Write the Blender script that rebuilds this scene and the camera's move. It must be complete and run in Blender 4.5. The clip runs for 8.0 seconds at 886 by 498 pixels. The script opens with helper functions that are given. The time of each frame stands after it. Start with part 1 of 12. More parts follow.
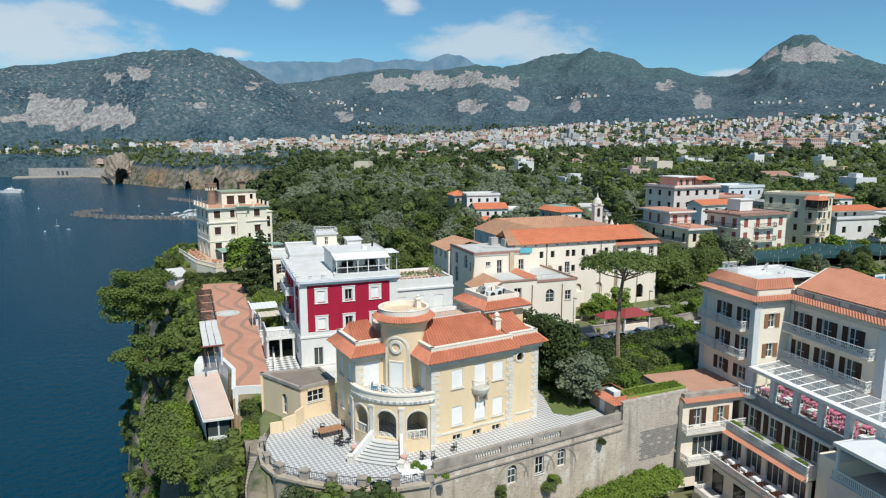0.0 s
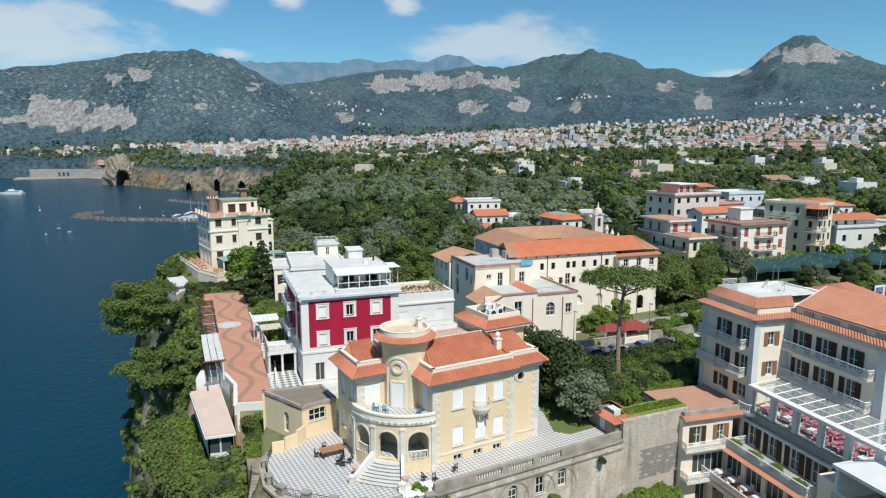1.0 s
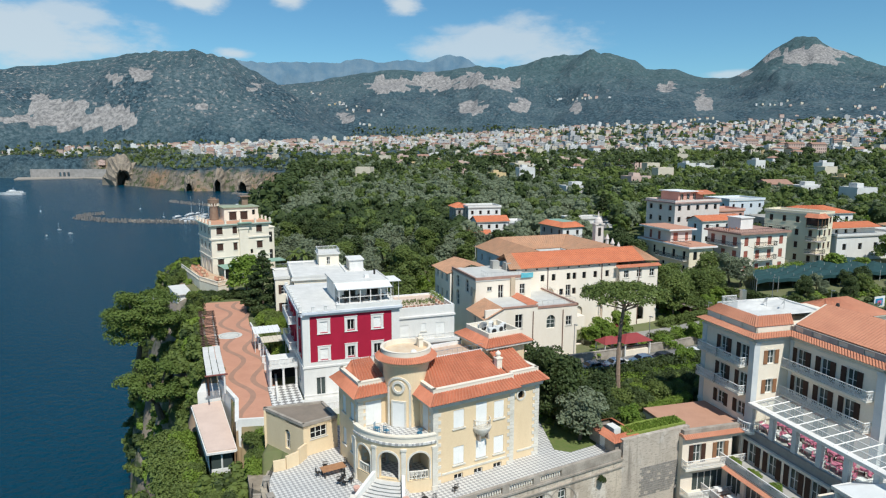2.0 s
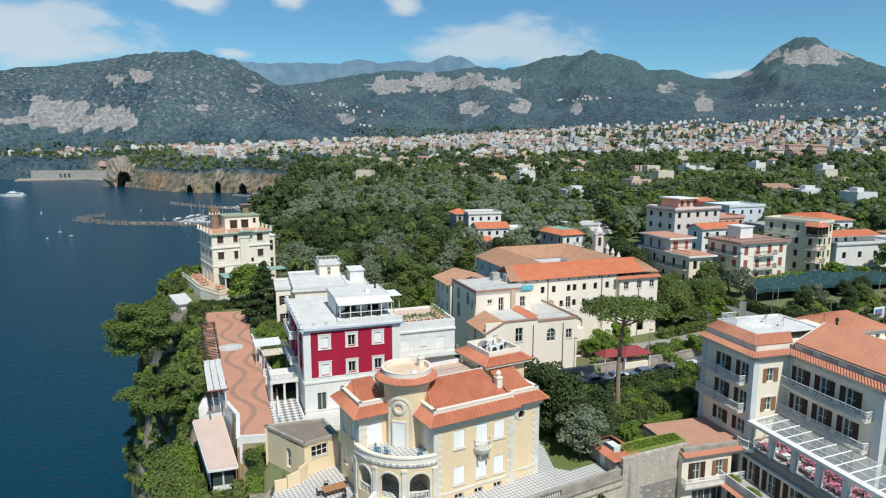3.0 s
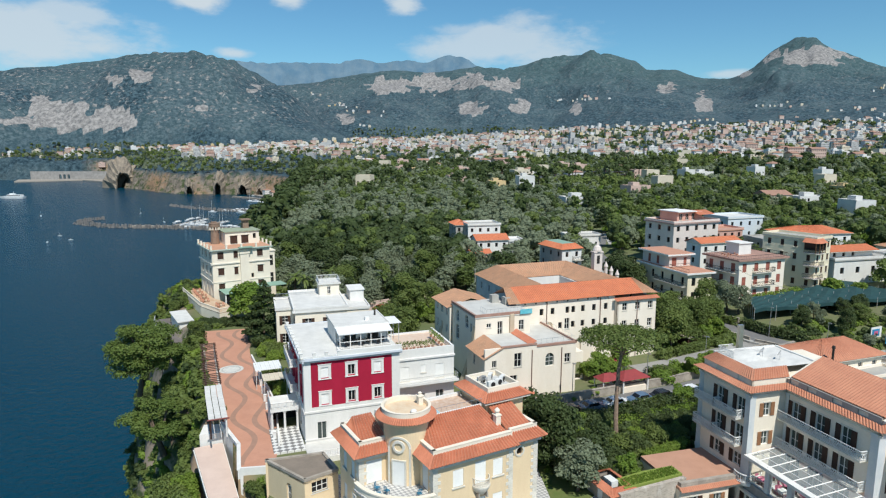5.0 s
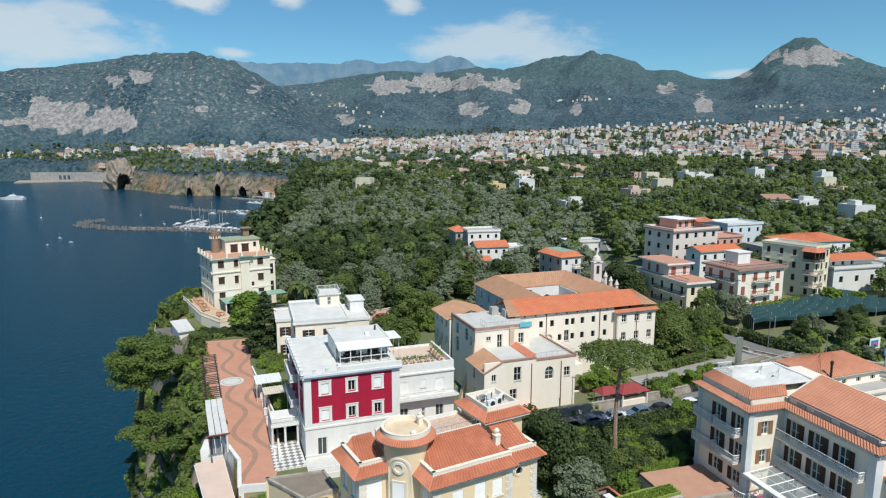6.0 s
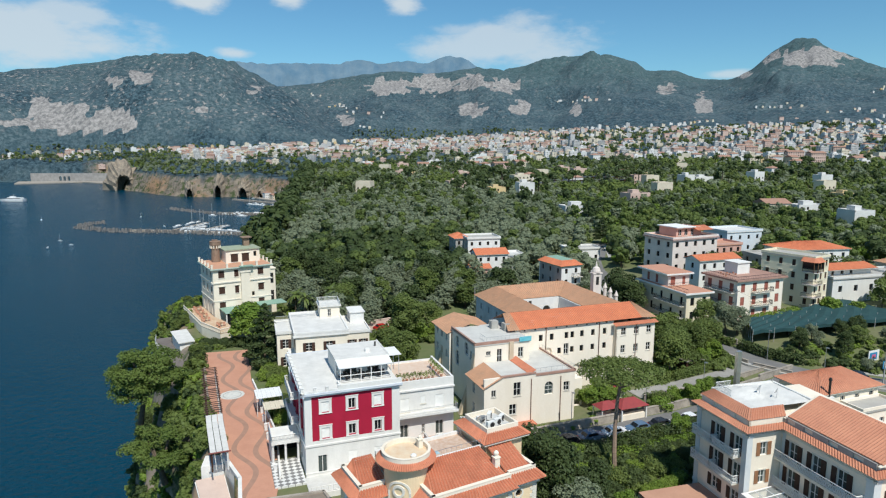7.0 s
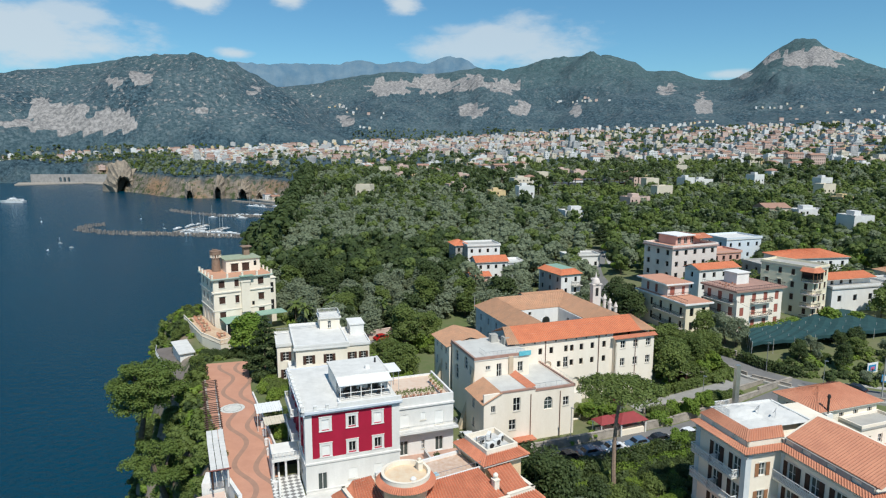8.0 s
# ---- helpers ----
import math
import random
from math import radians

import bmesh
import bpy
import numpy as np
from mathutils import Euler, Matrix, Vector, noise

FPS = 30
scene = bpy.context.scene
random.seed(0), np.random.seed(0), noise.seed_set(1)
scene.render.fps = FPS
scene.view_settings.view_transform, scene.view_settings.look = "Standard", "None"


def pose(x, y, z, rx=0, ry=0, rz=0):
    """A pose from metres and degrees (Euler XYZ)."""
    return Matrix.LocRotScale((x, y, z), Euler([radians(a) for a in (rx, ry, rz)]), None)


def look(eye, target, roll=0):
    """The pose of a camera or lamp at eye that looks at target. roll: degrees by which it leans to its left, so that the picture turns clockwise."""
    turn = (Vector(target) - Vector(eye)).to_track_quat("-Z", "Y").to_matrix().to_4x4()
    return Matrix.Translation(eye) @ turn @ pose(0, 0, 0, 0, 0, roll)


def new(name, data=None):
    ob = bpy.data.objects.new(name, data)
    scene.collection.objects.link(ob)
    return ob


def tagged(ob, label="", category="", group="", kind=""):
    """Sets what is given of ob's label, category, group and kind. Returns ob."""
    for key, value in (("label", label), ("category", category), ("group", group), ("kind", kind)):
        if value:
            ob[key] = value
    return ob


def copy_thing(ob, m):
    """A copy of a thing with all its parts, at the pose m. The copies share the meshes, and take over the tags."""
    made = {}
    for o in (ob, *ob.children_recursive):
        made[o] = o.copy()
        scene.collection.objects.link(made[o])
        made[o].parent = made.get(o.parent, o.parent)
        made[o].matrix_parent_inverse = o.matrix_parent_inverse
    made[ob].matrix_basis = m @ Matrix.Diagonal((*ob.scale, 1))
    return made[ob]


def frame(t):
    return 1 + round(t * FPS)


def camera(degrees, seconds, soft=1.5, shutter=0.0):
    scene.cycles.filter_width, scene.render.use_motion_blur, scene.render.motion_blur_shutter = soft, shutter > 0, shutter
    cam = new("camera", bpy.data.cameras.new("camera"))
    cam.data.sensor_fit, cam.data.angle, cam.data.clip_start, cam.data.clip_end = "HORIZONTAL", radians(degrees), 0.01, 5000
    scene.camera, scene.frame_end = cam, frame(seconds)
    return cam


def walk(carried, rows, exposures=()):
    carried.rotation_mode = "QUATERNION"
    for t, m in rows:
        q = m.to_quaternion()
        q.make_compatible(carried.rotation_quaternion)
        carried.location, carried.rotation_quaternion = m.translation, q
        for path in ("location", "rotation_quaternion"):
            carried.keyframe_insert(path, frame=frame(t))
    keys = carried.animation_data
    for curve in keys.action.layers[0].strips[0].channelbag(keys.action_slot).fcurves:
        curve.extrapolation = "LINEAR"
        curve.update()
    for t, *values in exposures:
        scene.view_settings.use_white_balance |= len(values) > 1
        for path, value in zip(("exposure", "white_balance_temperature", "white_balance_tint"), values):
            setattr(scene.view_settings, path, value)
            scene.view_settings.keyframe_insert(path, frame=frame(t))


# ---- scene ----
cam = camera(69.5, 8.0, 1.2)
PATH = [
    (0, (0.193, -0.357, 75.201), (0.193, 1.618, 74.882), 0.0),
    (0.5, (0.18, -0.367, 76.242), (0.178, 1.607, 75.924), 0.0),
    (1, (0.153, -0.342, 77.219), (0.151, 1.633, 76.901), 0.0),
    (1.5, (0.112, -0.32, 78.212), (0.11, 1.654, 77.894), 0.1),
    (3, (0.064, -0.259, 81.275), (0.06, 1.716, 80.958), 0.1),
    (3.5, (0.081, -0.22, 82.319), (0.077, 1.754, 82.001), 0.1),
    (4, (0.086, -0.207, 83.337), (0.083, 1.767, 83.019), 0.1),
    (4.5, (0.1, -0.19, 84.353), (0.097, 1.784, 84.034), 0.1),
    (6, (0.131, -0.154, 87.591), (0.128, 1.82, 87.272), 0.1),
    (6.5, (0.095, -0.162, 88.831), (0.092, 1.812, 88.512), 0.1),
    (7, (0.144, -0.073, 90.046), (0.141, 1.901, 89.727), 0.1),
    (7.5, (0.149, -0.032, 91.294), (0.146, 1.943, 90.975), 0.1),
    (8, (0.173, 0.042, 92.503), (0.17, 2.016, 92.184), 0.1),
]
walk(cam, [(t, look(eye, target, roll)) for t, eye, target, roll in PATH], [(0.0, 0.0, 6190, 5), (8.0, 0.0, 6190, 5)])

# ---- world, sun and exposure ----
SUN_AZ, SUN_EL = 157.0, 55.0          # degrees clockwise from +y, and above the horizon
world = bpy.data.worlds.new("world")
scene.world = world
world.use_nodes = True


def build_sky():
    nt = world.node_tree
    nt.nodes.clear()
    n, l = nt.nodes.new, nt.links.new
    out, bg, sky = n("ShaderNodeOutputWorld"), n("ShaderNodeBackground"), n("ShaderNodeTexSky")
    sky.sky_type, sky.sun_disc = "NISHITA", False
    sky.sun_elevation, sky.sun_rotation = radians(SUN_EL), radians(SUN_AZ)
    sky.air_density, sky.dust_density, sky.ozone_density, sky.altitude = 1.0, 0.1, 5.0, 60
    bg.inputs["Strength"].default_value = 0.098
    co = n("ShaderNodeTexCoord")
    # thin clouds: a soft bank low over the western ridge, wisps over the middle, small puffs high up
    wob = n("ShaderNodeTexNoise")
    wob.inputs["Scale"].default_value, wob.inputs["Detail"].default_value, wob.inputs["Roughness"].default_value = 8.0, 9.0, 0.62
    stretch = n("ShaderNodeMapping")                    # the clouds are drawn out along the horizon
    stretch.inputs["Scale"].default_value = (1.0, 1.0, 2.4)
    l(co.outputs["Generated"], stretch.inputs["Vector"])
    l(stretch.outputs[0], wob.inputs["Vector"])
    total = None
    for az, el, half_az, half_el, strength in CLOUDS:
        a, e = radians(az), radians(el)
        c = Vector((math.sin(a) * math.cos(e), math.cos(a) * math.cos(e), math.sin(e)))
        m = n("ShaderNodeMapping")
        m.vector_type = "TEXTURE"
        m.inputs["Location"].default_value = c
        m.inputs["Rotation"].default_value = (0, 0, -a)
        m.inputs["Scale"].default_value = (math.tan(radians(half_az)), 1.0, math.tan(radians(half_el)))
        l(co.outputs["Generated"], m.inputs["Vector"])
        ln = n("ShaderNodeVectorMath")
        ln.operation = "LENGTH"
        l(m.outputs[0], ln.inputs[0])
        add = n("ShaderNodeMath")                       # radius disturbed by the noise
        add.operation = "MULTIPLY_ADD"
        l(wob.outputs["Fac"], add.inputs[0])
        add.inputs[1].default_value = -2.6
        l(ln.outputs["Value"], add.inputs[2])
        r = n("ShaderNodeMapRange")
        r.interpolation_type = "SMOOTHSTEP"
        r.inputs["From Min"].default_value, r.inputs["From Max"].default_value = -0.22, -1.0
        r.inputs["To Min"].default_value, r.inputs["To Max"].default_value = 0.0, strength
        l(add.outputs[0], r.inputs["Value"])
        if total is None:
            total = r.outputs[0]
        else:
            mx = n("ShaderNodeMath")
            mx.operation = "MAXIMUM"
            l(total, mx.inputs[0])
            l(r.outputs[0], mx.inputs[1])
            total = mx.outputs[0]
    mix = n("ShaderNodeMix")
    mix.data_type = "RGBA"
    l(total, mix.inputs["Factor"])
    tint = n("ShaderNodeMix")                           # clear, slightly cyan Mediterranean blue
    tint.data_type, tint.blend_type = "RGBA", "MULTIPLY"
    tint.inputs["Factor"].default_value = 1.0
    tint.inputs["B"].default_value = (0.77, 1.04, 1.055, 1)
    l(sky.outputs[0], tint.inputs["A"])
    l(tint.outputs["Result"], mix.inputs["A"])
    mix.inputs["B"].default_value = (6.7, 7.1, 7.5, 1)
    l(mix.outputs["Result"], bg.inputs["Color"])
    l(bg.outputs[0], out.inputs[0])


CLOUDS = [(-33.5, 8.3, 9.0, 2.9, 0.80), (-30, 9.6, 5.0, 1.4, 0.70), (5.0, 8.7, 8.0, 2.5, 0.72), (1.5, 9.8, 3.5, 0.9, 0.5), (-20.3, 11.3, 2.6, 1.1, 0.95), (-22.5, 11.9, 2.6, 0.9, 0.6), (-3.6, 11.7, 2.2, 1.0, 0.9), (-13.0, 11.9, 1.8, 0.9, 0.9),
          (-17.6, 7.45, 1.7, 0.5, 0.8), (23.5, 5.7, 2.2, 0.4, 0.7), (48, 14, 9, 3, 0.6), (-60, 14, 14, 4, 0.7)]
build_sky()
sun = new("sun", bpy.data.lights.new("sun", "SUN"))
sun.data.energy, sun.data.angle, sun.data.color = 4.68, radians(0.53), (1.0, 0.945, 0.875)
sa, se = radians(SUN_AZ), radians(SUN_EL)
sun.matrix_world = look((math.sin(sa) * math.cos(se) * 300, math.cos(sa) * math.cos(se) * 300, math.sin(se) * 300), (0, 0, 0))

# ---- tools ----
class Shape:
    """Collects faces of one mesh."""

    def __init__(self):
        self.v, self.f = [], []

    def face(self, *pts):
        n = len(self.v)
        self.v.extend(tuple(p) for p in pts)
        self.f.append(tuple(range(n, n + len(pts))))
        return self

    def box(self, x0, y0, z0, x1, y1, z1, taper=0.0):
        n, t = len(self.v), taper
        self.v += [(x0, y0, z0), (x1, y0, z0), (x1, y1, z0), (x0, y1, z0), (x0 + t, y0 + t, z1), (x1 - t, y0 + t, z1), (x1 - t, y1 - t, z1), (x0 + t, y1 - t, z1)]
        self.f += [tuple(n + k for k in q) for q in ((3, 2, 1, 0), (4, 5, 6, 7), (0, 1, 5, 4), (1, 2, 6, 5), (2, 3, 7, 6), (3, 0, 4, 7))]
        return self

    def prism(self, poly, z0, z1, top=None):
        """An upright block over a counter-clockwise polygon; top: another polygon for its upper rim."""
        n, k = len(self.v), len(poly)
        top = top or poly
        self.v += [(x, y, z0) for x, y in poly] + [(x, y, z1) for x, y in top]
        self.f += [tuple(n + i for i in reversed(range(k))), tuple(n + k + i for i in range(k))]
        self.f += [(n + i, n + (i + 1) % k, n + k + (i + 1) % k, n + k + i) for i in range(k)]
        return self

    def tube(self, a, b, r0, r1=None, sides=8, caps=True):
        a, b = Vector(a), Vector(b)
        r1 = r0 if r1 is None else r1
        q = (b - a).to_track_quat("Z", "Y")
        n = len(self.v)
        for c, r in ((a, r0), (b, r1)):
            for i in range(sides):
                w = 2 * math.pi * i / sides
                self.v.append(tuple(c + q @ Vector((math.cos(w) * r, math.sin(w) * r, 0))))
        self.f += [(n + i, n + (i + 1) % sides, n + sides + (i + 1) % sides, n + sides + i) for i in range(sides)]
        if caps:
            self.f += [tuple(n + i for i in reversed(range(sides))), tuple(n + sides + i for i in range(sides))]
        return self

    def lathe(self, cx, cy, rings, sides=24, a0=0.0, a1=360.0):
        """Turns a profile of (radius, z) about an upright axis."""
        n, full = len(self.v), abs(a1 - a0) >= 359.9
        m = sides if full else sides + 1
        for r, z in rings:
            for i in range(m):
                w = radians(a0 + (a1 - a0) * i / sides)
                self.v.append((cx + math.cos(w) * r, cy + math.sin(w) * r, z))
        for j in range(len(rings) - 1):
            for i in range(sides):
                p, q = n + j * m + i, n + j * m + (i + 1) % m
                self.f.append((p, q, q + m, p + m))
        return self

    def bar(self, p, q, z0, z1, out, inn=0.0):
        """A moulding along the wall line p-q, its outer side to the right of the way from p to q."""
        d = Vector((q[0] - p[0], q[1] - p[1])).normalized()
        o = Vector((d.y, -d.x))
        a, b = Vector(p[:2]), Vector(q[:2])
        return self.prism([a + o * out, b + o * out, b - o * inn, a - o * inn], z0, z1)

    def mesh(self, name, material, smooth=False):
        me = bpy.data.meshes.new(name)
        me.from_pydata(self.v, [], self.f)
        if smooth:
            me.shade_smooth()
        me.materials.append(material)
        me.update()
        return me


LOOSE = {"cornice", "string_course", "gable", "canvas", "downpipe", "eaves_vent", "terrace_curb", "veranda_post", "awning_post"}


def pieces(shape):
    """Splits a Shape into its separate solids."""
    root = list(range(len(shape.v)))

    def top(i):
        while root[i] != i:
            root[i] = root[root[i]]
            i = root[i]
        return i

    for f in shape.f:
        for i in f[1:]:
            root[top(i)] = top(f[0])
    groups = {}
    for f in shape.f:
        groups.setdefault(top(f[0]), []).append(f)
    out = []
    for faces in groups.values():
        used = sorted({i for f in faces for i in f})
        at = {i: k for k, i in enumerate(used)}
        q = Shape()
        q.v, q.f = [shape.v[i] for i in used], [tuple(at[i] for i in f) for f in faces]
        out.append(q)
    return out


def part(name, shape, material, parent, label="", smooth=False):
    if name in LOOSE and isinstance(shape, Shape):
        some = pieces(shape)
        if 1 < len(some) < 30:
            for q in some[1:]:
                ob = new(name, q.mesh(name, material, smooth))
                ob.parent = parent
            shape = some[0]
    ob = new(name, shape.mesh(name, material, smooth) if isinstance(shape, Shape) else shape)
    ob.parent = parent
    if label:
        ob["label"] = label
    return ob


def thing(name, label, category, x=0, y=0, z=0, angle=0, group=""):
    """The Empty at a thing's base."""
    ob = new(name)
    ob.empty_display_size = 0.3
    ob.matrix_basis = pose(x, y, z, 0, 0, angle)
    return tagged(ob, label, category, group)


def solid(name, shape, material, label, category, group="", kind="", smooth=False, m=None):
    """A thing that is one mesh."""
    ob = new(name, shape.mesh(name, material, smooth) if isinstance(shape, Shape) else shape)
    if m is not None:
        ob.matrix_basis = m
    return tagged(ob, label, category, group, kind)


def wall_shape(p, q, z0, z1, holes=(), th=0.35, shape=None):
    """A wall from p to q, its outer face to the right of that way, with openings cut through it.
    holes: (middle along the wall, sill, width, height) or with a fifth value True for a round arch."""
    s = shape or Shape()
    a, b = Vector(p[:2]), Vector(q[:2])
    length = (b - a).length
    d = (b - a) / length
    o = Vector((d.y, -d.x))

    def at(u, z, deep=0.0):
        w = a + d * u - o * deep
        return (w.x, w.y, z)

    rects = [(h[0] - h[2] / 2, h[0] + h[2] / 2, h[1], h[1] + h[3], len(h) > 4 and h[4]) for h in holes]
    us = sorted({0.0, length, *[r[0] for r in rects], *[r[1] for r in rects]})
    zs = sorted({z0, z1, *[r[2] for r in rects], *[r[3] for r in rects]})
    us, zs = [u for u in us if -1e-6 <= u <= length + 1e-6], [z for z in zs if z0 - 1e-6 <= z <= z1 + 1e-6]
    for u0, u1 in zip(us, us[1:]):
        for w0, w1 in zip(zs, zs[1:]):
            cu, cz = (u0 + u1) / 2, (w0 + w1) / 2
            if u1 - u0 < 1e-5 or w1 - w0 < 1e-5 or any(r[0] < cu < r[1] and r[2] < cz < r[3] for r in rects):
                continue
            s.face(at(u0, w0), at(u1, w0), at(u1, w1), at(u0, w1))
            s.face(at(u1, w0, th), at(u0, w0, th), at(u0, w1, th), at(u1, w1, th))
    for u0, u1, w0, w1, arch in rects:
        r = (u1 - u0) / 2
        rim = [(u0, w0), (u1, w0)]
        if arch:
            mid, spring = (u0 + u1) / 2, w1 - r
            arc = [(mid + r * math.cos(math.pi * i / 10), spring + r * math.sin(math.pi * i / 10)) for i in range(11)]
            rim += arc
            for corner, some in (((u1, w1), arc[:6]), ((u0, w1), arc[5:])):
                for e, g in zip(some, some[1:]):
                    s.face(at(*corner), at(*g), at(*e))
                    s.face(at(*corner, th), at(*e, th), at(*g, th))
        else:
            rim += [(u1, w1), (u0, w1)]
        for e, g in zip(rim, rim[1:] + rim[:1]):
            s.face(at(*e), at(*e, th), at(*g, th), at(*g))
    s.face(at(0, z1), at(length, z1), at(length, z1, th), at(0, z1, th))
    s.face(at(0, z0), at(0, z1), at(0, z1, th), at(0, z0, th))
    s.face(at(length, z1), at(length, z0), at(length, z0, th), at(length, z1, th))
    return s


PROTO = {}


def place_window(house, kind, p, q, u, z, w, h):
    """Sets a window or door of a kind into an opening of the wall p-q of a house: one part with its pieces."""
    key = (kind, round(w, 2), round(h, 2))
    if key not in PROTO:
        PROTO[key] = WINDOW_KINDS[kind](*key[1:])
    a, b = Vector(p[:2]), Vector(q[:2])
    d = (b - a).normalized()
    at = a + d * u
    m = pose(at.x, at.y, z, 0, 0, math.degrees(math.atan2(d.y, d.x)))
    root = None
    for name, me, label in PROTO[key]:
        ob = new(name, me)
        if label:
            ob["label"] = label
        if root is None:
            ob.parent, ob.matrix_basis, root = house, m, ob
        else:
            ob.parent = root
    return root


def facade(house, p, q, z0, z1, openings, material, th=0.35, label=""):
    """A wall of a house with its windows. openings: (kind, middle, sill, width, height[, arch])."""
    part("wall", wall_shape(p, q, z0, z1, [o[1:] for o in openings], th), material, house, label)
    for o in openings:
        if o[0]:
            place_window(house, o[0], p, q, *o[1:5])


def ribs(shape, a, b, c, d, pitch=0.32, high=0.09, course=0.0):
    """Rows of half-round tiles over the roof plane with eave a-b and top edge d-c, running from eave to top."""
    a, b, c, d = map(Vector, (a, b, c, d))
    n = max(2, round((b - a).length / pitch))
    up = (b - a).cross(d - a).normalized()
    if up.z < 0:
        up = -up
    for i in range(n):
        p0, p1, q0, q1 = a.lerp(b, i / n), a.lerp(b, (i + 1) / n), d.lerp(c, i / n), d.lerp(c, (i + 1) / n)
        pm, qm = p0.lerp(p1, 0.5), q0.lerp(q1, 0.5)
        steps = max(1, round((qm - pm).length / course)) if course else 1
        for j in range(steps):
            f, g = j / steps, (j + 1) / steps
            lift = up * (0.012 if course else 0)
            rows = []
            for fr, ex in ((f, lift), (g, lift * 0)):
                l0, l1 = p0.lerp(q0, fr), p1.lerp(q1, fr)
                rows.append([l0 + ex, l0.lerp(l1, 0.22) + up * high * 0.75 + ex, l0.lerp(l1, 0.42) + up * high + ex, l0.lerp(l1, 0.66) + up * high * 0.5 + ex, l1 + ex])
            for k in range(4):
                shape.face(rows[0][k], rows[0][k + 1], rows[1][k + 1], rows[1][k])
            if j == 0:
                shape.face(rows[0][4], rows[0][3], rows[0][2], rows[0][1], rows[0][0])
    return shape


def rail(house, pts, z, high=0.95, step=0.14, material=None, label="", name="balustrade", post=0.02, top=0.05):
    """A railing along a line of points: handrail, foot rail and bars in one mesh."""
    s = Shape()
    for p, q in zip(pts, pts[1:]):
        n = max(1, int(math.hypot(q[0] - p[0], q[1] - p[1]) / step))
        for zz, r in ((z + high, top), (z + 0.12, top * 0.6)):
            s.tube((p[0], p[1], zz), (q[0], q[1], zz), r, sides=5)
        for i in range(n + 1):
            x, y = p[0] + (q[0] - p[0]) * i / n, p[1] + (q[1] - p[1]) * i / n
            s.tube((x, y, z), (x, y, z + high), post, sides=4, caps=False)
    return part(name, s, material, house, label)

# ---- materials ----
def surface(name, base, other=None, scale=1.0, rough=0.8, bump=0.15, grain=14.0, metal=0.0, spec=0.3, streak=0.0, island=0.0, amount=1.0):
    """Base colour that drifts to another at two scales, with fine relief. scale: patches in metres."""
    mat = bpy.data.materials.new(name)
    mat.use_nodes = True
    nt = mat.node_tree
    n, l = nt.nodes.new, nt.links.new
    b = nt.nodes["Principled BSDF"]
    b.inputs["Roughness"].default_value, b.inputs["Metallic"].default_value = rough, metal
    b.inputs["Specular IOR Level"].default_value = spec
    other = other or tuple(c * 0.72 for c in base)
    geo = n("ShaderNodeNewGeometry")
    pos = geo.outputs["Position"]
    big, fine = n("ShaderNodeTexNoise"), n("ShaderNodeTexNoise")
    big.inputs["Scale"].default_value, big.inputs["Detail"].default_value, big.inputs["Roughness"].default_value = 1.0 / scale, 5, 0.62
    fine.inputs["Scale"].default_value, fine.inputs["Detail"].default_value = grain / scale, 3
    if streak:
        mp = n("ShaderNodeMapping")
        mp.inputs["Scale"].default_value = (1, 1, streak)
        l(pos, mp.inputs[0])
        l(mp.outputs[0], big.inputs["Vector"])
    else:
        l(pos, big.inputs["Vector"])
    l(pos, fine.inputs["Vector"])
    mixn = n("ShaderNodeMath")
    mixn.operation = "MULTIPLY_ADD"
    l(fine.outputs["Fac"], mixn.inputs[0])
    mixn.inputs[1].default_value = 0.45
    l(big.outputs["Fac"], mixn.inputs[2])
    ramp = n("ShaderNodeMapRange")
    ramp.inputs["From Min"].default_value, ramp.inputs["From Max"].default_value = 0.55, 0.92
    ramp.inputs["To Max"].default_value = amount
    l(mixn.outputs[0], ramp.inputs["Value"])
    fac = ramp.outputs[0]
    mix = n("ShaderNodeMix")
    mix.data_type = "RGBA"
    l(fac, mix.inputs["Factor"])
    mix.inputs["A"].default_value, mix.inputs["B"].default_value = (*base, 1), (*other, 1)
    col = mix.outputs["Result"]
    if island:
        hsv = n("ShaderNodeHueSaturation")
        r = n("ShaderNodeMapRange")
        r.inputs["To Min"].default_value, r.inputs["To Max"].default_value = 1 - island, 1 + island
        l(geo.outputs["Random Per Island"], r.inputs["Value"])
        l(r.outputs[0], hsv.inputs["Value"])
        l(col, hsv.inputs["Color"])
        col = hsv.outputs[0]
    l(col, b.inputs["Base Color"])
    if bump:
        bp = n("ShaderNodeBump")
        bp.inputs["Strength"].default_value, bp.inputs["Distance"].default_value = bump, 0.05
        l(fine.outputs["Fac"], bp.inputs["Height"])
        l(bp.outputs[0], b.inputs["Normal"])
    return mat


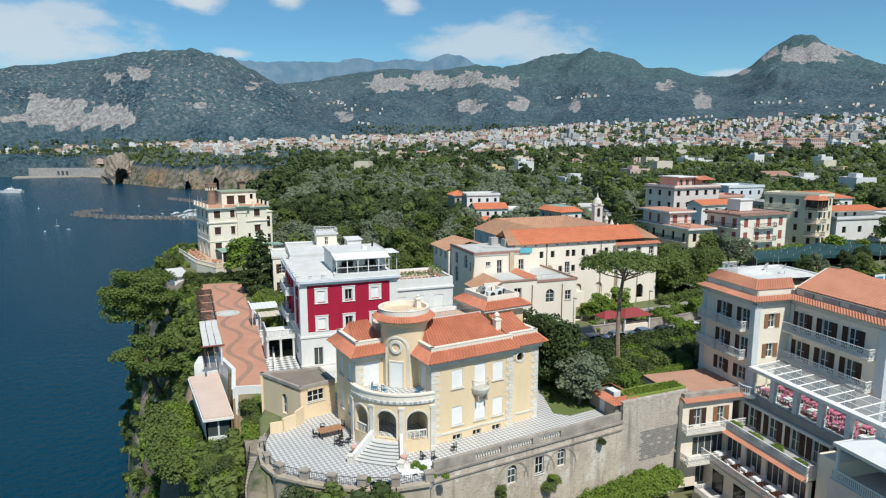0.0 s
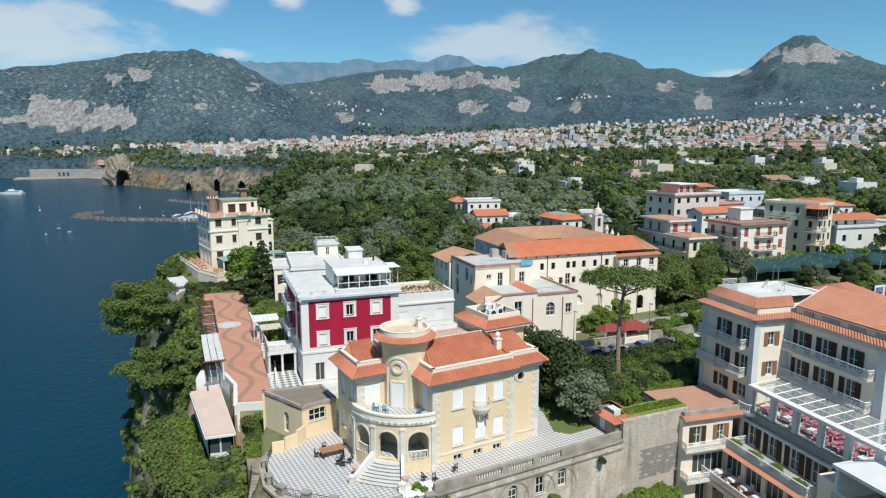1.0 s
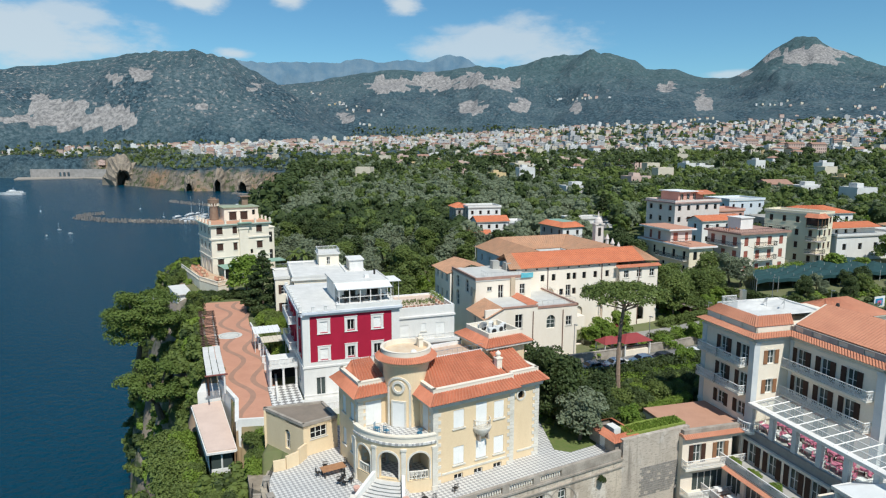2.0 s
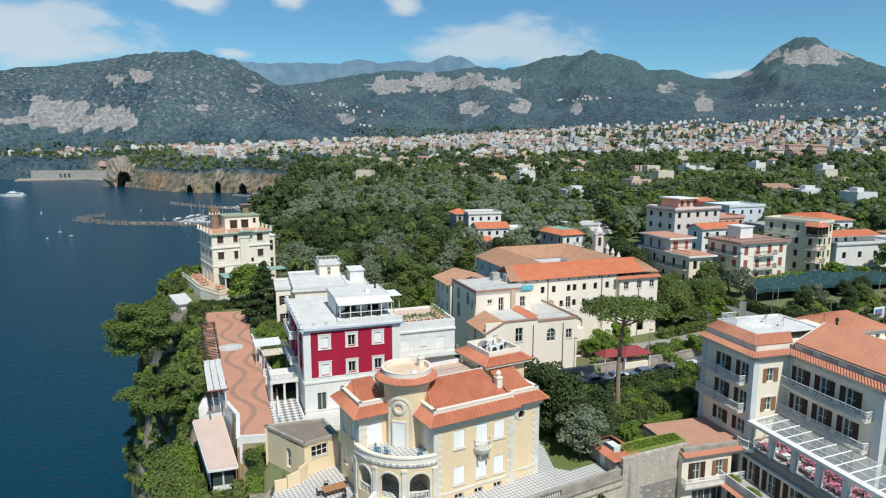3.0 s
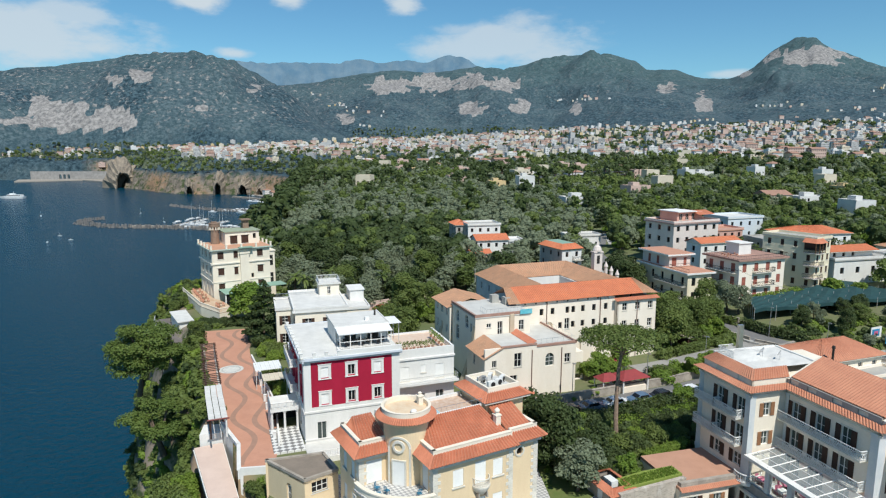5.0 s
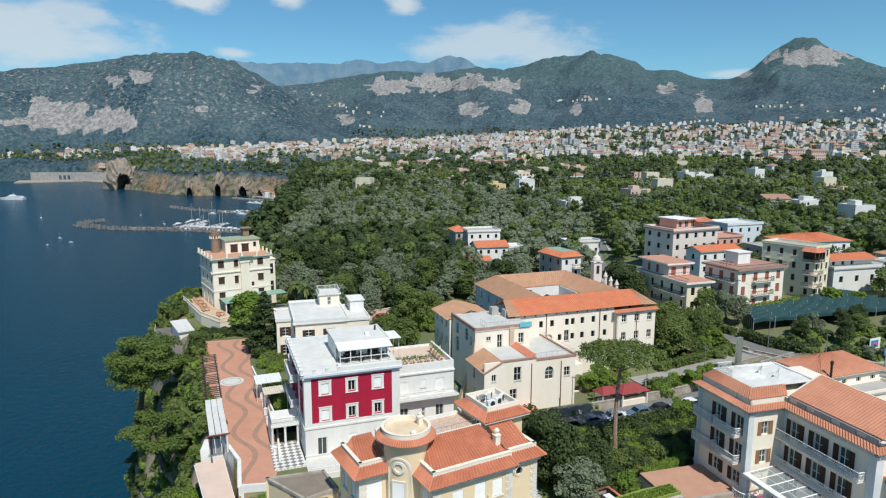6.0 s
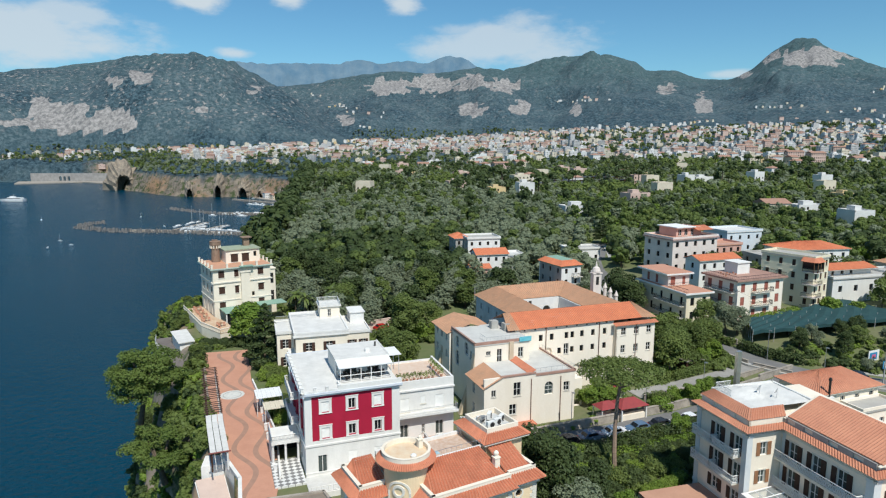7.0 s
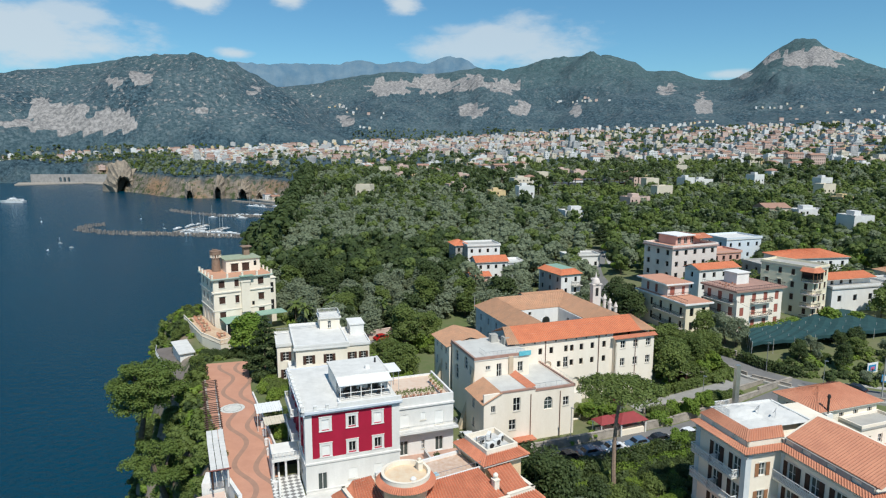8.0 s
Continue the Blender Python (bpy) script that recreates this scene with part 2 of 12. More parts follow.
def stained_wall(name, base, dark, pale):
    """Old plastered masonry: blotches, long rain streaks, rubbed pale patches and faint courses."""
    mat = bpy.data.materials.new(name)
    mat.use_nodes = True
    nt = mat.node_tree
    n, l = nt.nodes.new, nt.links.new
    b = nt.nodes["Principled BSDF"]
    b.inputs["Roughness"].default_value, b.inputs["Specular IOR Level"].default_value = 0.95, 0.2
    geo = n("ShaderNodeNewGeometry")

    def layer(scale, stretch, lo, hi, detail=6):
        m, t, r = n("ShaderNodeMapping"), n("ShaderNodeTexNoise"), n("ShaderNodeMapRange")
        m.inputs["Scale"].default_value = stretch
        t.inputs["Scale"].default_value, t.inputs["Detail"].default_value, t.inputs["Roughness"].default_value = scale, detail, 0.68
        r.inputs["From Min"].default_value, r.inputs["From Max"].default_value = lo, hi
        l(geo.outputs["Position"], m.inputs["Vector"])
        l(m.outputs[0], t.inputs["Vector"])
        l(t.outputs["Fac"], r.inputs["Value"])
        return r.outputs[0], t.outputs["Fac"]

    def blend(fac, a, c):
        m = n("ShaderNodeMix")
        m.data_type = "RGBA"
        l(fac, m.inputs["Factor"])
        for key, v in (("A", a), ("B", c)):
            if isinstance(v, tuple):
                m.inputs[key].default_value = (*v, 1)
            else:
                l(v, m.inputs[key])
        return m.outputs["Result"]

    col = blend(layer(0.35, (1, 1, 1), 0.40, 0.66)[0], base, tuple((p + q) / 2 for p, q in zip(base, dark)))
    col = blend(layer(0.55, (1, 1, 0.6), 0.55, 0.64)[0], col, pale)
    col = blend(layer(1.1, (1, 1, 0.09), 0.54, 0.70)[0], col, dark)
    course, height = layer(2.2, (1, 1, 3.2), 0.52, 0.72, 9)
    col = blend(course, col, tuple(c * 0.8 for c in dark))
    l(col, b.inputs["Base Color"])
    bp = n("ShaderNodeBump")
    bp.inputs["Strength"].default_value, bp.inputs["Distance"].default_value = 0.5, 0.06
    l(height, bp.inputs["Height"])
    l(bp.outputs[0], b.inputs["Normal"])
    return mat


def glass_mat(name, tint=(0.016, 0.017, 0.018), rough=0.06):
    """Window glass before a dark room: glossy and dark."""
    mat = bpy.data.materials.new(name)
    mat.use_nodes = True
    b = mat.node_tree.nodes["Principled BSDF"]
    b.inputs["Base Color"].default_value = (*tint, 1)
    b.inputs["Roughness"].default_value, b.inputs["Specular IOR Level"].default_value = rough, 0.35
    return mat


def clear_mat(name):
    mat = bpy.data.materials.new(name)
    mat.use_nodes = True
    b = mat.node_tree.nodes["Principled BSDF"]
    b.inputs["Base Color"].default_value = (0.9, 0.95, 0.95, 1)
    b.inputs["Roughness"].default_value, b.inputs["Transmission Weight"].default_value, b.inputs["IOR"].default_value = 0.03, 1.0, 1.02
    return mat


def tile_mat(name, base, other, rough=0.75):
    return surface(name, base, other, 1.6, rough, 0.2, 6.0, island=0.035)


YELLOW = surface("ochre_plaster", (0.81, 0.635, 0.41), (0.73, 0.555, 0.345), 2.2, 0.85, 0.1, streak=0.3)
CREAM = surface("cream_plaster", (0.85, 0.76, 0.625), (0.76, 0.665, 0.53), 2.5, 0.85, 0.1, streak=0.3)
TRIM = surface("stone_trim", (0.76, 0.71, 0.62), (0.62, 0.57, 0.48), 1.2, 0.8, 0.12)
WHITE = surface("white_paint", (0.79, 0.765, 0.72), (0.68, 0.655, 0.61), 2.0, 0.7, 0.06, streak=0.35)
WHITE_ROOF = surface("white_roof_coat", (0.70, 0.675, 0.63), (0.58, 0.56, 0.52), 1.6, 0.8, 0.1)
CRIMSON = surface("crimson_plaster", (0.40, 0.012, 0.045), (0.33, 0.01, 0.035), 1.8, 0.8, 0.08, streak=0.4)
IVORY = surface("ivory_plaster", (0.88, 0.785, 0.665), (0.80, 0.70, 0.57), 3.0, 0.88, 0.1, streak=0.3)
STRAW = surface("straw_plaster", (0.82, 0.73, 0.54), (0.74, 0.64, 0.46), 2.5, 0.88, 0.1, streak=0.3)
GREYPL = surface("grey_plaster", (0.44, 0.42, 0.38), (0.33, 0.31, 0.28), 2.0, 0.9, 0.15, streak=0.3)
TUFF = surface("tuff_stone", (0.33, 0.27, 0.20), (0.20, 0.165, 0.125), 1.6, 0.95, 0.5, 5.0)
PINKW = surface("pale_pink_plaster", (0.74, 0.65, 0.59), (0.64, 0.55, 0.49), 2.5, 0.88, 0.1)
BLUEW = surface("pale_blue_plaster", (0.66, 0.70, 0.73), (0.58, 0.62, 0.65), 2.5, 0.88, 0.1)
PINKD = surface("salmon_plaster", (0.66, 0.40, 0.32), (0.56, 0.33, 0.26), 2.5, 0.88, 0.1)
TERRA = tile_mat("terracotta_tiles", (0.55, 0.205, 0.115), (0.44, 0.158, 0.088))
ORANGE_TILE = tile_mat("new_orange_tiles", (0.60, 0.20, 0.095), (0.50, 0.16, 0.08))
HOTEL_TILE = tile_mat("hotel_tiles", (0.53, 0.235, 0.14), (0.45, 0.19, 0.115))
OLD_TILE = tile_mat("weathered_tiles", (0.49, 0.265, 0.155), (0.38, 0.22, 0.135))
TERRA_FLOOR = surface("terracotta_paving", (0.55, 0.285, 0.19), (0.47, 0.235, 0.155), 3.0, 0.8, 0.08, amount=0.9)
BAND = surface("grey_paving_band", (0.385, 0.225, 0.16), (0.32, 0.195, 0.14), 1.0, 0.85, 0.08)
CONCRETE = surface("weathered_concrete", (0.435, 0.378, 0.315), (0.25, 0.215, 0.178), 1.4, 0.92, 0.2)
ASPHALT = surface("road_asphalt", (0.20, 0.19, 0.18), (0.15, 0.145, 0.14), 3.0, 0.9, 0.15)
SCREED = surface("grey_screed", (0.44, 0.42, 0.38), (0.36, 0.34, 0.31), 2.5, 0.88, 0.1)
DARKWOOD = surface("dark_brown_wood", (0.075, 0.035, 0.022), (0.05, 0.025, 0.017), 0.6, 0.6, 0.1)
WOOD = surface("warm_wood", (0.30, 0.15, 0.075), (0.22, 0.11, 0.055), 0.5, 0.6, 0.1)
IRON = surface("dark_iron", (0.045, 0.045, 0.05), (0.07, 0.06, 0.05), 0.5, 0.5, 0.05, metal=0.6)
STEEL = surface("pale_steel", (0.62, 0.63, 0.64), (0.5, 0.5, 0.5), 1.0, 0.35, 0.03, metal=0.8)
GLASS, CLEAR = glass_mat("dark_window_glass"), clear_mat("clear_glass")
FROST = clear_mat("frosted_roof_glass")
FROST.node_tree.nodes["Principled BSDF"].inputs["Transmission Weight"].default_value = 0.72
FROST.node_tree.nodes["Principled BSDF"].inputs["Base Color"].default_value = (0.62, 0.68, 0.68, 1)
BLUEGLASS = glass_mat("greenish_window_glass", (0.06, 0.075, 0.07), 0.12)
BLIND = surface("white_blind", (0.84, 0.82, 0.775), (0.79, 0.77, 0.725), 1.0, 0.6, 0.04)
GREENROOF = surface("green_roof_sheet", (0.22, 0.36, 0.27), (0.28, 0.38, 0.30), 1.4, 0.7, 0.1)
# near-black; also painted on where openings would lie in shade
BLACK = surface("dark_interior", (0.03, 0.028, 0.026), (0.02, 0.02, 0.02), 1.0, 0.9, 0.0)
CANVAS = surface("white_canvas", (0.80, 0.79, 0.76), (0.72, 0.71, 0.68), 1.0, 0.8, 0.06)
PEACH = surface("pink_felt_roof", (0.68, 0.52, 0.43), (0.60, 0.45, 0.37), 2.0, 0.85, 0.06)
REDROOF = surface("dark_red_sheet", (0.30, 0.05, 0.05), (0.24, 0.045, 0.045), 1.0, 0.7, 0.06)
PINKCLOTH = surface("pink_fabric", (0.56, 0.19, 0.27), (0.50, 0.16, 0.23), 0.5, 0.85, 0.05)


def checker_mat(name, a, b, size, angle):
    mat = surface(name, a, tuple(c * 0.85 for c in a), 1.5, 0.6, 0.05)
    nt = mat.node_tree
    n, l = nt.nodes.new, nt.links.new
    mp, ck, mix = n("ShaderNodeMapping"), n("ShaderNodeTexChecker"), n("ShaderNodeMix")
    mp.inputs["Rotation"].default_value = (0, 0, radians(angle))
    geo = next(x for x in nt.nodes if x.type == "NEW_GEOMETRY")
    l(geo.outputs["Position"], mp.inputs[0])
    flat = n("ShaderNodeVectorMath")
    flat.operation = "MULTIPLY"
    flat.inputs[1].default_value = (1, 1, 0)
    l(mp.outputs[0], flat.inputs[0])
    l(flat.outputs[0], ck.inputs["Vector"])
    ck.inputs["Scale"].default_value = 1.0 / size
    base = nt.nodes["Principled BSDF"].inputs["Base Color"]
    old = base.links[0].from_socket
    mix.data_type = "RGBA"
    l(ck.outputs["Fac"], mix.inputs["Factor"])
    l(old, mix.inputs["A"])
    mix.inputs["B"].default_value = (*b, 1)
    l(mix.outputs["Result"], base)
    return mat


CHECK = checker_mat("grey_white_chequered_tiles", (0.66, 0.64, 0.605), (0.34, 0.33, 0.32), 0.31, -75)


def leaf_mat(name, base, other, lit):
    """Foliage: each leaf clump has its own tone, and some light comes through."""
    mat = bpy.data.materials.new(name)
    mat.use_nodes = True
    nt = mat.node_tree
    n, l = nt.nodes.new, nt.links.new
    b, out = nt.nodes["Principled BSDF"], nt.nodes["Material Output"]
    b.inputs["Roughness"].default_value, b.inputs["Specular IOR Level"].default_value = 0.55, 0.25
    geo, oi, add, mix, mix2 = n("ShaderNodeNewGeometry"), n("ShaderNodeObjectInfo"), n("ShaderNodeMath"), n("ShaderNodeMix"), n("ShaderNodeMix")
    mix.data_type = mix2.data_type = "RGBA"
    mix.inputs["A"].default_value, mix.inputs["B"].default_value = (*base, 1), (*other, 1)
    calm = n("ShaderNodeMapRange")
    calm.inputs["To Min"].default_value, calm.inputs["To Max"].default_value = 0.22, 0.78
    l(geo.outputs["Random Per Island"], calm.inputs["Value"])
    l(calm.outputs[0], mix.inputs["Factor"])
    l(mix.outputs["Result"], mix2.inputs["A"])
    mix2.inputs["B"].default_value = (*lit, 1)
    patch, rng = n("ShaderNodeTexNoise"), n("ShaderNodeMapRange")       # tone shifts from tree to tree
    patch.inputs["Scale"].default_value, patch.inputs["Detail"].default_value = 0.11, 3
    l(geo.outputs["Position"], patch.inputs["Vector"])
    rng.inputs["From Min"].default_value, rng.inputs["From Max"].default_value = 0.35, 0.65
    rng.inputs["To Max"].default_value = 0.6
    l(patch.outputs["Fac"], rng.inputs["Value"])
    add.operation = "MULTIPLY_ADD"
    l(oi.outputs["Random"], add.inputs[0])
    add.inputs[1].default_value = 0.4
    l(rng.outputs[0], add.inputs[2])
    l(add.outputs[0], mix2.inputs["Factor"])
    l(mix2.outputs["Result"], b.inputs["Base Color"])
    tr, ms = n("ShaderNodeBsdfTranslucent"), n("ShaderNodeMixShader")
    l(mix2.outputs["Result"], tr.inputs["Color"])
    ms.inputs[0].default_value = 0.34
    l(b.outputs[0], ms.inputs[1])
    l(tr.outputs[0], ms.inputs[2])
    l(ms.outputs[0], out.inputs["Surface"])
    return mat


LEAF = leaf_mat("green_leaves", (0.074, 0.108, 0.028), (0.150, 0.195, 0.050), (0.182, 0.228, 0.060))
LEAF_BRIGHT = leaf_mat("bright_leaves", (0.095, 0.175, 0.022), (0.195, 0.285, 0.045), (0.23, 0.30, 0.05))
LEAF_DARK = leaf_mat("dark_leaves", (0.034, 0.055, 0.020), (0.078, 0.108, 0.036), (0.096, 0.128, 0.042))
LEAF_OLIVE = leaf_mat("olive_leaves", (0.162, 0.195, 0.114), (0.230, 0.263, 0.160), (0.246, 0.279, 0.172))
LEAF_PINE = leaf_mat("pine_needles", (0.078, 0.122, 0.026), (0.165, 0.222, 0.052), (0.185, 0.240, 0.056))
BARK = surface("grey_brown_bark", (0.16, 0.12, 0.085), (0.09, 0.07, 0.05), 0.4, 0.95, 0.5)

# ---- ground, sea and mountains ----
COAST = [(140, 0), (90, 15), (55, 34), (30, 42), (12, 44), (0, 46), (-4, 48.8), (-12, 50), (-16, 53.5), (-17.6, 59.5), (-20.5, 64), (-23, 69.5), (-26.6, 78), (-31.2, 84.6), (-34, 91),
         (-41, 105.2), (-51, 130), (-56, 137), (-61, 148), (-66, 164), (-64, 190), (-68, 230), (-78, 300), (-98, 400), (-113, 500), (-129, 600), (-141, 660), (-162, 760), (-194, 900), (-232, 1040),
         (-325, 1146), (-470, 1160), (-575, 1260), (-690, 1370), (-735, 1480), (-830, 1660), (-1010, 1640), (-1300, 1640), (-2000, 1740), (-3600, 2100)]
RIDGES = {
    "west": (2900, 2060, 0.75, [(-62, 3.2), (-48, 4.2), (-36.3, 4.89), (-34.3, 5.28), (-32.18, 5.81), (-28.86, 6.34), (-25.7, 7.07), (-22.4, 7.55), (-18.54, 7.3), (-16.79, 6.56), (-14.56, 5.3), (-12.27, 3.81), (-10.41, 2.26), (-7.5, 0.6), (-4, -1.5)]),
    "middle": (3700, 2350, 1.25, [(-19, 2.5), (-16.91, 3.96), (-14.57, 5.07), (-11.27, 5.46), (-7.42, 6.13), (-4.49, 6.49), (-1.55, 6.28), (0.42, 6.47), (2.87, 6.88), (5.56, 6.53), (7.03, 5.76), (8.75, 4.56), (10.24, 2.88), (13.13, 1.3), (18, -0.5)]),
    "east": (4250, 2600, 1.15, [(-1, 2), (1.91, 4.37), (4.35, 6.02), (5.56, 6.53), (8.2, 7.23), (11.74, 7.7), (14.75, 7.47), (16.12, 7.06), (17.05, 6.36), (19.04, 6.29), (21.67, 5.39), (23.55, 5.23), (25.11, 6.11), (26.4, 7.29), (27.88, 8.01), (29.2, 7.71), (31.07, 6.89), (33.53, 5.7), (36.27, 4.87), (45, 4), (62, 3)]),
    "spur": (2900, 2380, 1.0, [(6, 0.5), (8, 1.7), (10.5, 3.15), (12.5, 4.1), (14.5, 4.6), (16, 4.62), (17.7, 4.9), (19.3, 4.6), (20.8, 4.25), (21.9, 3.2), (23.5, 2.6), (27, 0.5)]),
    "far": (4800, 4480, 1.0, [(-30, 5), (-19.46, 6.59), (-17.67, 6.98), (-14.96, 6.89), (-12.16, 7.06), (-9.32, 6.99), (-7.63, 7.43), (-5.46, 7.09), (-3.5, 7.39), (-1.54, 7.21), (0.42, 7.82), (1.64, 7.68), (2.87, 6.97), (5.33, 5.78), (9, 4)]),
}


def lattice(x, y, seed=0):
    """Smooth value noise in 0..1 for arrays."""
    xi, yi = np.floor(x), np.floor(y)
    fx, fy = x - xi, y - yi
    fx, fy = fx * fx * (3 - 2 * fx), fy * fy * (3 - 2 * fy)

    def rnd(a, b):
        w = np.sin(a * 127.1 + b * 311.7 + seed * 74.7) * 43758.5453
        return w - np.floor(w)

    return (rnd(xi, yi) * (1 - fx) + rnd(xi + 1, yi) * fx) * (1 - fy) + (rnd(xi, yi + 1) * (1 - fx) + rnd(xi + 1, yi + 1) * fx) * fy


def fbm(x, y, octaves=4, seed=0):
    out, amp = 0, 0.5
    for k in range(octaves):
        out = out + amp * lattice(x * 2**k, y * 2**k, seed + k)
        amp *= 0.5
    return out


def coast_distance(x, y):
    """Metres inland from the cliff's upper edge; negative over the sea."""
    best = np.full(np.shape(x), 1e9)
    inside = np.zeros(np.shape(x), bool)
    ring = COAST + [(-3600, 6000), (6000, 6000), (6000, 0)]
    for i, ((ax, ay), (bx, by)) in enumerate(zip(ring, ring[1:] + ring[:1])):
        if i < len(COAST) - 1:
            dx, dy = bx - ax, by - ay
            t = np.clip(((x - ax) * dx + (y - ay) * dy) / (dx * dx + dy * dy), 0, 1)
            best = np.minimum(best, np.hypot(x - ax - t * dx, y - ay - t * dy))
        cross = ((ay > y) != (by > y)) & (x < (bx - ax) * (y - ay) / ((by - ay) or 1e-9) + ax)
        inside ^= cross
    return np.where(inside, best, -best)


def ridged(x, y, octaves, seed):
    """Sharp-crested noise in 0..1 for spurs and gullies."""
    out, amp, total = 0, 0.5, 0
    for k in range(octaves):
        out = out + amp * (1 - np.abs(2 * lattice(x * 2**k, y * 2**k, seed + k) - 1))
        total, amp = total + amp, amp * 0.5
    return out / total


# bare rock on the slopes: direction, height over the horizon and half sizes in degrees
QUARRIES = [(-30.7, 2.45, 2.1, 1.1), (-26.8, 2.15, 1.65, 0.95), (-33.8, 1.75, 2.2, 0.4), (-28.6, 1.45, 2.6, 0.3), (-24.8, 5.4, 0.9, 0.45), (-26.6, 5.1, 0.6, 0.35)]
CRAGS = [(-4.6, 5.2, 2.0, 0.75), (-1.2, 5.4, 1.8, 0.8), (2.2, 5.5, 2.6, 0.7), (5.2, 5.4, 1.4, 0.8), (3.0, 3.1, 1.4, 0.6), (6.6, 3.3, 0.9, 0.8), (28.9, 6.75, 3.1, 0.7), (21.6, 3.4, 0.7, 0.8), (18.8, 4.8, 0.8, 0.4),
         (11.5, 3.2, 0.5, 0.6), (24.5, 5.6, 0.6, 0.35), (-16.5, 4.6, 1.2, 0.35), (-20.5, 3.2, 0.9, 0.3), (-8.5, 2.3, 0.8, 0.4)]


def bare_rock(x, y, z):
    """How much of the ground is naked limestone, 0..1."""
    r, th = np.hypot(x, y), np.degrees(np.arctan2(x, y))
    el = np.degrees(np.arctan2(z - 84, r))
    wob = fbm(x / 75, z / 26 + y / 120, 5, 31) - 0.47
    out = np.zeros(np.shape(x))
    for rows, sharp in ((QUARRIES, 9.0), (CRAGS, 6.0)):
        for az, up, half, high in rows:
            power = 4.0 if rows is QUARRIES else 2.0                  # cut faces are blockier than crags
            q = (np.abs((th - az) / half) ** power + np.abs((el - up) / high) ** power) ** (1 / power) + wob * (0.9 if rows is QUARRIES else 1.9)
            out = np.maximum(out, np.clip((1 - q) * sharp, 0, 1))
    return np.where(r > 1700, out, 0)


def land_height(x, y):
    x, y = np.asarray(x, float), np.asarray(y, float)
    r, th = np.hypot(x, y), np.degrees(np.arctan2(x, y))
    plain = np.interp(r, [0, 150, 230, 400, 800, 1500, 2600, 4000], [46.45, 46.45, 49.5, 52, 57, 66, 100, 200])
    plain = plain + np.interp(th, [-10, 30], [0, 1]) * np.interp(r, [700, 2600], [0, 85])
    plain = plain + np.interp(th, [14, 19], [0, 1]) * np.interp(r, [115, 150, 230, 400], [0, 2.0, 1.5, 0])
    east = np.clip((x - np.interp(y, [104, 117, 128, 140, 152, 190], [92, 68, 59.8, 53, 51, 50.5]) - 3.4) / 2.5, 0, 1)
    plain = plain + 1.3 * east * np.clip((y - 116) / 10, 0, 1) * np.interp(r, [190, 280], [1, 0])
    rough = (fbm(x / 90, y / 90, 4, 3) - 0.47) * np.interp(r, [140, 400, 2000], [0, 4, 30])
    z = plain + rough
    wx, wy = x + 160 * fbm(x / 400, y / 400, 3, 41), y + 160 * fbm(x / 400, y / 400, 3, 47)
    spur = (ridged(wx / 620, wy / 620, 5, 1) - 0.55) * 0.62 + (fbm(wx / 130, wy / 130, 4, 7) - 0.47) * 0.30
    for key, (far, foot, power, line) in RIDGES.items():
        if key == "far":
            continue
        el = np.interp(th, [p[0] for p in line], [p[1] for p in line])
        top = 75 + far * np.tan(np.radians(el)) + (fbm(th * 1.7, th * 0 + 5, 5, 9) - 0.47) * 11
        if key == "west":
            foot = np.interp(th, [-30, -20], [2230, foot])
        t = np.clip((r - foot) / (far - foot), 0, 1)
        lift = np.clip(t, 1e-6, 1) ** power
        if key in ("middle", "east"):       # rock faces under the crest
            step = np.clip((t - 0.8) / 0.06, 0, 1) * 0.16 - np.clip((t - 0.55) / 0.25, 0, 1) * 0.10
            lift = lift + step * (t < 0.999) * np.interp(th, [-12, -8, 9, 12, 24, 26, 32, 36], [0.2, 1, 1, 0.2, 0.2, 1, 1, 0.3])
        lift = np.clip(lift + spur * np.sin(np.pi * np.clip(t, 0, 1)) ** 0.8, 0, 1.0)
        ridge = np.where(r <= far, plain + (top - plain) * lift, top - (r - far) * 0.5)
        z = np.where((t > 0) & (top > plain), np.maximum(z, ridge), z)
    d = coast_distance(x, y)
    wide = np.interp(r, [60, 140, 300, 900], [15, 16, 22, 26]) * (0.6 + 0.9 * fbm(x / 22, y / 22, 3, 5)) * np.where(r > 1300, np.interp(th, [-30.5, -27.5], [3.2, 1]), 1)
    low, reach = np.interp(th, [-30, -27], [32, 25]), np.interp(th, [-30, -27], [300, 150])       # the land dips towards the far shore
    z = z - np.where((d > -120) & (r > 850) & (r < 2500) & (z < 130), low * np.exp(-np.clip(d, 0, None) ** 2 / reach ** 2) * np.clip((r - 850) / 250, 0, 1), 0)
    drop = np.clip(-d / wide, 0, 1) ** np.interp(r, [150, 300], [2.0, 1.0])
    ledge = drop + 0.9 * (fbm(x / 9, y / 9, 4, 8) - 0.47) * np.sin(np.pi * drop)
    z = np.where(d < 0, z - (z + 6) * np.clip(ledge, 0, 1), z)
    # the yards below the retaining wall lie a storey and a half lower
    front = ((x + 1) * 0.515 - (y - 52.3) * 0.857) > 0
    z = np.where(front & (r < 140) & (d > -2) & (x > -4), np.minimum(z, 37.0), z)
    # the sea pavilion and the terrace wall stand on lower ledges
    px, py = x + 22.6, y - 71.5
    along, across = px * -0.373 + py * 0.928, px * 0.928 + py * 0.373
    z = np.where((along > -4) & (along < 16.5) & (across < -2.0) & (across > -40), np.minimum(z, 39.0), z)
    ledge = ((x < -17.3) & (y < 64)) | ((x < -19.6) & (y < 70.4)) | ((y < 52) & (x < -12))
    return np.where(ledge & (y > 30) & (r < 140), np.minimum(z, 41.5), z)


def ground_at(x, y):
    return float(land_height(np.array([x]), np.array([y]))[0])


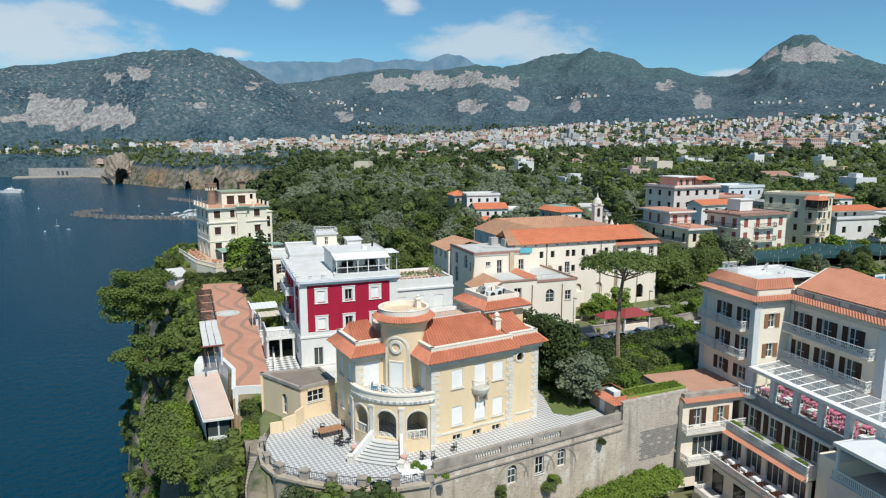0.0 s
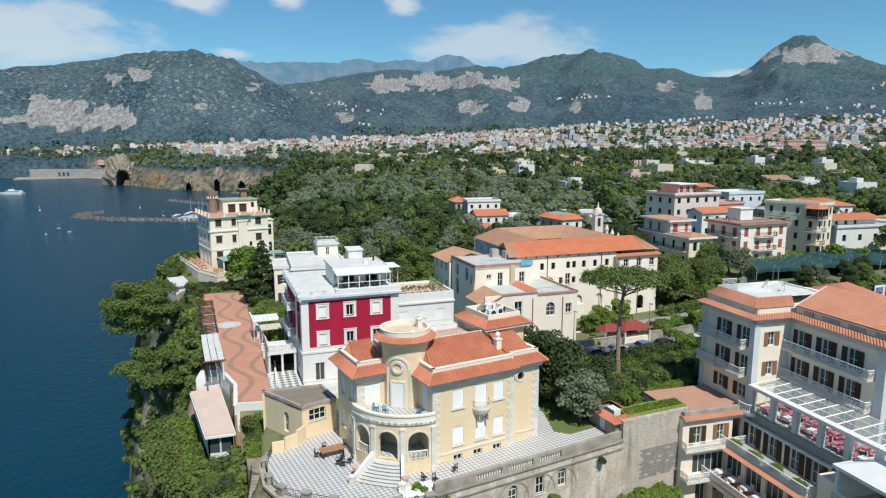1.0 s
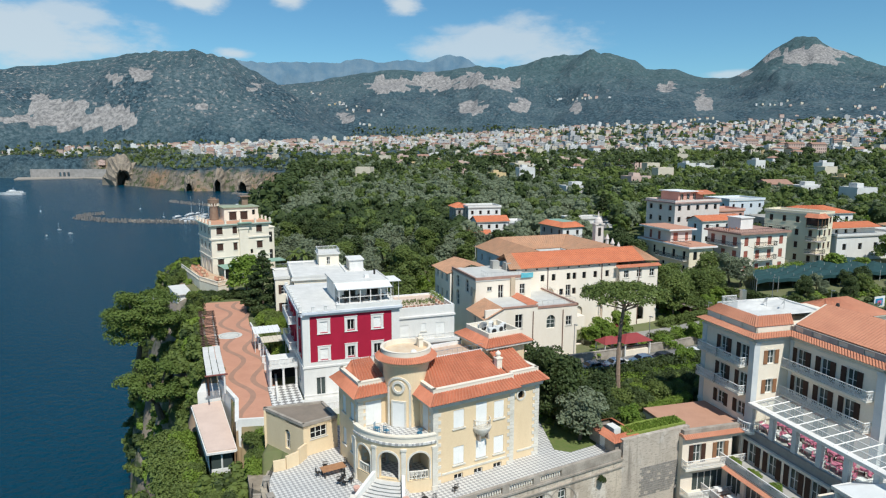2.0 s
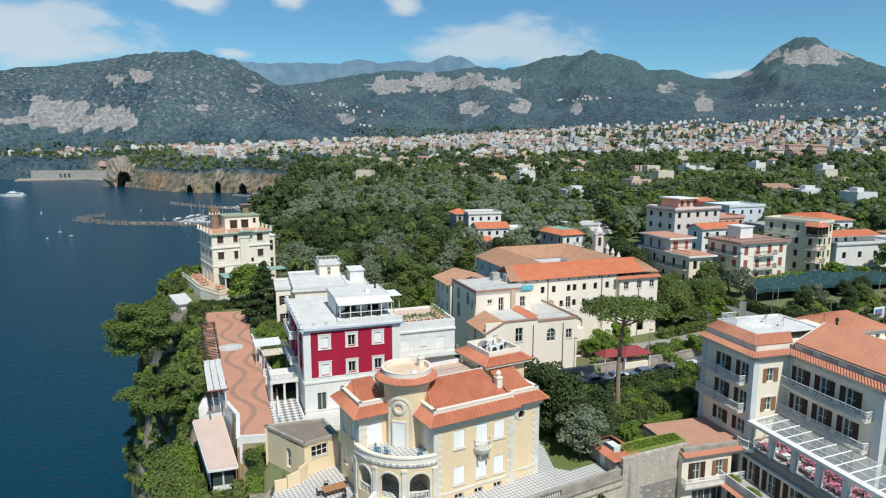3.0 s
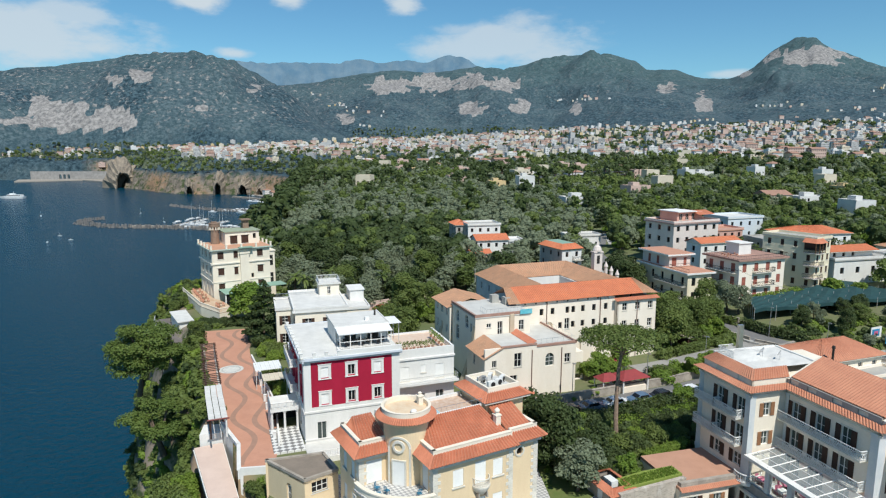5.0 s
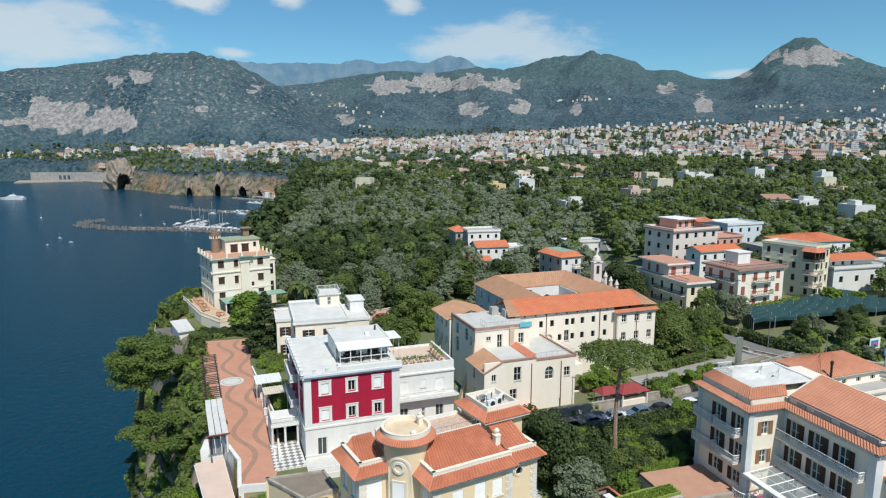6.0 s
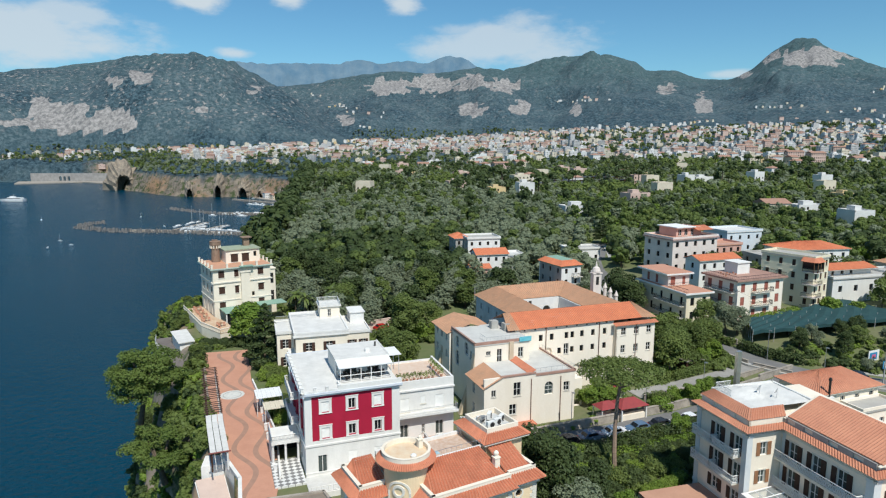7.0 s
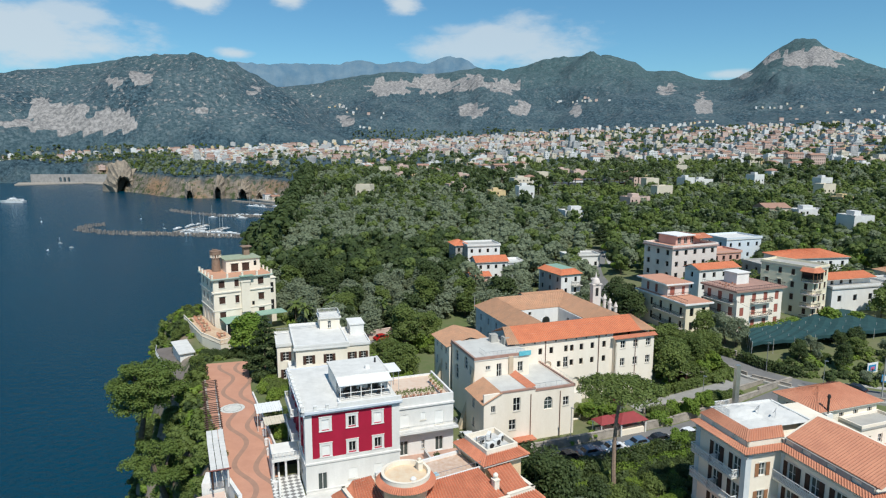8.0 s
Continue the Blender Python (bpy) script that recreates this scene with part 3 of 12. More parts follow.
def ground_mat():
    """Garden soil on the flat, woods and scrub tinted with blue haze on the hills, limestone on crags, brown tuff on
    the sea cliffs.
    """
    mat = surface("ground_scrub", (0.11, 0.14, 0.05), (0.17, 0.165, 0.085), 14.0, 0.95, 0.3, 9.0)
    nt = mat.node_tree
    n, l = nt.nodes.new, nt.links.new
    bsdf = nt.nodes["Principled BSDF"]
    base = bsdf.inputs["Base Color"]
    old = base.links[0].from_socket
    geo = next(x for x in nt.nodes if x.type == "NEW_GEOMETRY")

    def noise(scale, detail, stretch=None):
        node = n("ShaderNodeTexNoise")
        node.inputs["Scale"].default_value, node.inputs["Detail"].default_value, node.inputs["Roughness"].default_value = scale, detail, 0.7
        src = geo.outputs["Position"]
        if stretch:
            m = n("ShaderNodeMapping")
            m.inputs["Scale"].default_value = stretch
            m.inputs["Rotation"].default_value = (0.0, 0.16, 0.0)
            l(src, m.inputs["Vector"])
            src = m.outputs[0]
        l(src, node.inputs["Vector"])
        return node.outputs["Fac"]

    def span(value, lo, hi):
        node = n("ShaderNodeMapRange")
        node.inputs["From Min"].default_value, node.inputs["From Max"].default_value = lo, hi
        l(value, node.inputs["Value"])
        return node.outputs[0]

    def blend(fac, a, b):
        node = n("ShaderNodeMix")
        node.data_type = "RGBA"
        l(fac, node.inputs["Factor"])
        for key, c in (("A", a), ("B", b)):
            if isinstance(c, tuple):
                node.inputs[key].default_value = (*c, 1)
            else:
                l(c, node.inputs[key])
        return node.outputs["Result"]

    def attr(name):
        node = n("ShaderNodeAttribute")
        node.attribute_name = name
        return node.outputs["Fac"]

    # distance haze is painted into these wood colours as extra blue
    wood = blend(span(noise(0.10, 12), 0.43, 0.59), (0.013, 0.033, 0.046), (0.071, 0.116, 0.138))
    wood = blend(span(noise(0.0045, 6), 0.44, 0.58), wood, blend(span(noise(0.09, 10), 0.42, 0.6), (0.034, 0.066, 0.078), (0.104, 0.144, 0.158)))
    # grassy upper slopes, with the same blue haze mixed into their greens
    sep = n("ShaderNodeSeparateXYZ")
    l(geo.outputs["Position"], sep.inputs[0])
    lift = n("ShaderNodeMath")
    lift.operation = "MULTIPLY_ADD"
    l(noise(0.006, 6), lift.inputs[0])
    lift.inputs[1].default_value = 260.0
    l(sep.outputs["Z"], lift.inputs[2])
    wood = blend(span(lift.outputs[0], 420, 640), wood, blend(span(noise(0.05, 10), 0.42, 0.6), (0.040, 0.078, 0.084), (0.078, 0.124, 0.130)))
    # weathered outcrops in slightly dipping beds
    outcrop = span(noise(0.06, 15, (1, 1, 0.8)), 0.545, 0.625)
    stone = blend(span(noise(0.09, 12, (1, 1, 0.20)), 0.40, 0.60), (0.36, 0.335, 0.315), (0.15, 0.145, 0.142))
    mul = n("ShaderNodeMath")
    mul.operation = "MULTIPLY"
    l(outcrop, mul.inputs[0])
    l(attr("scrub"), mul.inputs[1])
    hill = blend(mul.outputs[0], wood, stone)
    edge = n("ShaderNodeMath")
    edge.operation = "MULTIPLY_ADD"
    l(noise(0.035, 10, (1, 1, 0.7)), edge.inputs[0])
    edge.inputs[1].default_value = 0.9
    l(attr("rock"), edge.inputs[2])
    hill = blend(span(edge.outputs[0], 0.90, 1.0), hill, stone)
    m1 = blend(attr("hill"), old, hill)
    tuff = blend(span(noise(0.09, 10, (1, 1, 1.6)), 0.36, 0.64), (0.135, 0.115, 0.095), (0.30, 0.245, 0.185))
    tuff = blend(span(noise(0.012, 5), 0.52, 0.62), tuff, (0.31, 0.195, 0.115))
    green = span(noise(0.11, 7), 0.50, 0.58)
    tuff = blend(green, tuff, (0.055, 0.075, 0.028))
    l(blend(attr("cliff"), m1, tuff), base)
    bp = n("ShaderNodeBump")
    bp.inputs["Strength"].default_value, bp.inputs["Distance"].default_value = 0.8, 9.0
    l(noise(0.035, 11, (1, 1, 0.8)), bp.inputs["Height"])
    l(attr("hill"), bp.inputs["Strength"])
    l(bp.outputs[0], bsdf.inputs["Normal"])
    return mat


GROUND = ground_mat()


def build_land():
    radii = 14 * np.exp(np.linspace(0, math.log(4950 / 14), 560))
    th = np.concatenate([np.linspace(-100, -41, 40), np.linspace(-40, 40, 520), np.linspace(41, 100, 40)])
    t, r = np.meshgrid(np.radians(th), radii)
    x, y = (r * np.sin(t)).ravel(), (r * np.cos(t)).ravel()
    z = land_height(x, y)
    k = len(th)
    i = np.arange((len(radii) - 1) * k).reshape(-1, k)[:, :-1].ravel()
    f = np.stack([i, i + k, i + k + 1, i + 1], 1)
    me = bpy.data.meshes.new("ground")
    me.from_pydata(np.stack([x, y, z], 1).tolist(), [], f.tolist())
    me.shade_smooth()
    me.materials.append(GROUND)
    deg, far, d = np.degrees(t.ravel()), r.ravel(), coast_distance(x, y)
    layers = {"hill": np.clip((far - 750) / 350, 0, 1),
              "rock": bare_rock(x, y, z),
              "scrub": np.interp(deg, [-12, -7], [1.0, 0.35]) * np.clip((z - 110) / 80, 0, 1),
              "cliff": np.clip(-d / 3 + 0.5, 0, 1) * np.where(far > 1300, np.interp(deg, [-29.5, -28], [0, 1]), 1)}
    for name, values in layers.items():
        me.attributes.new(name, "FLOAT", "POINT").data.foreach_set("value", values.astype(np.float32))
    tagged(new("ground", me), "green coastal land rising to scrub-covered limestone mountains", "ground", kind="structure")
    # the high range beyond, its haze painted as a blue base colour
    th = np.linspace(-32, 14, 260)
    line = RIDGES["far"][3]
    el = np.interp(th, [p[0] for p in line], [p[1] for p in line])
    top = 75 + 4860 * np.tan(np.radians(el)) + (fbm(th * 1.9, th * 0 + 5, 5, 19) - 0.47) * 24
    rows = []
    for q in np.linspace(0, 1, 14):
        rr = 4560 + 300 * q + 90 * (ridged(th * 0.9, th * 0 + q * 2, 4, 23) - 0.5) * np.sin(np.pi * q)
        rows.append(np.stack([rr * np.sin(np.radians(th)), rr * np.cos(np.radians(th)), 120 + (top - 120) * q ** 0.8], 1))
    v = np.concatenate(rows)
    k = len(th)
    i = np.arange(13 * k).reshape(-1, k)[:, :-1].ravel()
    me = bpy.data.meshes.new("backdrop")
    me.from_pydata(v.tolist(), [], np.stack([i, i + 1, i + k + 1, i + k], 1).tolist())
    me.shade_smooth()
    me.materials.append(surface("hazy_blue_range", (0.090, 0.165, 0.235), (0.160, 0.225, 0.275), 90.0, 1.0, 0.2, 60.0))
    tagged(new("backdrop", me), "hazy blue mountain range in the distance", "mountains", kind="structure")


build_land()


def sea_mat():
    mat = bpy.data.materials.new("sea_water")
    mat.use_nodes = True
    nt = mat.node_tree
    n, l = nt.nodes.new, nt.links.new
    b = nt.nodes["Principled BSDF"]
    b.inputs["Roughness"].default_value, b.inputs["Specular IOR Level"].default_value = 0.18, 0.15
    geo, w1, w2, add, bp, mix, rg = (n("ShaderNode" + s) for s in ("NewGeometry", "TexNoise", "TexNoise", "Math", "Bump", "Mix", "TexNoise"))
    for node, sc in ((w1, 0.35), (w2, 1.6), (rg, 0.012)):
        node.inputs["Scale"].default_value, node.inputs["Detail"].default_value = sc, 4
        l(geo.outputs["Position"], node.inputs["Vector"])
    add.operation = "MULTIPLY_ADD"
    l(w2.outputs["Fac"], add.inputs[0])
    add.inputs[1].default_value = 0.3
    l(w1.outputs["Fac"], add.inputs[2])
    l(add.outputs[0], bp.inputs["Height"])
    bp.inputs["Strength"].default_value, bp.inputs["Distance"].default_value = 1.0, 1.2
    l(bp.outputs[0], b.inputs["Normal"])
    mix.data_type = "RGBA"
    mix.inputs["A"].default_value, mix.inputs["B"].default_value = (0.0008, 0.029, 0.054, 1), (0.0012, 0.043, 0.076, 1)
    l(rg.outputs["Fac"], mix.inputs["Factor"])
    l(mix.outputs["Result"], b.inputs["Base Color"])
    return mat


sea = Shape()
sea.prism([(4950 * math.cos(w * math.pi / 48), 4950 * math.sin(w * math.pi / 48)) for w in range(96)], -0.5, 0.0)
solid("water", sea, sea_mat(), "calm deep blue sea below the cliffs", "sea", kind="structure")

# ---- windows and doors: x along the wall, y inward, z up from the middle of the sill ----
def framed(w, h, bars_x=1, bars_z=1, material=None, deep=0.16, t=0.07):
    s = Shape()
    s.box(-w / 2, deep, 0, -w / 2 + t, deep + 0.07, h).box(w / 2 - t, deep, 0, w / 2, deep + 0.07, h)
    s.box(-w / 2, deep, 0, w / 2, deep + 0.07, t).box(-w / 2, deep, h - t, w / 2, deep + 0.07, h)
    for i in range(1, bars_x + 1):
        x = -w / 2 + w * i / (bars_x + 1)
        s.box(x - 0.04, deep, t, x + 0.04, deep + 0.06, h - t)
    for i in range(1, bars_z + 1):
        z = h * i / (bars_z + 1)
        s.box(-w / 2 + t, deep + 0.005, z - 0.025, w / 2 - t, deep + 0.055, z + 0.025)
    return s


def pane(w, h, deep=0.20):
    return Shape().box(-w / 2 + 0.03, deep, 0.03, w / 2 - 0.03, deep + 0.03, h - 0.03)


def ridged_sheet(x0, x1, h, y_out, y_in, pitch):
    """One closed sheet whose outer face steps out and in like louvres."""
    s, k = Shape(), max(3, round(h / pitch))
    line = [(y_in, 0.0)]
    for i in range(k):
        z0, z1 = h * i / k, h * (i + 1) / k
        line += [(y_out, z0 + 0.15 * (z1 - z0)), (y_in * 0.4 + y_out * 0.6, z1 - 0.15 * (z1 - z0)), (y_in, z1)]
    m = len(line)
    s.v = [(x, y, z) for x in (x0, x1) for y, z in line] + [(x, y_in + 0.02, z) for x in (x0, x1) for z in (0.0, h)]
    s.f = [(i, m + i, m + i + 1, i + 1) for i in range(m - 1)]
    c = 2 * m
    s.f += [(c, c + 1, c + 3, c + 2), (0, c, c + 2, m), (m - 1, 2 * m - 1, c + 3, c + 1), tuple(range(m)) + (c + 1, c), tuple(range(2 * m - 1, m - 1, -1)) + (c + 2, c + 3)]
    return s


def leaf_shape(w, h, n=0.11):
    """A louvred shutter leaf, w wide from x = 0."""
    return ridged_sheet(0.0, w, h, 0.0, 0.04, n)


def moved(shape, x, y=0.0, z=0.0, turn=0.0):
    c, sn = math.cos(radians(turn)), math.sin(radians(turn))
    shape.v = [(p[0] * c - p[1] * sn + x, p[0] * sn + p[1] * c + y, p[2] + z) for p in shape.v]
    return shape


def k_plain(w, h, m=None, g=None):
    m, g = m or WHITE, g or GLASS
    bx = 1 if w < 1.7 else 2
    return [("window", framed(w, h, bx, 1 if h > 1.2 else 0).mesh("frame", m), ""), ("pane", pane(w, h).mesh("pane", g), ""),
            ("sill", Shape().box(-w / 2 - 0.1, -0.09, -0.09, w / 2 + 0.1, 0.12, 0.0).mesh("sill", TRIM), "")]


def k_closed(w, h):
    """Closed white louvred shutters with a stone sill."""
    s, t = moved(leaf_shape(w / 2 - 0.002, h), -w / 2, 0.05), moved(leaf_shape(w / 2 - 0.002, h), 0.002, 0.05)
    return [("window", framed(w, h, 1, 0).mesh("frame", WHITE), ""), ("pane", pane(w, h).mesh("pane", GLASS), ""), ("shutter", s.mesh("shutter", BLIND), "closed white louvred shutter"),
            ("shutter", t.mesh("shutter", BLIND), ""), ("sill", Shape().box(-w / 2 - 0.14, -0.12, -0.13, w / 2 + 0.14, 0.1, 0.0).mesh("sill", TRIM), "")]


def k_brown_open(w, h):
    """White glazed doors with dark brown shutters folded back against the wall."""
    lw = w / 2 + 0.04
    a, b = moved(leaf_shape(lw, h), -w / 2 - lw - 0.02, -0.08), moved(leaf_shape(lw, h), w / 2 + 0.02, -0.08)
    return [("window", framed(w, h, 1, 1).mesh("frame", WHITE), ""), ("pane", pane(w, h).mesh("pane", BLUEGLASS), ""),
            ("shutter", a.mesh("shutter", DARKWOOD), "dark brown louvred shutter"), ("shutter", b.mesh("shutter", DARKWOOD), "dark brown louvred shutter"),
            ("lintel", Shape().box(-w / 2 - 0.1, -0.05, h, w / 2 + 0.1, 0.1, h + 0.16).mesh("lintel", TRIM), "")]


def k_brown_open_wood(w, h):
    got = k_brown_open(w, h)
    return [(n, me if n != "shutter" else moved(leaf_shape(w / 2 + 0.04, h), (-w - 0.06) if i == 2 else w / 2 + 0.02, -0.08).mesh("shutter", WOOD), lb and "warm brown louvred shutter") for i, (n, me, lb) in enumerate(got)]


def k_dark_shut(w, h):
    """Dark brown shutters half closed before dark glass."""
    s = moved(leaf_shape(w / 2 - 0.03, h), -w / 2 + 0.02, 0.06)
    t = moved(leaf_shape(w / 2 - 0.03, h), 0.02, 0.06)
    return [("window", framed(w, h, 1, 0).mesh("frame", DARKWOOD), ""), ("pane", pane(w, h).mesh("pane", GLASS), ""), ("shutter", s.mesh("shutter", DARKWOOD), ""), ("shutter", t.mesh("shutter", DARKWOOD), ""),
            ("hood", Shape().box(-w / 2 - 0.18, -0.16, h + 0.10, w / 2 + 0.18, 0.05, h + 0.22).mesh("hood", TRIM), ""), ("sill", Shape().box(-w / 2 - 0.12, -0.1, -0.1, w / 2 + 0.12, 0.05, 0).mesh("sill", TRIM), "")]


def k_brown_half(w, h):
    """White glazing between two dark shutters standing open at right angles, inside the opening's width."""
    a = moved(leaf_shape(w * 0.42, h), -w / 2 - w * 0.36, -0.06)
    b = moved(leaf_shape(w * 0.42, h), w / 2 - w * 0.06, -0.06)
    return [("window", framed(w, h, 1, 2).mesh("frame", WHITE), ""), ("pane", pane(w, h).mesh("pane", GLASS), ""), ("shutter", a.mesh("shutter", DARKWOOD), ""), ("shutter", b.mesh("shutter", DARKWOOD), "")]


def surround(w, h, sill=True):
    """A broad flat white surround with a hood."""
    s = Shape()
    s.box(-w / 2 - 0.34, -0.06, -0.1, -w / 2, 0.02, h + 0.34).box(w / 2, -0.06, -0.1, w / 2 + 0.34, 0.02, h + 0.34)
    s.box(-w / 2, -0.06, h, w / 2, 0.02, h + 0.34).box(-w / 2 - 0.40, -0.12, h + 0.34, w / 2 + 0.40, 0.02, h + 0.42)
    s.box(-w / 2 - 0.38, -0.11, -0.22, w / 2 + 0.38, 0.02, -0.1)
    return s


def k_red_blind(w, h):
    s = ridged_sheet(-w / 2, w / 2, h, 0.05, 0.065, 0.12)
    return [("window", surround(w, h).mesh("surround", WHITE), ""), ("blind", s.mesh("blind", BLIND), "lowered white roller blind"), ("pane", pane(w, h).mesh("pane", GLASS), "")]


def k_red_open(w, h):
    return [("window", surround(w, h).mesh("surround", WHITE), ""), ("frame", framed(w, h, 1, 0, t=0.09).mesh("frame", WHITE), ""), ("pane", pane(w, h).mesh("pane", GLASS), "")]


def k_louvre_red(w, h):
    s = ridged_sheet(-w / 2, w / 2, h, 0.065, 0.085, 0.15)
    return [("window", framed(w, h, 0, 0).mesh("frame", WHITE), ""), ("blind", s.mesh("blind", surface_once("red_brown_blind", (0.36, 0.12, 0.085))), "lowered red-brown blind")]


SURFACES = {}


def surface_once(name, base, other=None, scale=1.5, rough=0.7):
    if name not in SURFACES:
        SURFACES[name] = surface(name, base, other, scale, rough, 0.06)
    return SURFACES[name]


def k_opening(w, h):
    """A dark opening with a pane set well back."""
    return [("window", framed(w, h, 0, 0, deep=0.26, t=0.05).mesh("frame", DARKWOOD), ""), ("pane", pane(w, h, 0.29).mesh("pane", GLASS), "")]


def k_glass_door(w, h):
    return [("door", framed(w, h, max(1, int(w / 0.9)), 0, t=0.06).mesh("frame", WHITE), ""), ("pane", pane(w, h).mesh("pane", BLUEGLASS), "")]


def k_arched(w, h):
    """Bars for an arched opening."""
    s = Shape()
    for x in (-w / 2, -0.03, w / 2 - 0.06):
        s.box(x, 0.2, 0, x + 0.06, 0.26, h - (0.12 if x == -0.03 else w / 2))
    for z in (0, h - w / 2 - 0.03, (h - w / 2) / 2):
        s.box(-w / 2, 0.2, z, w / 2, 0.26, z + 0.06)
    p = Shape()
    p.prism([(-w / 2, 0.24), (w / 2, 0.24), (w / 2, 0.27), (-w / 2, 0.27)], 0, h - w / 2)
    n = 8
    for i in range(n):
        a, b = math.pi * i / n, math.pi * (i + 1) / n
        p.face((0, 0.25, h - w / 2), (w / 2 * math.cos(a), 0.25, h - w / 2 + w / 2 * math.sin(a)), (w / 2 * math.cos(b), 0.25, h - w / 2 + w / 2 * math.sin(b)))
    return [("window", s.mesh("frame", WHITE), ""), ("pane", p.mesh("pane", BLUEGLASS), "")]


WINDOW_KINDS = {"plain": k_plain, "closed": k_closed, "brown": k_brown_open, "wood": k_brown_open_wood, "dark": k_dark_shut, "half": k_brown_half, "blind": k_red_blind,
                "open": k_red_open, "louvre": k_louvre_red, "hole": k_opening, "door": k_glass_door, "arched": k_arched}


# ---- shared building pieces ----
def quoins(house, x, y, z0, z1, dx, dy, wide=0.8, narrow=0.5, course=0.38, proud=0.05, material=None):
    """Corner stones at (x, y), reaching along +-x by dx's sign and +-y by dy's sign."""
    for i in range(int((z1 - z0) / course)):
        a, b = (wide, narrow) if i % 2 else (narrow, wide)
        x0, x1 = sorted((x - dx * proud, x + dx * a))
        y0, y1 = sorted((y - dy * proud, y + dy * b))
        part("quoin", Shape().box(x0, y0, z0 + i * course + 0.015, x1, y1, z0 + (i + 1) * course - 0.015), material or TRIM, house)


def hip_roof(house, x0, y0, x1, y1, z, rise, over=0.5, material=None, pitch=0.4, kind="hip", name="roof", course=0.0, high=0.09):
    """A tiled roof over a rectangle: 'hip', or 'gable' with its ridge along x."""
    x0, y0, x1, y1 = x0 - over, y0 - over, x1 + over, y1 + over
    s = Shape()
    if x1 - x0 >= y1 - y0:
        m = (y1 - y0) / 2
        e = m if kind == "hip" else 0.0
        r0, r1 = (x0 + e, (y0 + y1) / 2, z + rise), (x1 - e, (y0 + y1) / 2, z + rise)
        a, b, c, d = (x0, y0, z), (x1, y0, z), (x1, y1, z), (x0, y1, z)
        planes = [(a, b, r1, r0), (c, d, r0, r1)] + ([(b, c, r1, r1), (d, a, r0, r0)] if e else [])
    else:
        m = (x1 - x0) / 2
        e = m if kind == "hip" else 0.0
        r0, r1 = ((x0 + x1) / 2, y0 + e, z + rise), ((x0 + x1) / 2, y1 - e, z + rise)
        a, b, c, d = (x0, y0, z), (x1, y0, z), (x1, y1, z), (x0, y1, z)
        planes = [(b, c, r1, r0), (d, a, r0, r1)] + ([(a, b, r0, r0), (c, d, r1, r1)] if e else [])
    for p in planes:
        ribs(s, *p, pitch=pitch, high=high, course=course)
    part(name, s, material or TERRA, house)
    under = Shape()
    under.prism([(x0 + 0.03, y0 + 0.03), (x1 - 0.03, y0 + 0.03), (x1 - 0.03, y1 - 0.03), (x0 + 0.03, y1 - 0.03)], z - 0.12, z - 0.005)
    part("eaves", under, TRIM, house)
    if kind == "gable":
        g = Shape()
        if x1 - x0 >= y1 - y0:
            for x in (x0 + over, x1 - over - 0.2):
                g.prism([(x, y0 + over), (x + 0.2, y0 + over), (x + 0.2, y1 - over), (x, y1 - over)], z - 0.1, z + rise * 0.97, [(x, (y0 + y1) / 2 - 0.05), (x + 0.2, (y0 + y1) / 2 - 0.05), (x + 0.2, (y0 + y1) / 2 + 0.05), (x, (y0 + y1) / 2 + 0.05)])
        else:
            for y in (y0 + over, y1 - over - 0.2):
                g.prism([(x0 + over, y), (x1 - over, y), (x1 - over, y + 0.2), (x0 + over, y + 0.2)], z - 0.1, z + rise * 0.97, [((x0 + x1) / 2 - 0.05, y), ((x0 + x1) / 2 + 0.05, y), ((x0 + x1) / 2 + 0.05, y + 0.2), ((x0 + x1) / 2 - 0.05, y + 0.2)])
        part("gable", g, WHITE, house)


def flat_roof(house, x0, y0, x1, y1, z, material=None, parapet=0.5, thick=0.22, pmat=None, over=0.0):
    """A flat roof slab with a parapet round it."""
    part("roof", Shape().box(x0 - over, y0 - over, z - 0.3, x1 + over, y1 + over, z), material or WHITE_ROOF, house)
    if parapet:
        s, t = Shape(), thick
        s.box(x0, y0, z, x1, y0 + t, z + parapet).box(x0, y1 - t, z, x1, y1, z + parapet)
        s.box(x0, y0 + t, z, x0 + t, y1 - t, z + parapet).box(x1 - t, y0 + t, z, x1, y1 - t, z + parapet)
        part("parapet", s, pmat or WHITE, house)


def four_walls(house, x0, y0, x1, y1, z0, z1, mats, front=(), right=(), back=(), left=(), th=0.3):
    """Four walls with openings; mats: one material, or one for each side."""
    mats = mats if isinstance(mats, (list, tuple)) else [mats] * 4
    sides = [((x0, y0), (x1, y0)), ((x1, y0 + th), (x1, y1 - th)), ((x1, y1), (x0, y1)), ((x0, y1 - th), (x0, y0 + th))]
    for (p, q), o, m in zip(sides, (front, right, back, left), mats):
        facade(house, p, q, z0, z1, list(o), m, th)


def grid(kind, cols, sills, w, h):
    return [(kind, c, z, w, h) for c in cols for z in sills]


def balcony(house, x0, y0, x1, y1, z, material=None, slab=None, name="balcony", high=0.95):
    """A slab with a railing on its three free sides, standing out to -y from the wall at y1."""
    b = part(name, Shape().box(x0, y0, z - 0.16, x1, y1, z), slab or TRIM, house)
    rail(b, [(x0 + 0.05, y1), (x0 + 0.05, y0 + 0.05), (x1 - 0.05, y0 + 0.05), (x1 - 0.05, y1)], z, high, 0.13, material or IRON, name="railing")
    return b


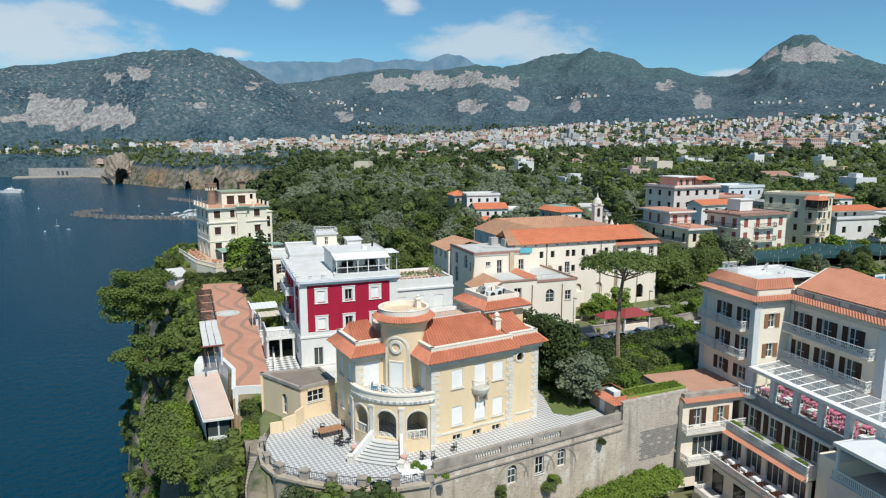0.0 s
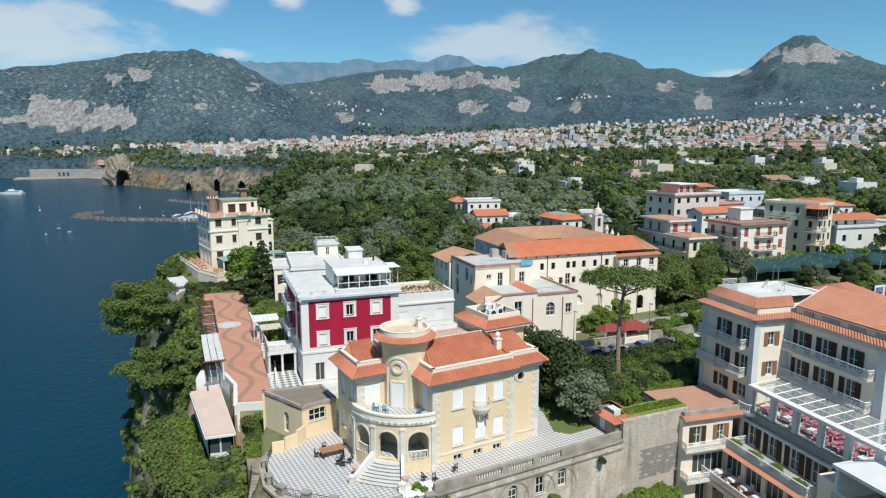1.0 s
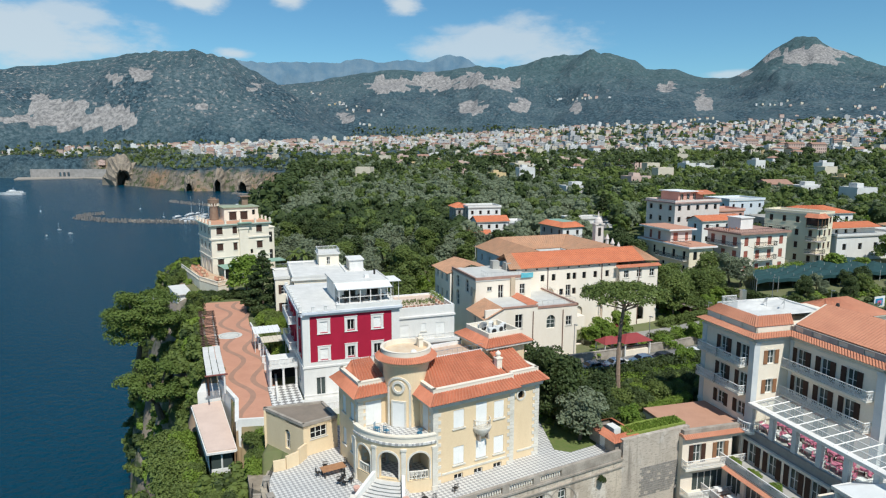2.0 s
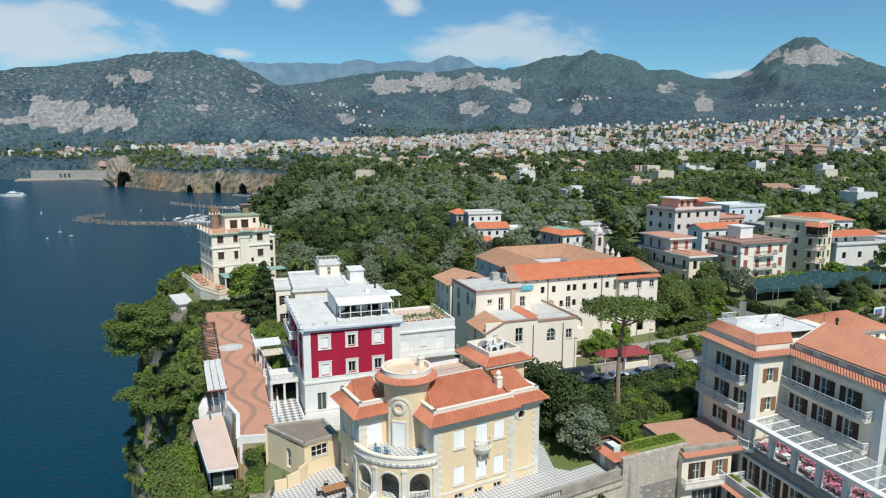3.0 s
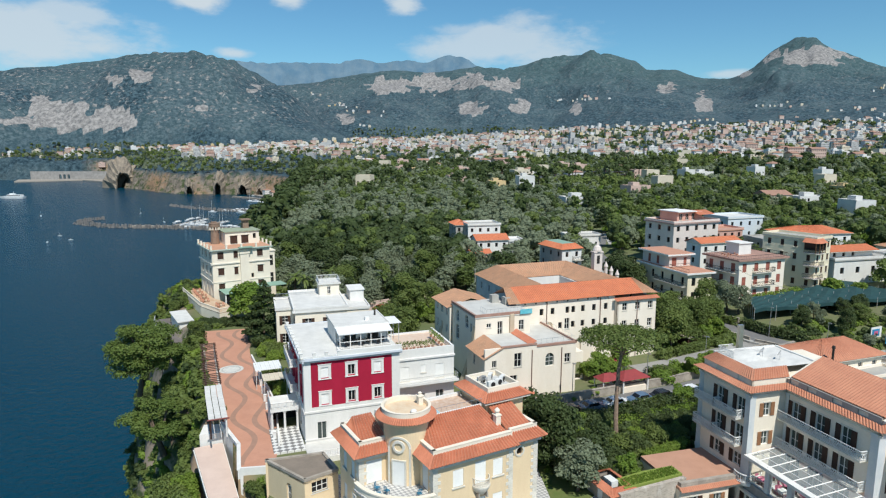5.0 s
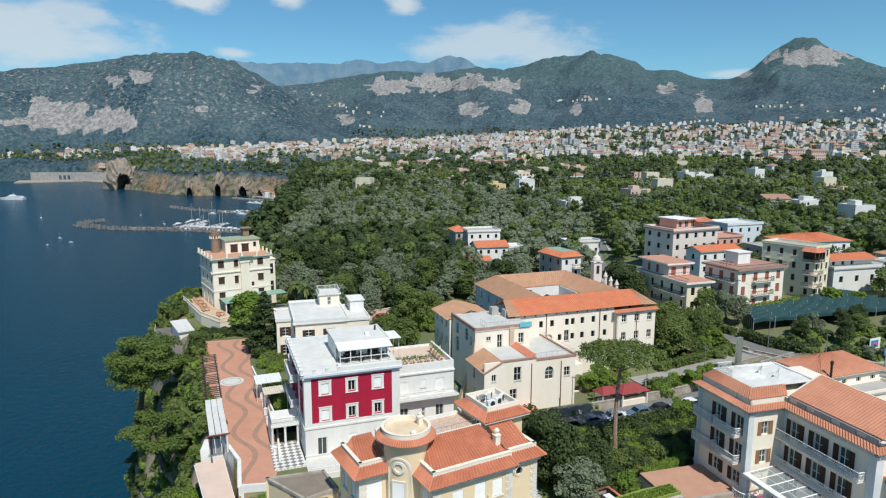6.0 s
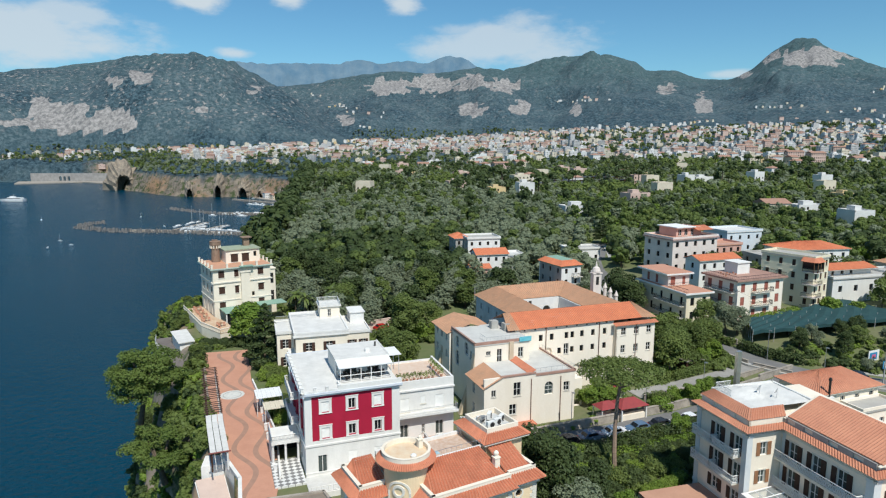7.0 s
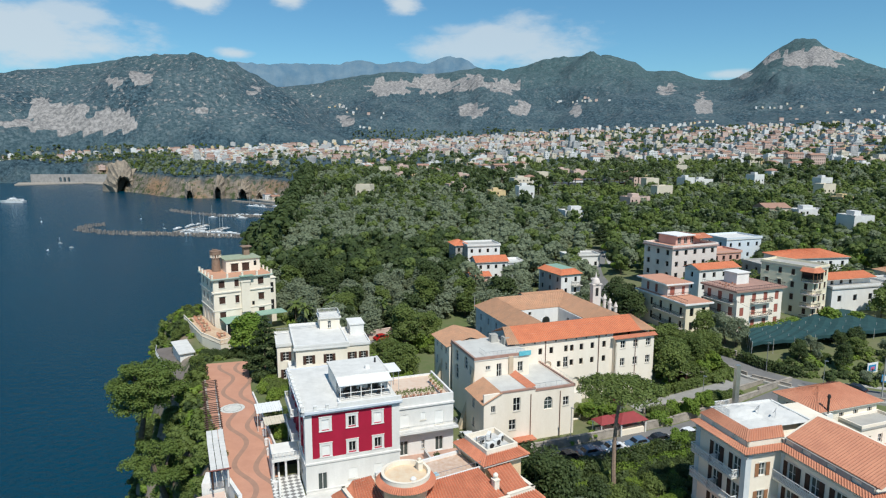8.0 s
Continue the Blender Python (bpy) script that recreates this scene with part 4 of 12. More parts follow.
def curved_wall(cx, cy, radius, a0, a1, z0, z1, holes, th):
    """An arc of wall with openings; holes as for wall_shape, along the arc's length."""
    length = radius * radians(abs(a1 - a0))
    flat = wall_shape((0, 0), (length, 0), z0, z1, [h for h in holes] + [(length * (i + 0.5) / 24, z1 + 5 + i, length / 24, 0.1) for i in range(24)], th)
    out = Shape()
    out.f = flat.f
    for x, y, z in flat.v:
        w, r = radians(a0 + (a1 - a0) * x / length), radius - y
        out.v.append((cx + r * math.cos(w), cy + r * math.sin(w), min(z, z1)))
    keep = [f for f in out.f if flat.v[f[0]][2] <= z1 + 1e-6 and flat.v[f[2]][2] <= z1 + 1e-6]
    out.f = keep
    return out


# step bodies painted grey for the shadow lines under the tread edges
RISER = surface("shadow_grey_riser", (0.34, 0.33, 0.31), (0.27, 0.26, 0.245), 1.0, 0.9, 0.1)
TREAD = surface("pale_stone_tread", (0.64, 0.62, 0.58), (0.55, 0.53, 0.50), 1.0, 0.85, 0.1)


def ochre_villa():
    v = thing("villa", "ochre yellow stucco villa with white stone trim and terracotta tiled roofs", "villa", -0.87, 56.75, 0, 29.5)
    g, top = 46.6, 55.05
    w1, w2 = 1.2, 1.9
    front = grid("closed", (2.8, 7.5), (48.5,), w1, 1.85) + grid("closed", (2.8, 7.5), (52.25,), w1, 1.85) + [("closed", 5.4, 48.5, 1.25, 1.95), ("closed", 5.4, 51.95, 1.3, 2.4)]
    front += grid("plain", (2.8, 5.1, 7.4), (46.85,), 1.0, 0.62)
    facade(v, (0, 0), (9.3, 0), g, top, front, YELLOW)
    facade(v, (9.3, 0.45), (12.8, 0.45), g, top, [("hole", 1.2, 53.5, 0.75, 0.95, True)], YELLOW)
    part("wall", Shape().box(9.0, 0.0, g, 9.3, 0.45, top), YELLOW, v)
    facade(v, (12.8, 0.8), (12.8, 10.3), g, top, grid("closed", (2.0, 5.0, 8.0), (48.5, 52.2), w1, w2), YELLOW)
    facade(v, (12.8, 10.6), (-5.5, 10.6), g, top, grid("closed", (3.0, 7.0, 11.0, 15.0), (48.5, 52.2), w1, w2), YELLOW)
    facade(v, (-5.5, 10.3), (-5.5, 5.5), g, top, grid("closed", (1.2, 3.4), (48.7, 52.2), 0.9, 1.8), YELLOW)
    facade(v, (-5.5, 5.2), (-1.5, 5.2), g, top, [("closed", 1.6, 52.0, 1.7, 2.45), ("door", 1.9, 48.2, 1.3, 2.3)], YELLOW)
    facade(v, (0, 3.6), (0, 0.35), g, top, [("closed", 1.9, 52.0, 1.2, 2.45)], YELLOW)
    # corner stones and string courses
    quoins(v, 0, 0, g, 54.6, 1, 1, material=TRIM)
    quoins(v, 9.3, 0, g, 54.6, -1, 1)
    quoins(v, 12.8, 0.45, g, 54.6, -1, 1)
    quoins(v, -5.5, 5.2, g, 54.6, 1, 1)
    quoins(v, 9.35, 0.45, g, 54.6, 1, 1, 0.3, 0.2)
    s = Shape()
    for p, q in (((0.9, 0), (8.4, 0)), ((10.1, 0.45), (12.0, 0.45))):
        s.bar(p, q, 47.75, 47.95, 0.07)
    part("plinth_band", s, TRIM, v)
    s = Shape()
    for p, q in (((-0.3, 0), (9.5, 0)), ((9.3, 0.45), (13.1, 0.45)), ((12.8, 0.2), (12.8, 10.9)), ((-5.5, 10.9), (-5.5, 4.9)), ((-5.8, 5.2), (-2.4, 5.2)), ((0, 2.9), (0, -0.3))):
        s.bar(p, q, 54.75, 55.05, 0.28)
        s.bar(p, q, 55.05, 55.28, 0.42)
    part("cornice", s, TRIM, v)
    # little round balcony
    b = Shape()
    b.lathe(5.4, 0, [(0.1, 50.75), (0.45, 50.95), (0.85, 51.45), (1.0, 51.8), (1.0, 51.95), (0.0, 51.96)], 14, 180, 360)
    bal = part("balcony", b, TRIM, v)
    arc = [(5.4 + 0.92 * math.cos(radians(a)), 0.92 * math.sin(radians(a))) for a in range(180, 361, 20)]
    rail(bal, arc, 51.95, 0.75, 0.12, TRIM, name="railing")
    for x in (4.9, 5.9):
        part("bracket", Shape().box(x - 0.09, -0.6, 50.6, x + 0.09, 0, 51.2, 0.04), CONCRETE, v)
    part("round_frame", Shape().lathe(10.5, 0.36, [(0.42, 53.4), (0.62, 53.4), (0.62, 53.5), (0.42, 53.5)], 20), TRIM, v).matrix_basis = Matrix.Translation((10.5, 0.42, 53.95)) @ pose(0, 0, 0, 90) @ Matrix.Translation((-10.5, -0.36, -53.45))

    # tiled skirts, parapets and the roof planes behind them
    sk = Shape()
    o, zi, ze = 0.75, 56.15, 55.3

    def skirt(p, q, d0=0.0, d1=0.0):
        """From the eave line outside p-q up to the wall line; d0, d1: how far the ends run out."""
        a, b = Vector(p), Vector(q)
        d = (b - a).normalized()
        n = Vector((d.y, -d.x))
        e0, e1 = a + n * o - d * d0, b + n * o + d * d1
        i0, i1 = a - n * 0.15 + d * (0.15 if d0 > 0 else 0.0), b - n * 0.15 - d * (0.15 if d1 > 0 else 0)
        ribs(sk, (*e0, ze), (*e1, ze), (*i1, zi), (*i0, zi), 0.37, 0.16, 0.40)

    skirt((0, 0), (9.3, 0), o, 0.45)
    skirt((9.3, 0.45), (12.8, 0.45), 0, o)
    skirt((12.8, 0.45), (12.8, 10.6), o, o)
    skirt((12.8, 10.6), (-5.5, 10.6), o, o)
    skirt((-5.5, 10.6), (-5.5, 5.2), o, o)
    skirt((-5.5, 5.2), (-2.2, 5.2), o, 0)
    skirt((0, 3.2), (0, 0), 0, o)
    part("roof_edge", sk, TERRA, v, "terracotta barrel tiles along the eaves")
    s = Shape()
    for p, q in (((0.05, 0.15), (9.3, 0.15)), ((9.3, 0.55), (12.75, 0.55)), ((12.7, 0.55), (12.7, 10.5)), ((12.7, 10.5), (-5.4, 10.5)), ((-5.4, 10.5), (-5.4, 5.3)), ((-5.4, 5.3), (-2.6, 5.3)), ((0.1, 3.0), (0.1, 0.15))):
        s.bar(p, q, 56.0, 56.5, 0.02, 0.3)
        s.bar(p, q, 56.5, 56.58, 0.06, 0.34)
    part("parapet", s, CREAM, v)
    inner = Shape()
    ribs(inner, (0.4, 0.45, 56.05), (9.3, 0.45, 56.05), (8.2, 4.6, 57.95), (1.6, 4.6, 57.95), 0.37, 0.16, 0.40)
    ribs(inner, (0.4, 5.2, 56.05), (0.4, 0.45, 56.05), (1.6, 4.6, 57.95), (1.6, 5.2, 57.95), 0.37, 0.16, 0.40)
    ribs(inner, (9.3, 0.9, 56.15), (12.4, 0.9, 56.15), (12.4, 4.6, 57.5), (9.3, 4.6, 57.5), 0.37, 0.16, 0.40)
    ribs(inner, (-5.1, 5.6, 56.05), (-2.2, 5.6, 56.05), (-2.2, 9.8, 57.3), (-4.2, 9.8, 57.3), 0.37, 0.16, 0.40)
    ribs(inner, (-5.1, 10.2, 56.05), (-5.1, 5.6, 56.05), (-4.2, 9.8, 57.3), (-4.2, 9.8, 57.3), 0.37, 0.16, 0.40)
    part("roof", inner, TERRA, v, "terracotta barrel-tiled roof slopes")
    part("ceiling_slab", Shape().prism([(0.2, 0.3), (9.3, 0.3), (9.3, 0.8), (12.5, 0.8), (12.5, 10.4), (-5.3, 10.4), (-5.3, 5.5), (0.2, 5.5)], 55.1, 55.9), CREAM, v)
    # roof terrace behind the ridge, with its painted floor and low rails
    part("roof_terrace", Shape().box(-1.6, 4.75, 56.0, 9.0, 10.3, 57.0), surface_once("patterned_roof_tiles", (0.50, 0.32, 0.22), (0.62, 0.50, 0.40), 0.5, 0.7), v, "worn terracotta-tiled roof terrace")
    part("mosaic", Shape().box(3.2, 6.8, 57.0, 4.6, 7.6, 57.02), surface_once("pale_blue_tiles", (0.42, 0.60, 0.66), None, 0.4, 0.5), v)
    part("terrace_curb", Shape().box(-1.6, 10.0, 57.0, 9.0, 10.3, 57.35).box(1.5, 4.6, 57.0, 8.4, 4.8, 58.02), WHITE, v)
    rail(v, [(1.8, 4.9), (8.6, 4.9)], 57.0, 1.5, 0.6, STEEL, name="railing", post=0.015, top=0.025)
    # stair turret with its flat roof and air units
    facade(v, (9.3, 4.9), (14.1, 4.9), 55.0, 58.0, [], YELLOW)
    facade(v, (9.3, 9.9), (9.3, 5.2), 56.5, 58.0, [("door", 3.3, 56.6, 1.2, 1.2)], YELLOW)
    facade(v, (14.1, 5.2), (14.1, 9.9), g, 58.0, grid("closed", (2.4,), (48.6, 52.3), 1.0, 1.8), YELLOW)
    facade(v, (14.1, 10.2), (9.3, 10.2), 55.0, 58.0, [], YELLOW)
    part("wall", Shape().box(12.8, 4.9, g, 14.1, 5.2, 55.0).box(12.8, 9.9, g, 14.1, 10.2, 55.0), YELLOW, v)
    t = Shape()
    for a, b, c, d in (((8.6, 4.2), (14.8, 4.2), (13.7, 5.3), (9.7, 5.3)), ((14.8, 4.2), (14.8, 10.9), (13.7, 9.8), (13.7, 5.3)), ((14.8, 10.9), (8.6, 10.9), (9.7, 9.8), (13.7, 9.8)), ((8.6, 10.9), (8.6, 4.2), (9.7, 5.3), (9.7, 9.8))):
        ribs(t, (*a, 58.05), (*b, 58.05), (*c, 58.75), (*d, 58.75), 0.37, 0.16, 0.40)
    part("turret_roof", t, TERRA, v)
    part("turret_cornice", Shape().box(8.68, 4.28, 57.85, 14.72, 10.82, 58.04), TRIM, v)
    part("turret_roof", Shape().box(9.7, 5.3, 58.0, 13.7, 9.8, 58.7), surface_once("pale_grey_membrane", (0.55, 0.55, 0.54)), v)
    s = Shape()
    s.box(9.6, 5.2, 58.6, 13.8, 5.45, 59.3).box(9.6, 9.65, 58.6, 13.8, 9.9, 59.3).box(9.6, 5.45, 58.6, 9.85, 9.65, 59.3).box(13.55, 5.45, 58.6, 13.8, 9.65, 59.3)
    part("turret_parapet", s, CREAM, v)
    # chimney
    c = Shape().box(8.35, 1.7, 56.5, 8.95, 2.3, 57.7).box(8.28, 1.63, 57.7, 9.02, 2.37, 57.82)
    c.lathe(8.65, 2.0, [(0.24, 57.8), (0.2, 58.1), (0.3, 58.15), (0.28, 58.3), (0.05, 58.55)], 10)
    part("chimney", c, CREAM, v)
    # drum tower
    cx, cy, r = -0.35, 5.1, 2.3
    d = Shape().lathe(cx, cy, [(r, g), (r, 57.9), (r + 0.1, 57.95), (r + 0.1, 58.15), (r + 0.45, 58.35), (r + 0.45, 58.5), (r + 0.7, 58.6)], 48)
    part("drum", d, YELLOW, v, "round ochre stair tower", smooth=False)
    tl = Shape()
    for i in range(80):
        a0, a1, am = (radians(360 * (i + f) / 80) for f in (0, 1, 0.45))
        for r0, r1, z0, z1 in ((r + 0.8, r + 0.5, 58.62, 58.86), (r + 0.52, r + 0.15, 58.86, 59.12)):
            for p, q, h0, h1 in ((a0, am, 0, 0.08), (am, a1, 0.08, 0)):
                tl.face((cx + r0 * math.cos(p), cy + r0 * math.sin(p), z0 + h0), (cx + r0 * math.cos(q), cy + r0 * math.sin(q), z0 + h1), (cx + r1 * math.cos(q), cy + r1 * math.sin(q), z1 + h1), (cx + r1 * math.cos(p), cy + r1 * math.sin(p), z1 + h0))
    part("drum_roof", tl, TERRA, v)
    part("drum_parapet", Shape().lathe(cx, cy, [(r + 0.2, 59.0), (r + 0.2, 59.55), (r + 0.24, 59.6), (r - 0.06, 59.6), (r - 0.06, 59.1)], 48), CREAM, v)
    part("drum_roof", Shape().lathe(cx, cy, [(r, 59.12), (0.0, 59.2)], 32), surface_once("peach_stucco_floor", (0.66, 0.47, 0.30), (0.70, 0.58, 0.42), 0.8, 0.85), v)
    part("roof_vent", Shape().lathe(cx + 0.2, cy - 1.3, [(0.32, 59.15), (0.32, 59.35), (0.2, 59.48), (0.0, 59.5)], 14), WHITE, v)
    ch = Shape().box(cx + 1.5, cy + 0.1, 59.1, cx + 2.0, cy + 0.6, 60.0).box(cx + 1.42, cy + 0.02, 60.0, cx + 2.08, cy + 0.68, 60.1)
    ch.lathe(cx + 1.75, cy + 0.35, [(0.2, 60.1), (0.16, 60.3), (0.22, 60.35), (0.04, 60.5)], 8)
    part("chimney", ch, CREAM, v)
    # medallion, raised arch and door on the drum, towards the balcony
    face = Matrix.Translation((cx, cy, 0)) @ pose(0, 0, 0, 0, 0, -45)
    s = Shape()
    n = 14
    for i in range(n):
        a, b = math.pi * i / n, math.pi * (i + 1) / n
        for ra, rb in ((1.0, 1.2),):
            pts = [(ra * math.cos(a), ra * math.sin(a)), (rb * math.cos(a), rb * math.sin(a)), (rb * math.cos(b), rb * math.sin(b)), (ra * math.cos(b), ra * math.sin(b))]
            back = [(x, -math.sqrt(max(r * r - x * x, 0.1)) - 0.09, 55.95 + z) for x, z in pts]
            s.face(*back)
            s.face(back[1], (back[1][0], back[1][1] + 0.12, back[1][2]), (back[2][0], back[2][1] + 0.12, back[2][2]), back[2])
    for x in (-1.1, 1.1):
        y = -math.sqrt(r * r - 1.21)
        s.box(x - 0.1, y - 0.12, 52.0, x + 0.1, y + 0.1, 55.95)
    part("arch_band", s, TRIM, v).matrix_basis = face
    m = Shape()
    for ra, rb, dep in ((0.42, 0.66, 0.16),):
        for i in range(24):
            a, b = 2 * math.pi * i / 24, 2 * math.pi * (i + 1) / 24
            pts = [(q * math.cos(w), -math.sqrt(r * r - (q * math.cos(w)) ** 2) - dep, 56.1 + q * math.sin(w)) for q, w in ((ra, a), (rb, a), (rb, b), (ra, b))]
            m.face(*pts)
            m.face(pts[1], (pts[1][0], pts[1][1] + 0.2, pts[1][2]), (pts[2][0], pts[2][1] + 0.2, pts[2][2]), pts[2])
            m.face(pts[3], (pts[3][0], pts[3][1] + 0.2, pts[3][2]), (pts[0][0], pts[0][1] + 0.2, pts[0][2]), pts[0])
    part("medallion", m, TRIM, v).matrix_basis = face
    dr = Shape().box(-0.6, -r - 0.04, 52.0, 0.6, -r + 0.2, 54.55)
    door = part("door", dr, BLIND, v, "white shuttered balcony door")
    door.matrix_basis = face
    part("door_frame", Shape().box(-0.75, -r - 0.08, 52.0, -0.6, -r + 0.2, 54.7).box(0.6, -r - 0.08, 52.0, 0.75, -r + 0.2, 54.7).box(-0.6, -r - 0.08, 54.55, 0.6, -r + 0.2, 54.7), TRIM, v).matrix_basis = face
    # the round loggia with its balcony
    lx, ly, lr = -0.1, 5.2, 5.85
    length = lr * math.pi / 2
    holes = [(length * f, 48.25 if k == 1 else 48.2, 1.95, 2.75 if k == 1 else 2.8, True) for k, f in enumerate((0.18, 0.5, 0.82))]
    part("loggia_wall", curved_wall(lx, ly, lr, 180, 270, g, 51.7, holes, 0.4), YELLOW, v, "curved ochre loggia with three round arches")
    for mid, sill, wide, high, _ in holes:                      # raised stone bands round the arches
        band, out = Shape(), []
        for grow in (0.0, 0.17):
            k, spring = wide / 2 + grow, sill + high - wide / 2
            out.append([(mid - k, sill), (mid - k, spring)] + [(mid - k * math.cos(math.pi * i / 12), spring + k * math.sin(math.pi * i / 12)) for i in range(1, 12)] + [(mid + k, spring), (mid + k, sill)])
        on = lambda u, z, r: (lx + r * math.cos(math.pi + u / lr), ly + r * math.sin(math.pi + u / lr), z)  # noqa: E731
        for (a, b), (c, d) in zip(zip(out[0], out[0][1:]), zip(out[1], out[1][1:])):
            band.face(on(*a, lr + 0.06), on(*b, lr + 0.06), on(*d, lr + 0.06), on(*c, lr + 0.06))
            band.face(on(*c, lr + 0.06), on(*d, lr + 0.06), on(*d, lr - 0.05), on(*c, lr - 0.05))
            band.face(on(*b, lr + 0.06), on(*a, lr + 0.06), on(*a, lr - 0.05), on(*b, lr - 0.05))
        part("arch_surround", band, TRIM, v)
    part("loggia_floor", Shape().lathe(lx, ly, [(lr - 0.2, g), (lr - 0.2, 48.2), (0.0, 48.2)], 24, 180, 270), CHECK, v)
    part("balcony_floor", Shape().lathe(lx, ly, [(0.5, 51.65), (lr + 0.02, 51.65), (lr + 0.16, 51.75), (lr + 0.16, 51.95), (lr - 0.3, 51.97), (0.5, 51.97)], 32, 180, 270), CHECK, v, "grey and white chequered balcony floor")
    part("balcony_parapet", Shape().lathe(lx, ly, [(lr + 0.05, 51.9), (lr + 0.05, 52.45), (lr + 0.14, 52.5), (lr + 0.14, 52.64), (lr - 0.3, 52.64), (lr - 0.3, 52.5), (lr - 0.22, 52.45), (lr - 0.22, 51.9)], 40, 180, 270), CREAM, v)
    for f in (0.34, 0.66, 0.02, 0.98):
        w = radians(180 + 90 * f)
        p = Shape().box(-0.22, -0.14, g, 0.22, 0.1, 51.2).box(-0.28, -0.2, 51.2, 0.28, 0.1, 51.4).box(-0.28, -0.2, g, 0.28, 0.1, 47.4)
        ob = part("pilaster", p, TRIM, v)
        ob.matrix_basis = Matrix.Translation((lx + lr * math.cos(w), ly + lr * math.sin(w), 0)) @ pose(0, 0, 0, 0, 0, math.degrees(w) + 90)
    for f in (0.18, 0.82):
        a0, a1 = 180 + 90 * (f - 0.1), 180 + 90 * (f + 0.1)
        arc = [(lx + (lr - 0.2) * math.cos(radians(a)), ly + (lr - 0.2) * math.sin(radians(a))) for a in np.linspace(a0, a1, 5)]
        rail(v, arc, 48.2, 0.8, 0.2, TRIM, name="balustrade", post=0.06, top=0.08)
    for f in (0.24, 0.76):                                     # wall niches behind the arches
        w = radians(180 + 90 * f)
        part("niche_urn", Shape().lathe(lx + 3.2 * math.cos(w), ly + 3.2 * math.sin(w), [(0.15, 48.2), (0.15, 49.2), (0.32, 49.5), (0.2, 49.9), (0.0, 49.95)], 10), CONCRETE, v)
    # outer stair
    st = Matrix.Translation((lx, ly, 0)) @ pose(0, 0, 0, 0, 0, -45)
    for i in range(7):
        w = 1.25 + 0.14 * i
        y = -lr - 0.1 - 0.33 * i
        ob = part("step", Shape().prism([(-w, y - 0.36), (-w * 0.4, y - 0.5), (w * 0.4, y - 0.5), (w, y - 0.36), (w, -lr + 0.2), (-w, -lr + 0.2)], 46.6, 48.05 - 0.165 * i), RISER, v)
        ob.matrix_basis = st
        k = w + 0.05
        part("tread", Shape().prism([(-k, y - 0.43), (-k * 0.4, y - 0.57), (k * 0.4, y - 0.57), (k, y - 0.43), (k, -lr + 0.2), (-k, -lr + 0.2)], 48.05 - 0.165 * i, 48.1 - 0.165 * i), TREAD, ob).matrix_basis = Matrix()
    for sx in (-1, 1):
        poly = [(sx * 1.3, -lr), (sx * 1.6, -lr), (sx * 2.55, -lr - 2.6), (sx * 2.25, -lr - 2.6)]
        poly = poly if sx > 0 else poly[::-1]
        a = Shape()
        n = len(a.v)
        k = [(*p, 46.7) for p in poly] + [(p[0], p[1], 48.9 if abs(p[1] + lr) < 0.1 else 47.5) for p in poly]
        for q in ((3, 2, 1, 0), (4, 5, 6, 7), (0, 1, 5, 4), (1, 2, 6, 5), (2, 3, 7, 6), (3, 0, 4, 7)):
            a.face(*[k[j] for j in q])
        part("stair_wall", a, WHITE, v).matrix_basis = st
        part("newel", Shape().box(sx * 2.4 - 0.25, -lr - 3.0, 46.7, sx * 2.4 + 0.25, -lr - 2.5, 47.6).box(sx * 2.4 - 0.3, -lr - 3.05, 47.6, sx * 2.4 + 0.3, -lr - 2.45, 47.7), TRIM, v).matrix_basis = st
    return v


villa = ochre_villa()


def garden_annex():
    a = thing("annex", "low ochre annexe with a brown felt flat roof beside the villa", "annexe")
    poly = [(-14.55, 62.4), (-11.4, 64.8), (-13.7, 68.6), (-19.9, 66.8)]
    corners = list(zip(poly, poly[1:] + poly[:1]))
    for i, (p, q) in enumerate(corners):
        o = []
        if i == 0:
            o = [("plain", 1.75, 48.7, 1.9, 1.25)]
        if i == 3:
            o = [("arched", 4.2, 47.0, 0.85, 2.2, True)]
        facade(a, p, q, 45.0, 50.3, o, YELLOW)
    c = (sum(p[0] for p in poly) / 4, sum(p[1] for p in poly) / 4)
    part("roof", Shape().prism(poly, 50.0, 50.42), surface_once("brown_felt", (0.26, 0.21, 0.165), (0.20, 0.165, 0.13), 1.5, 0.9), a, "grey-brown felt roof")
    s = Shape()
    for p, q in corners:
        s.bar(p, q, 50.3, 50.62, 0.06, 0.25)
    part("parapet", s, CONCRETE, a)
    # low curved garden wall that runs from it towards the terrace
    w = Shape()
    pts = [(-14.4, 62.3), (-14.9, 61.0), (-15.9, 59.9), (-17.0, 59.4)]
    for p, q in zip(pts, pts[1:]):
        w.bar(q, p, 46.5, 48.6 - 0.25 * pts.index(p), 0.25)
    part("garden_wall", w, YELLOW, a)


garden_annex()

# terrace: paved floor, retaining walls, stone balustrade
EDGE = [(-17.0, 59.6), (-16.9, 56.6), (-15.7, 53.6), (-14.1, 51.7), (-11.7, 50.7), (-9.2, 49.9), (-6.6, 49.45), (-3.8, 49.6), (-1.0, 50.4)]
terrace = thing("pavement", "villa terrace paved with small grey and white chequered tiles", "terrace")
terrace["kind"] = "structure"
part("paving", Shape().prism(EDGE + [(-0.4, 52.0), (18.6, 62.9), (17.0, 66.0), (12.5, 74.0), (-13.0, 70.0)], 46.0, 46.97), CHECK, terrace)
w = Shape()
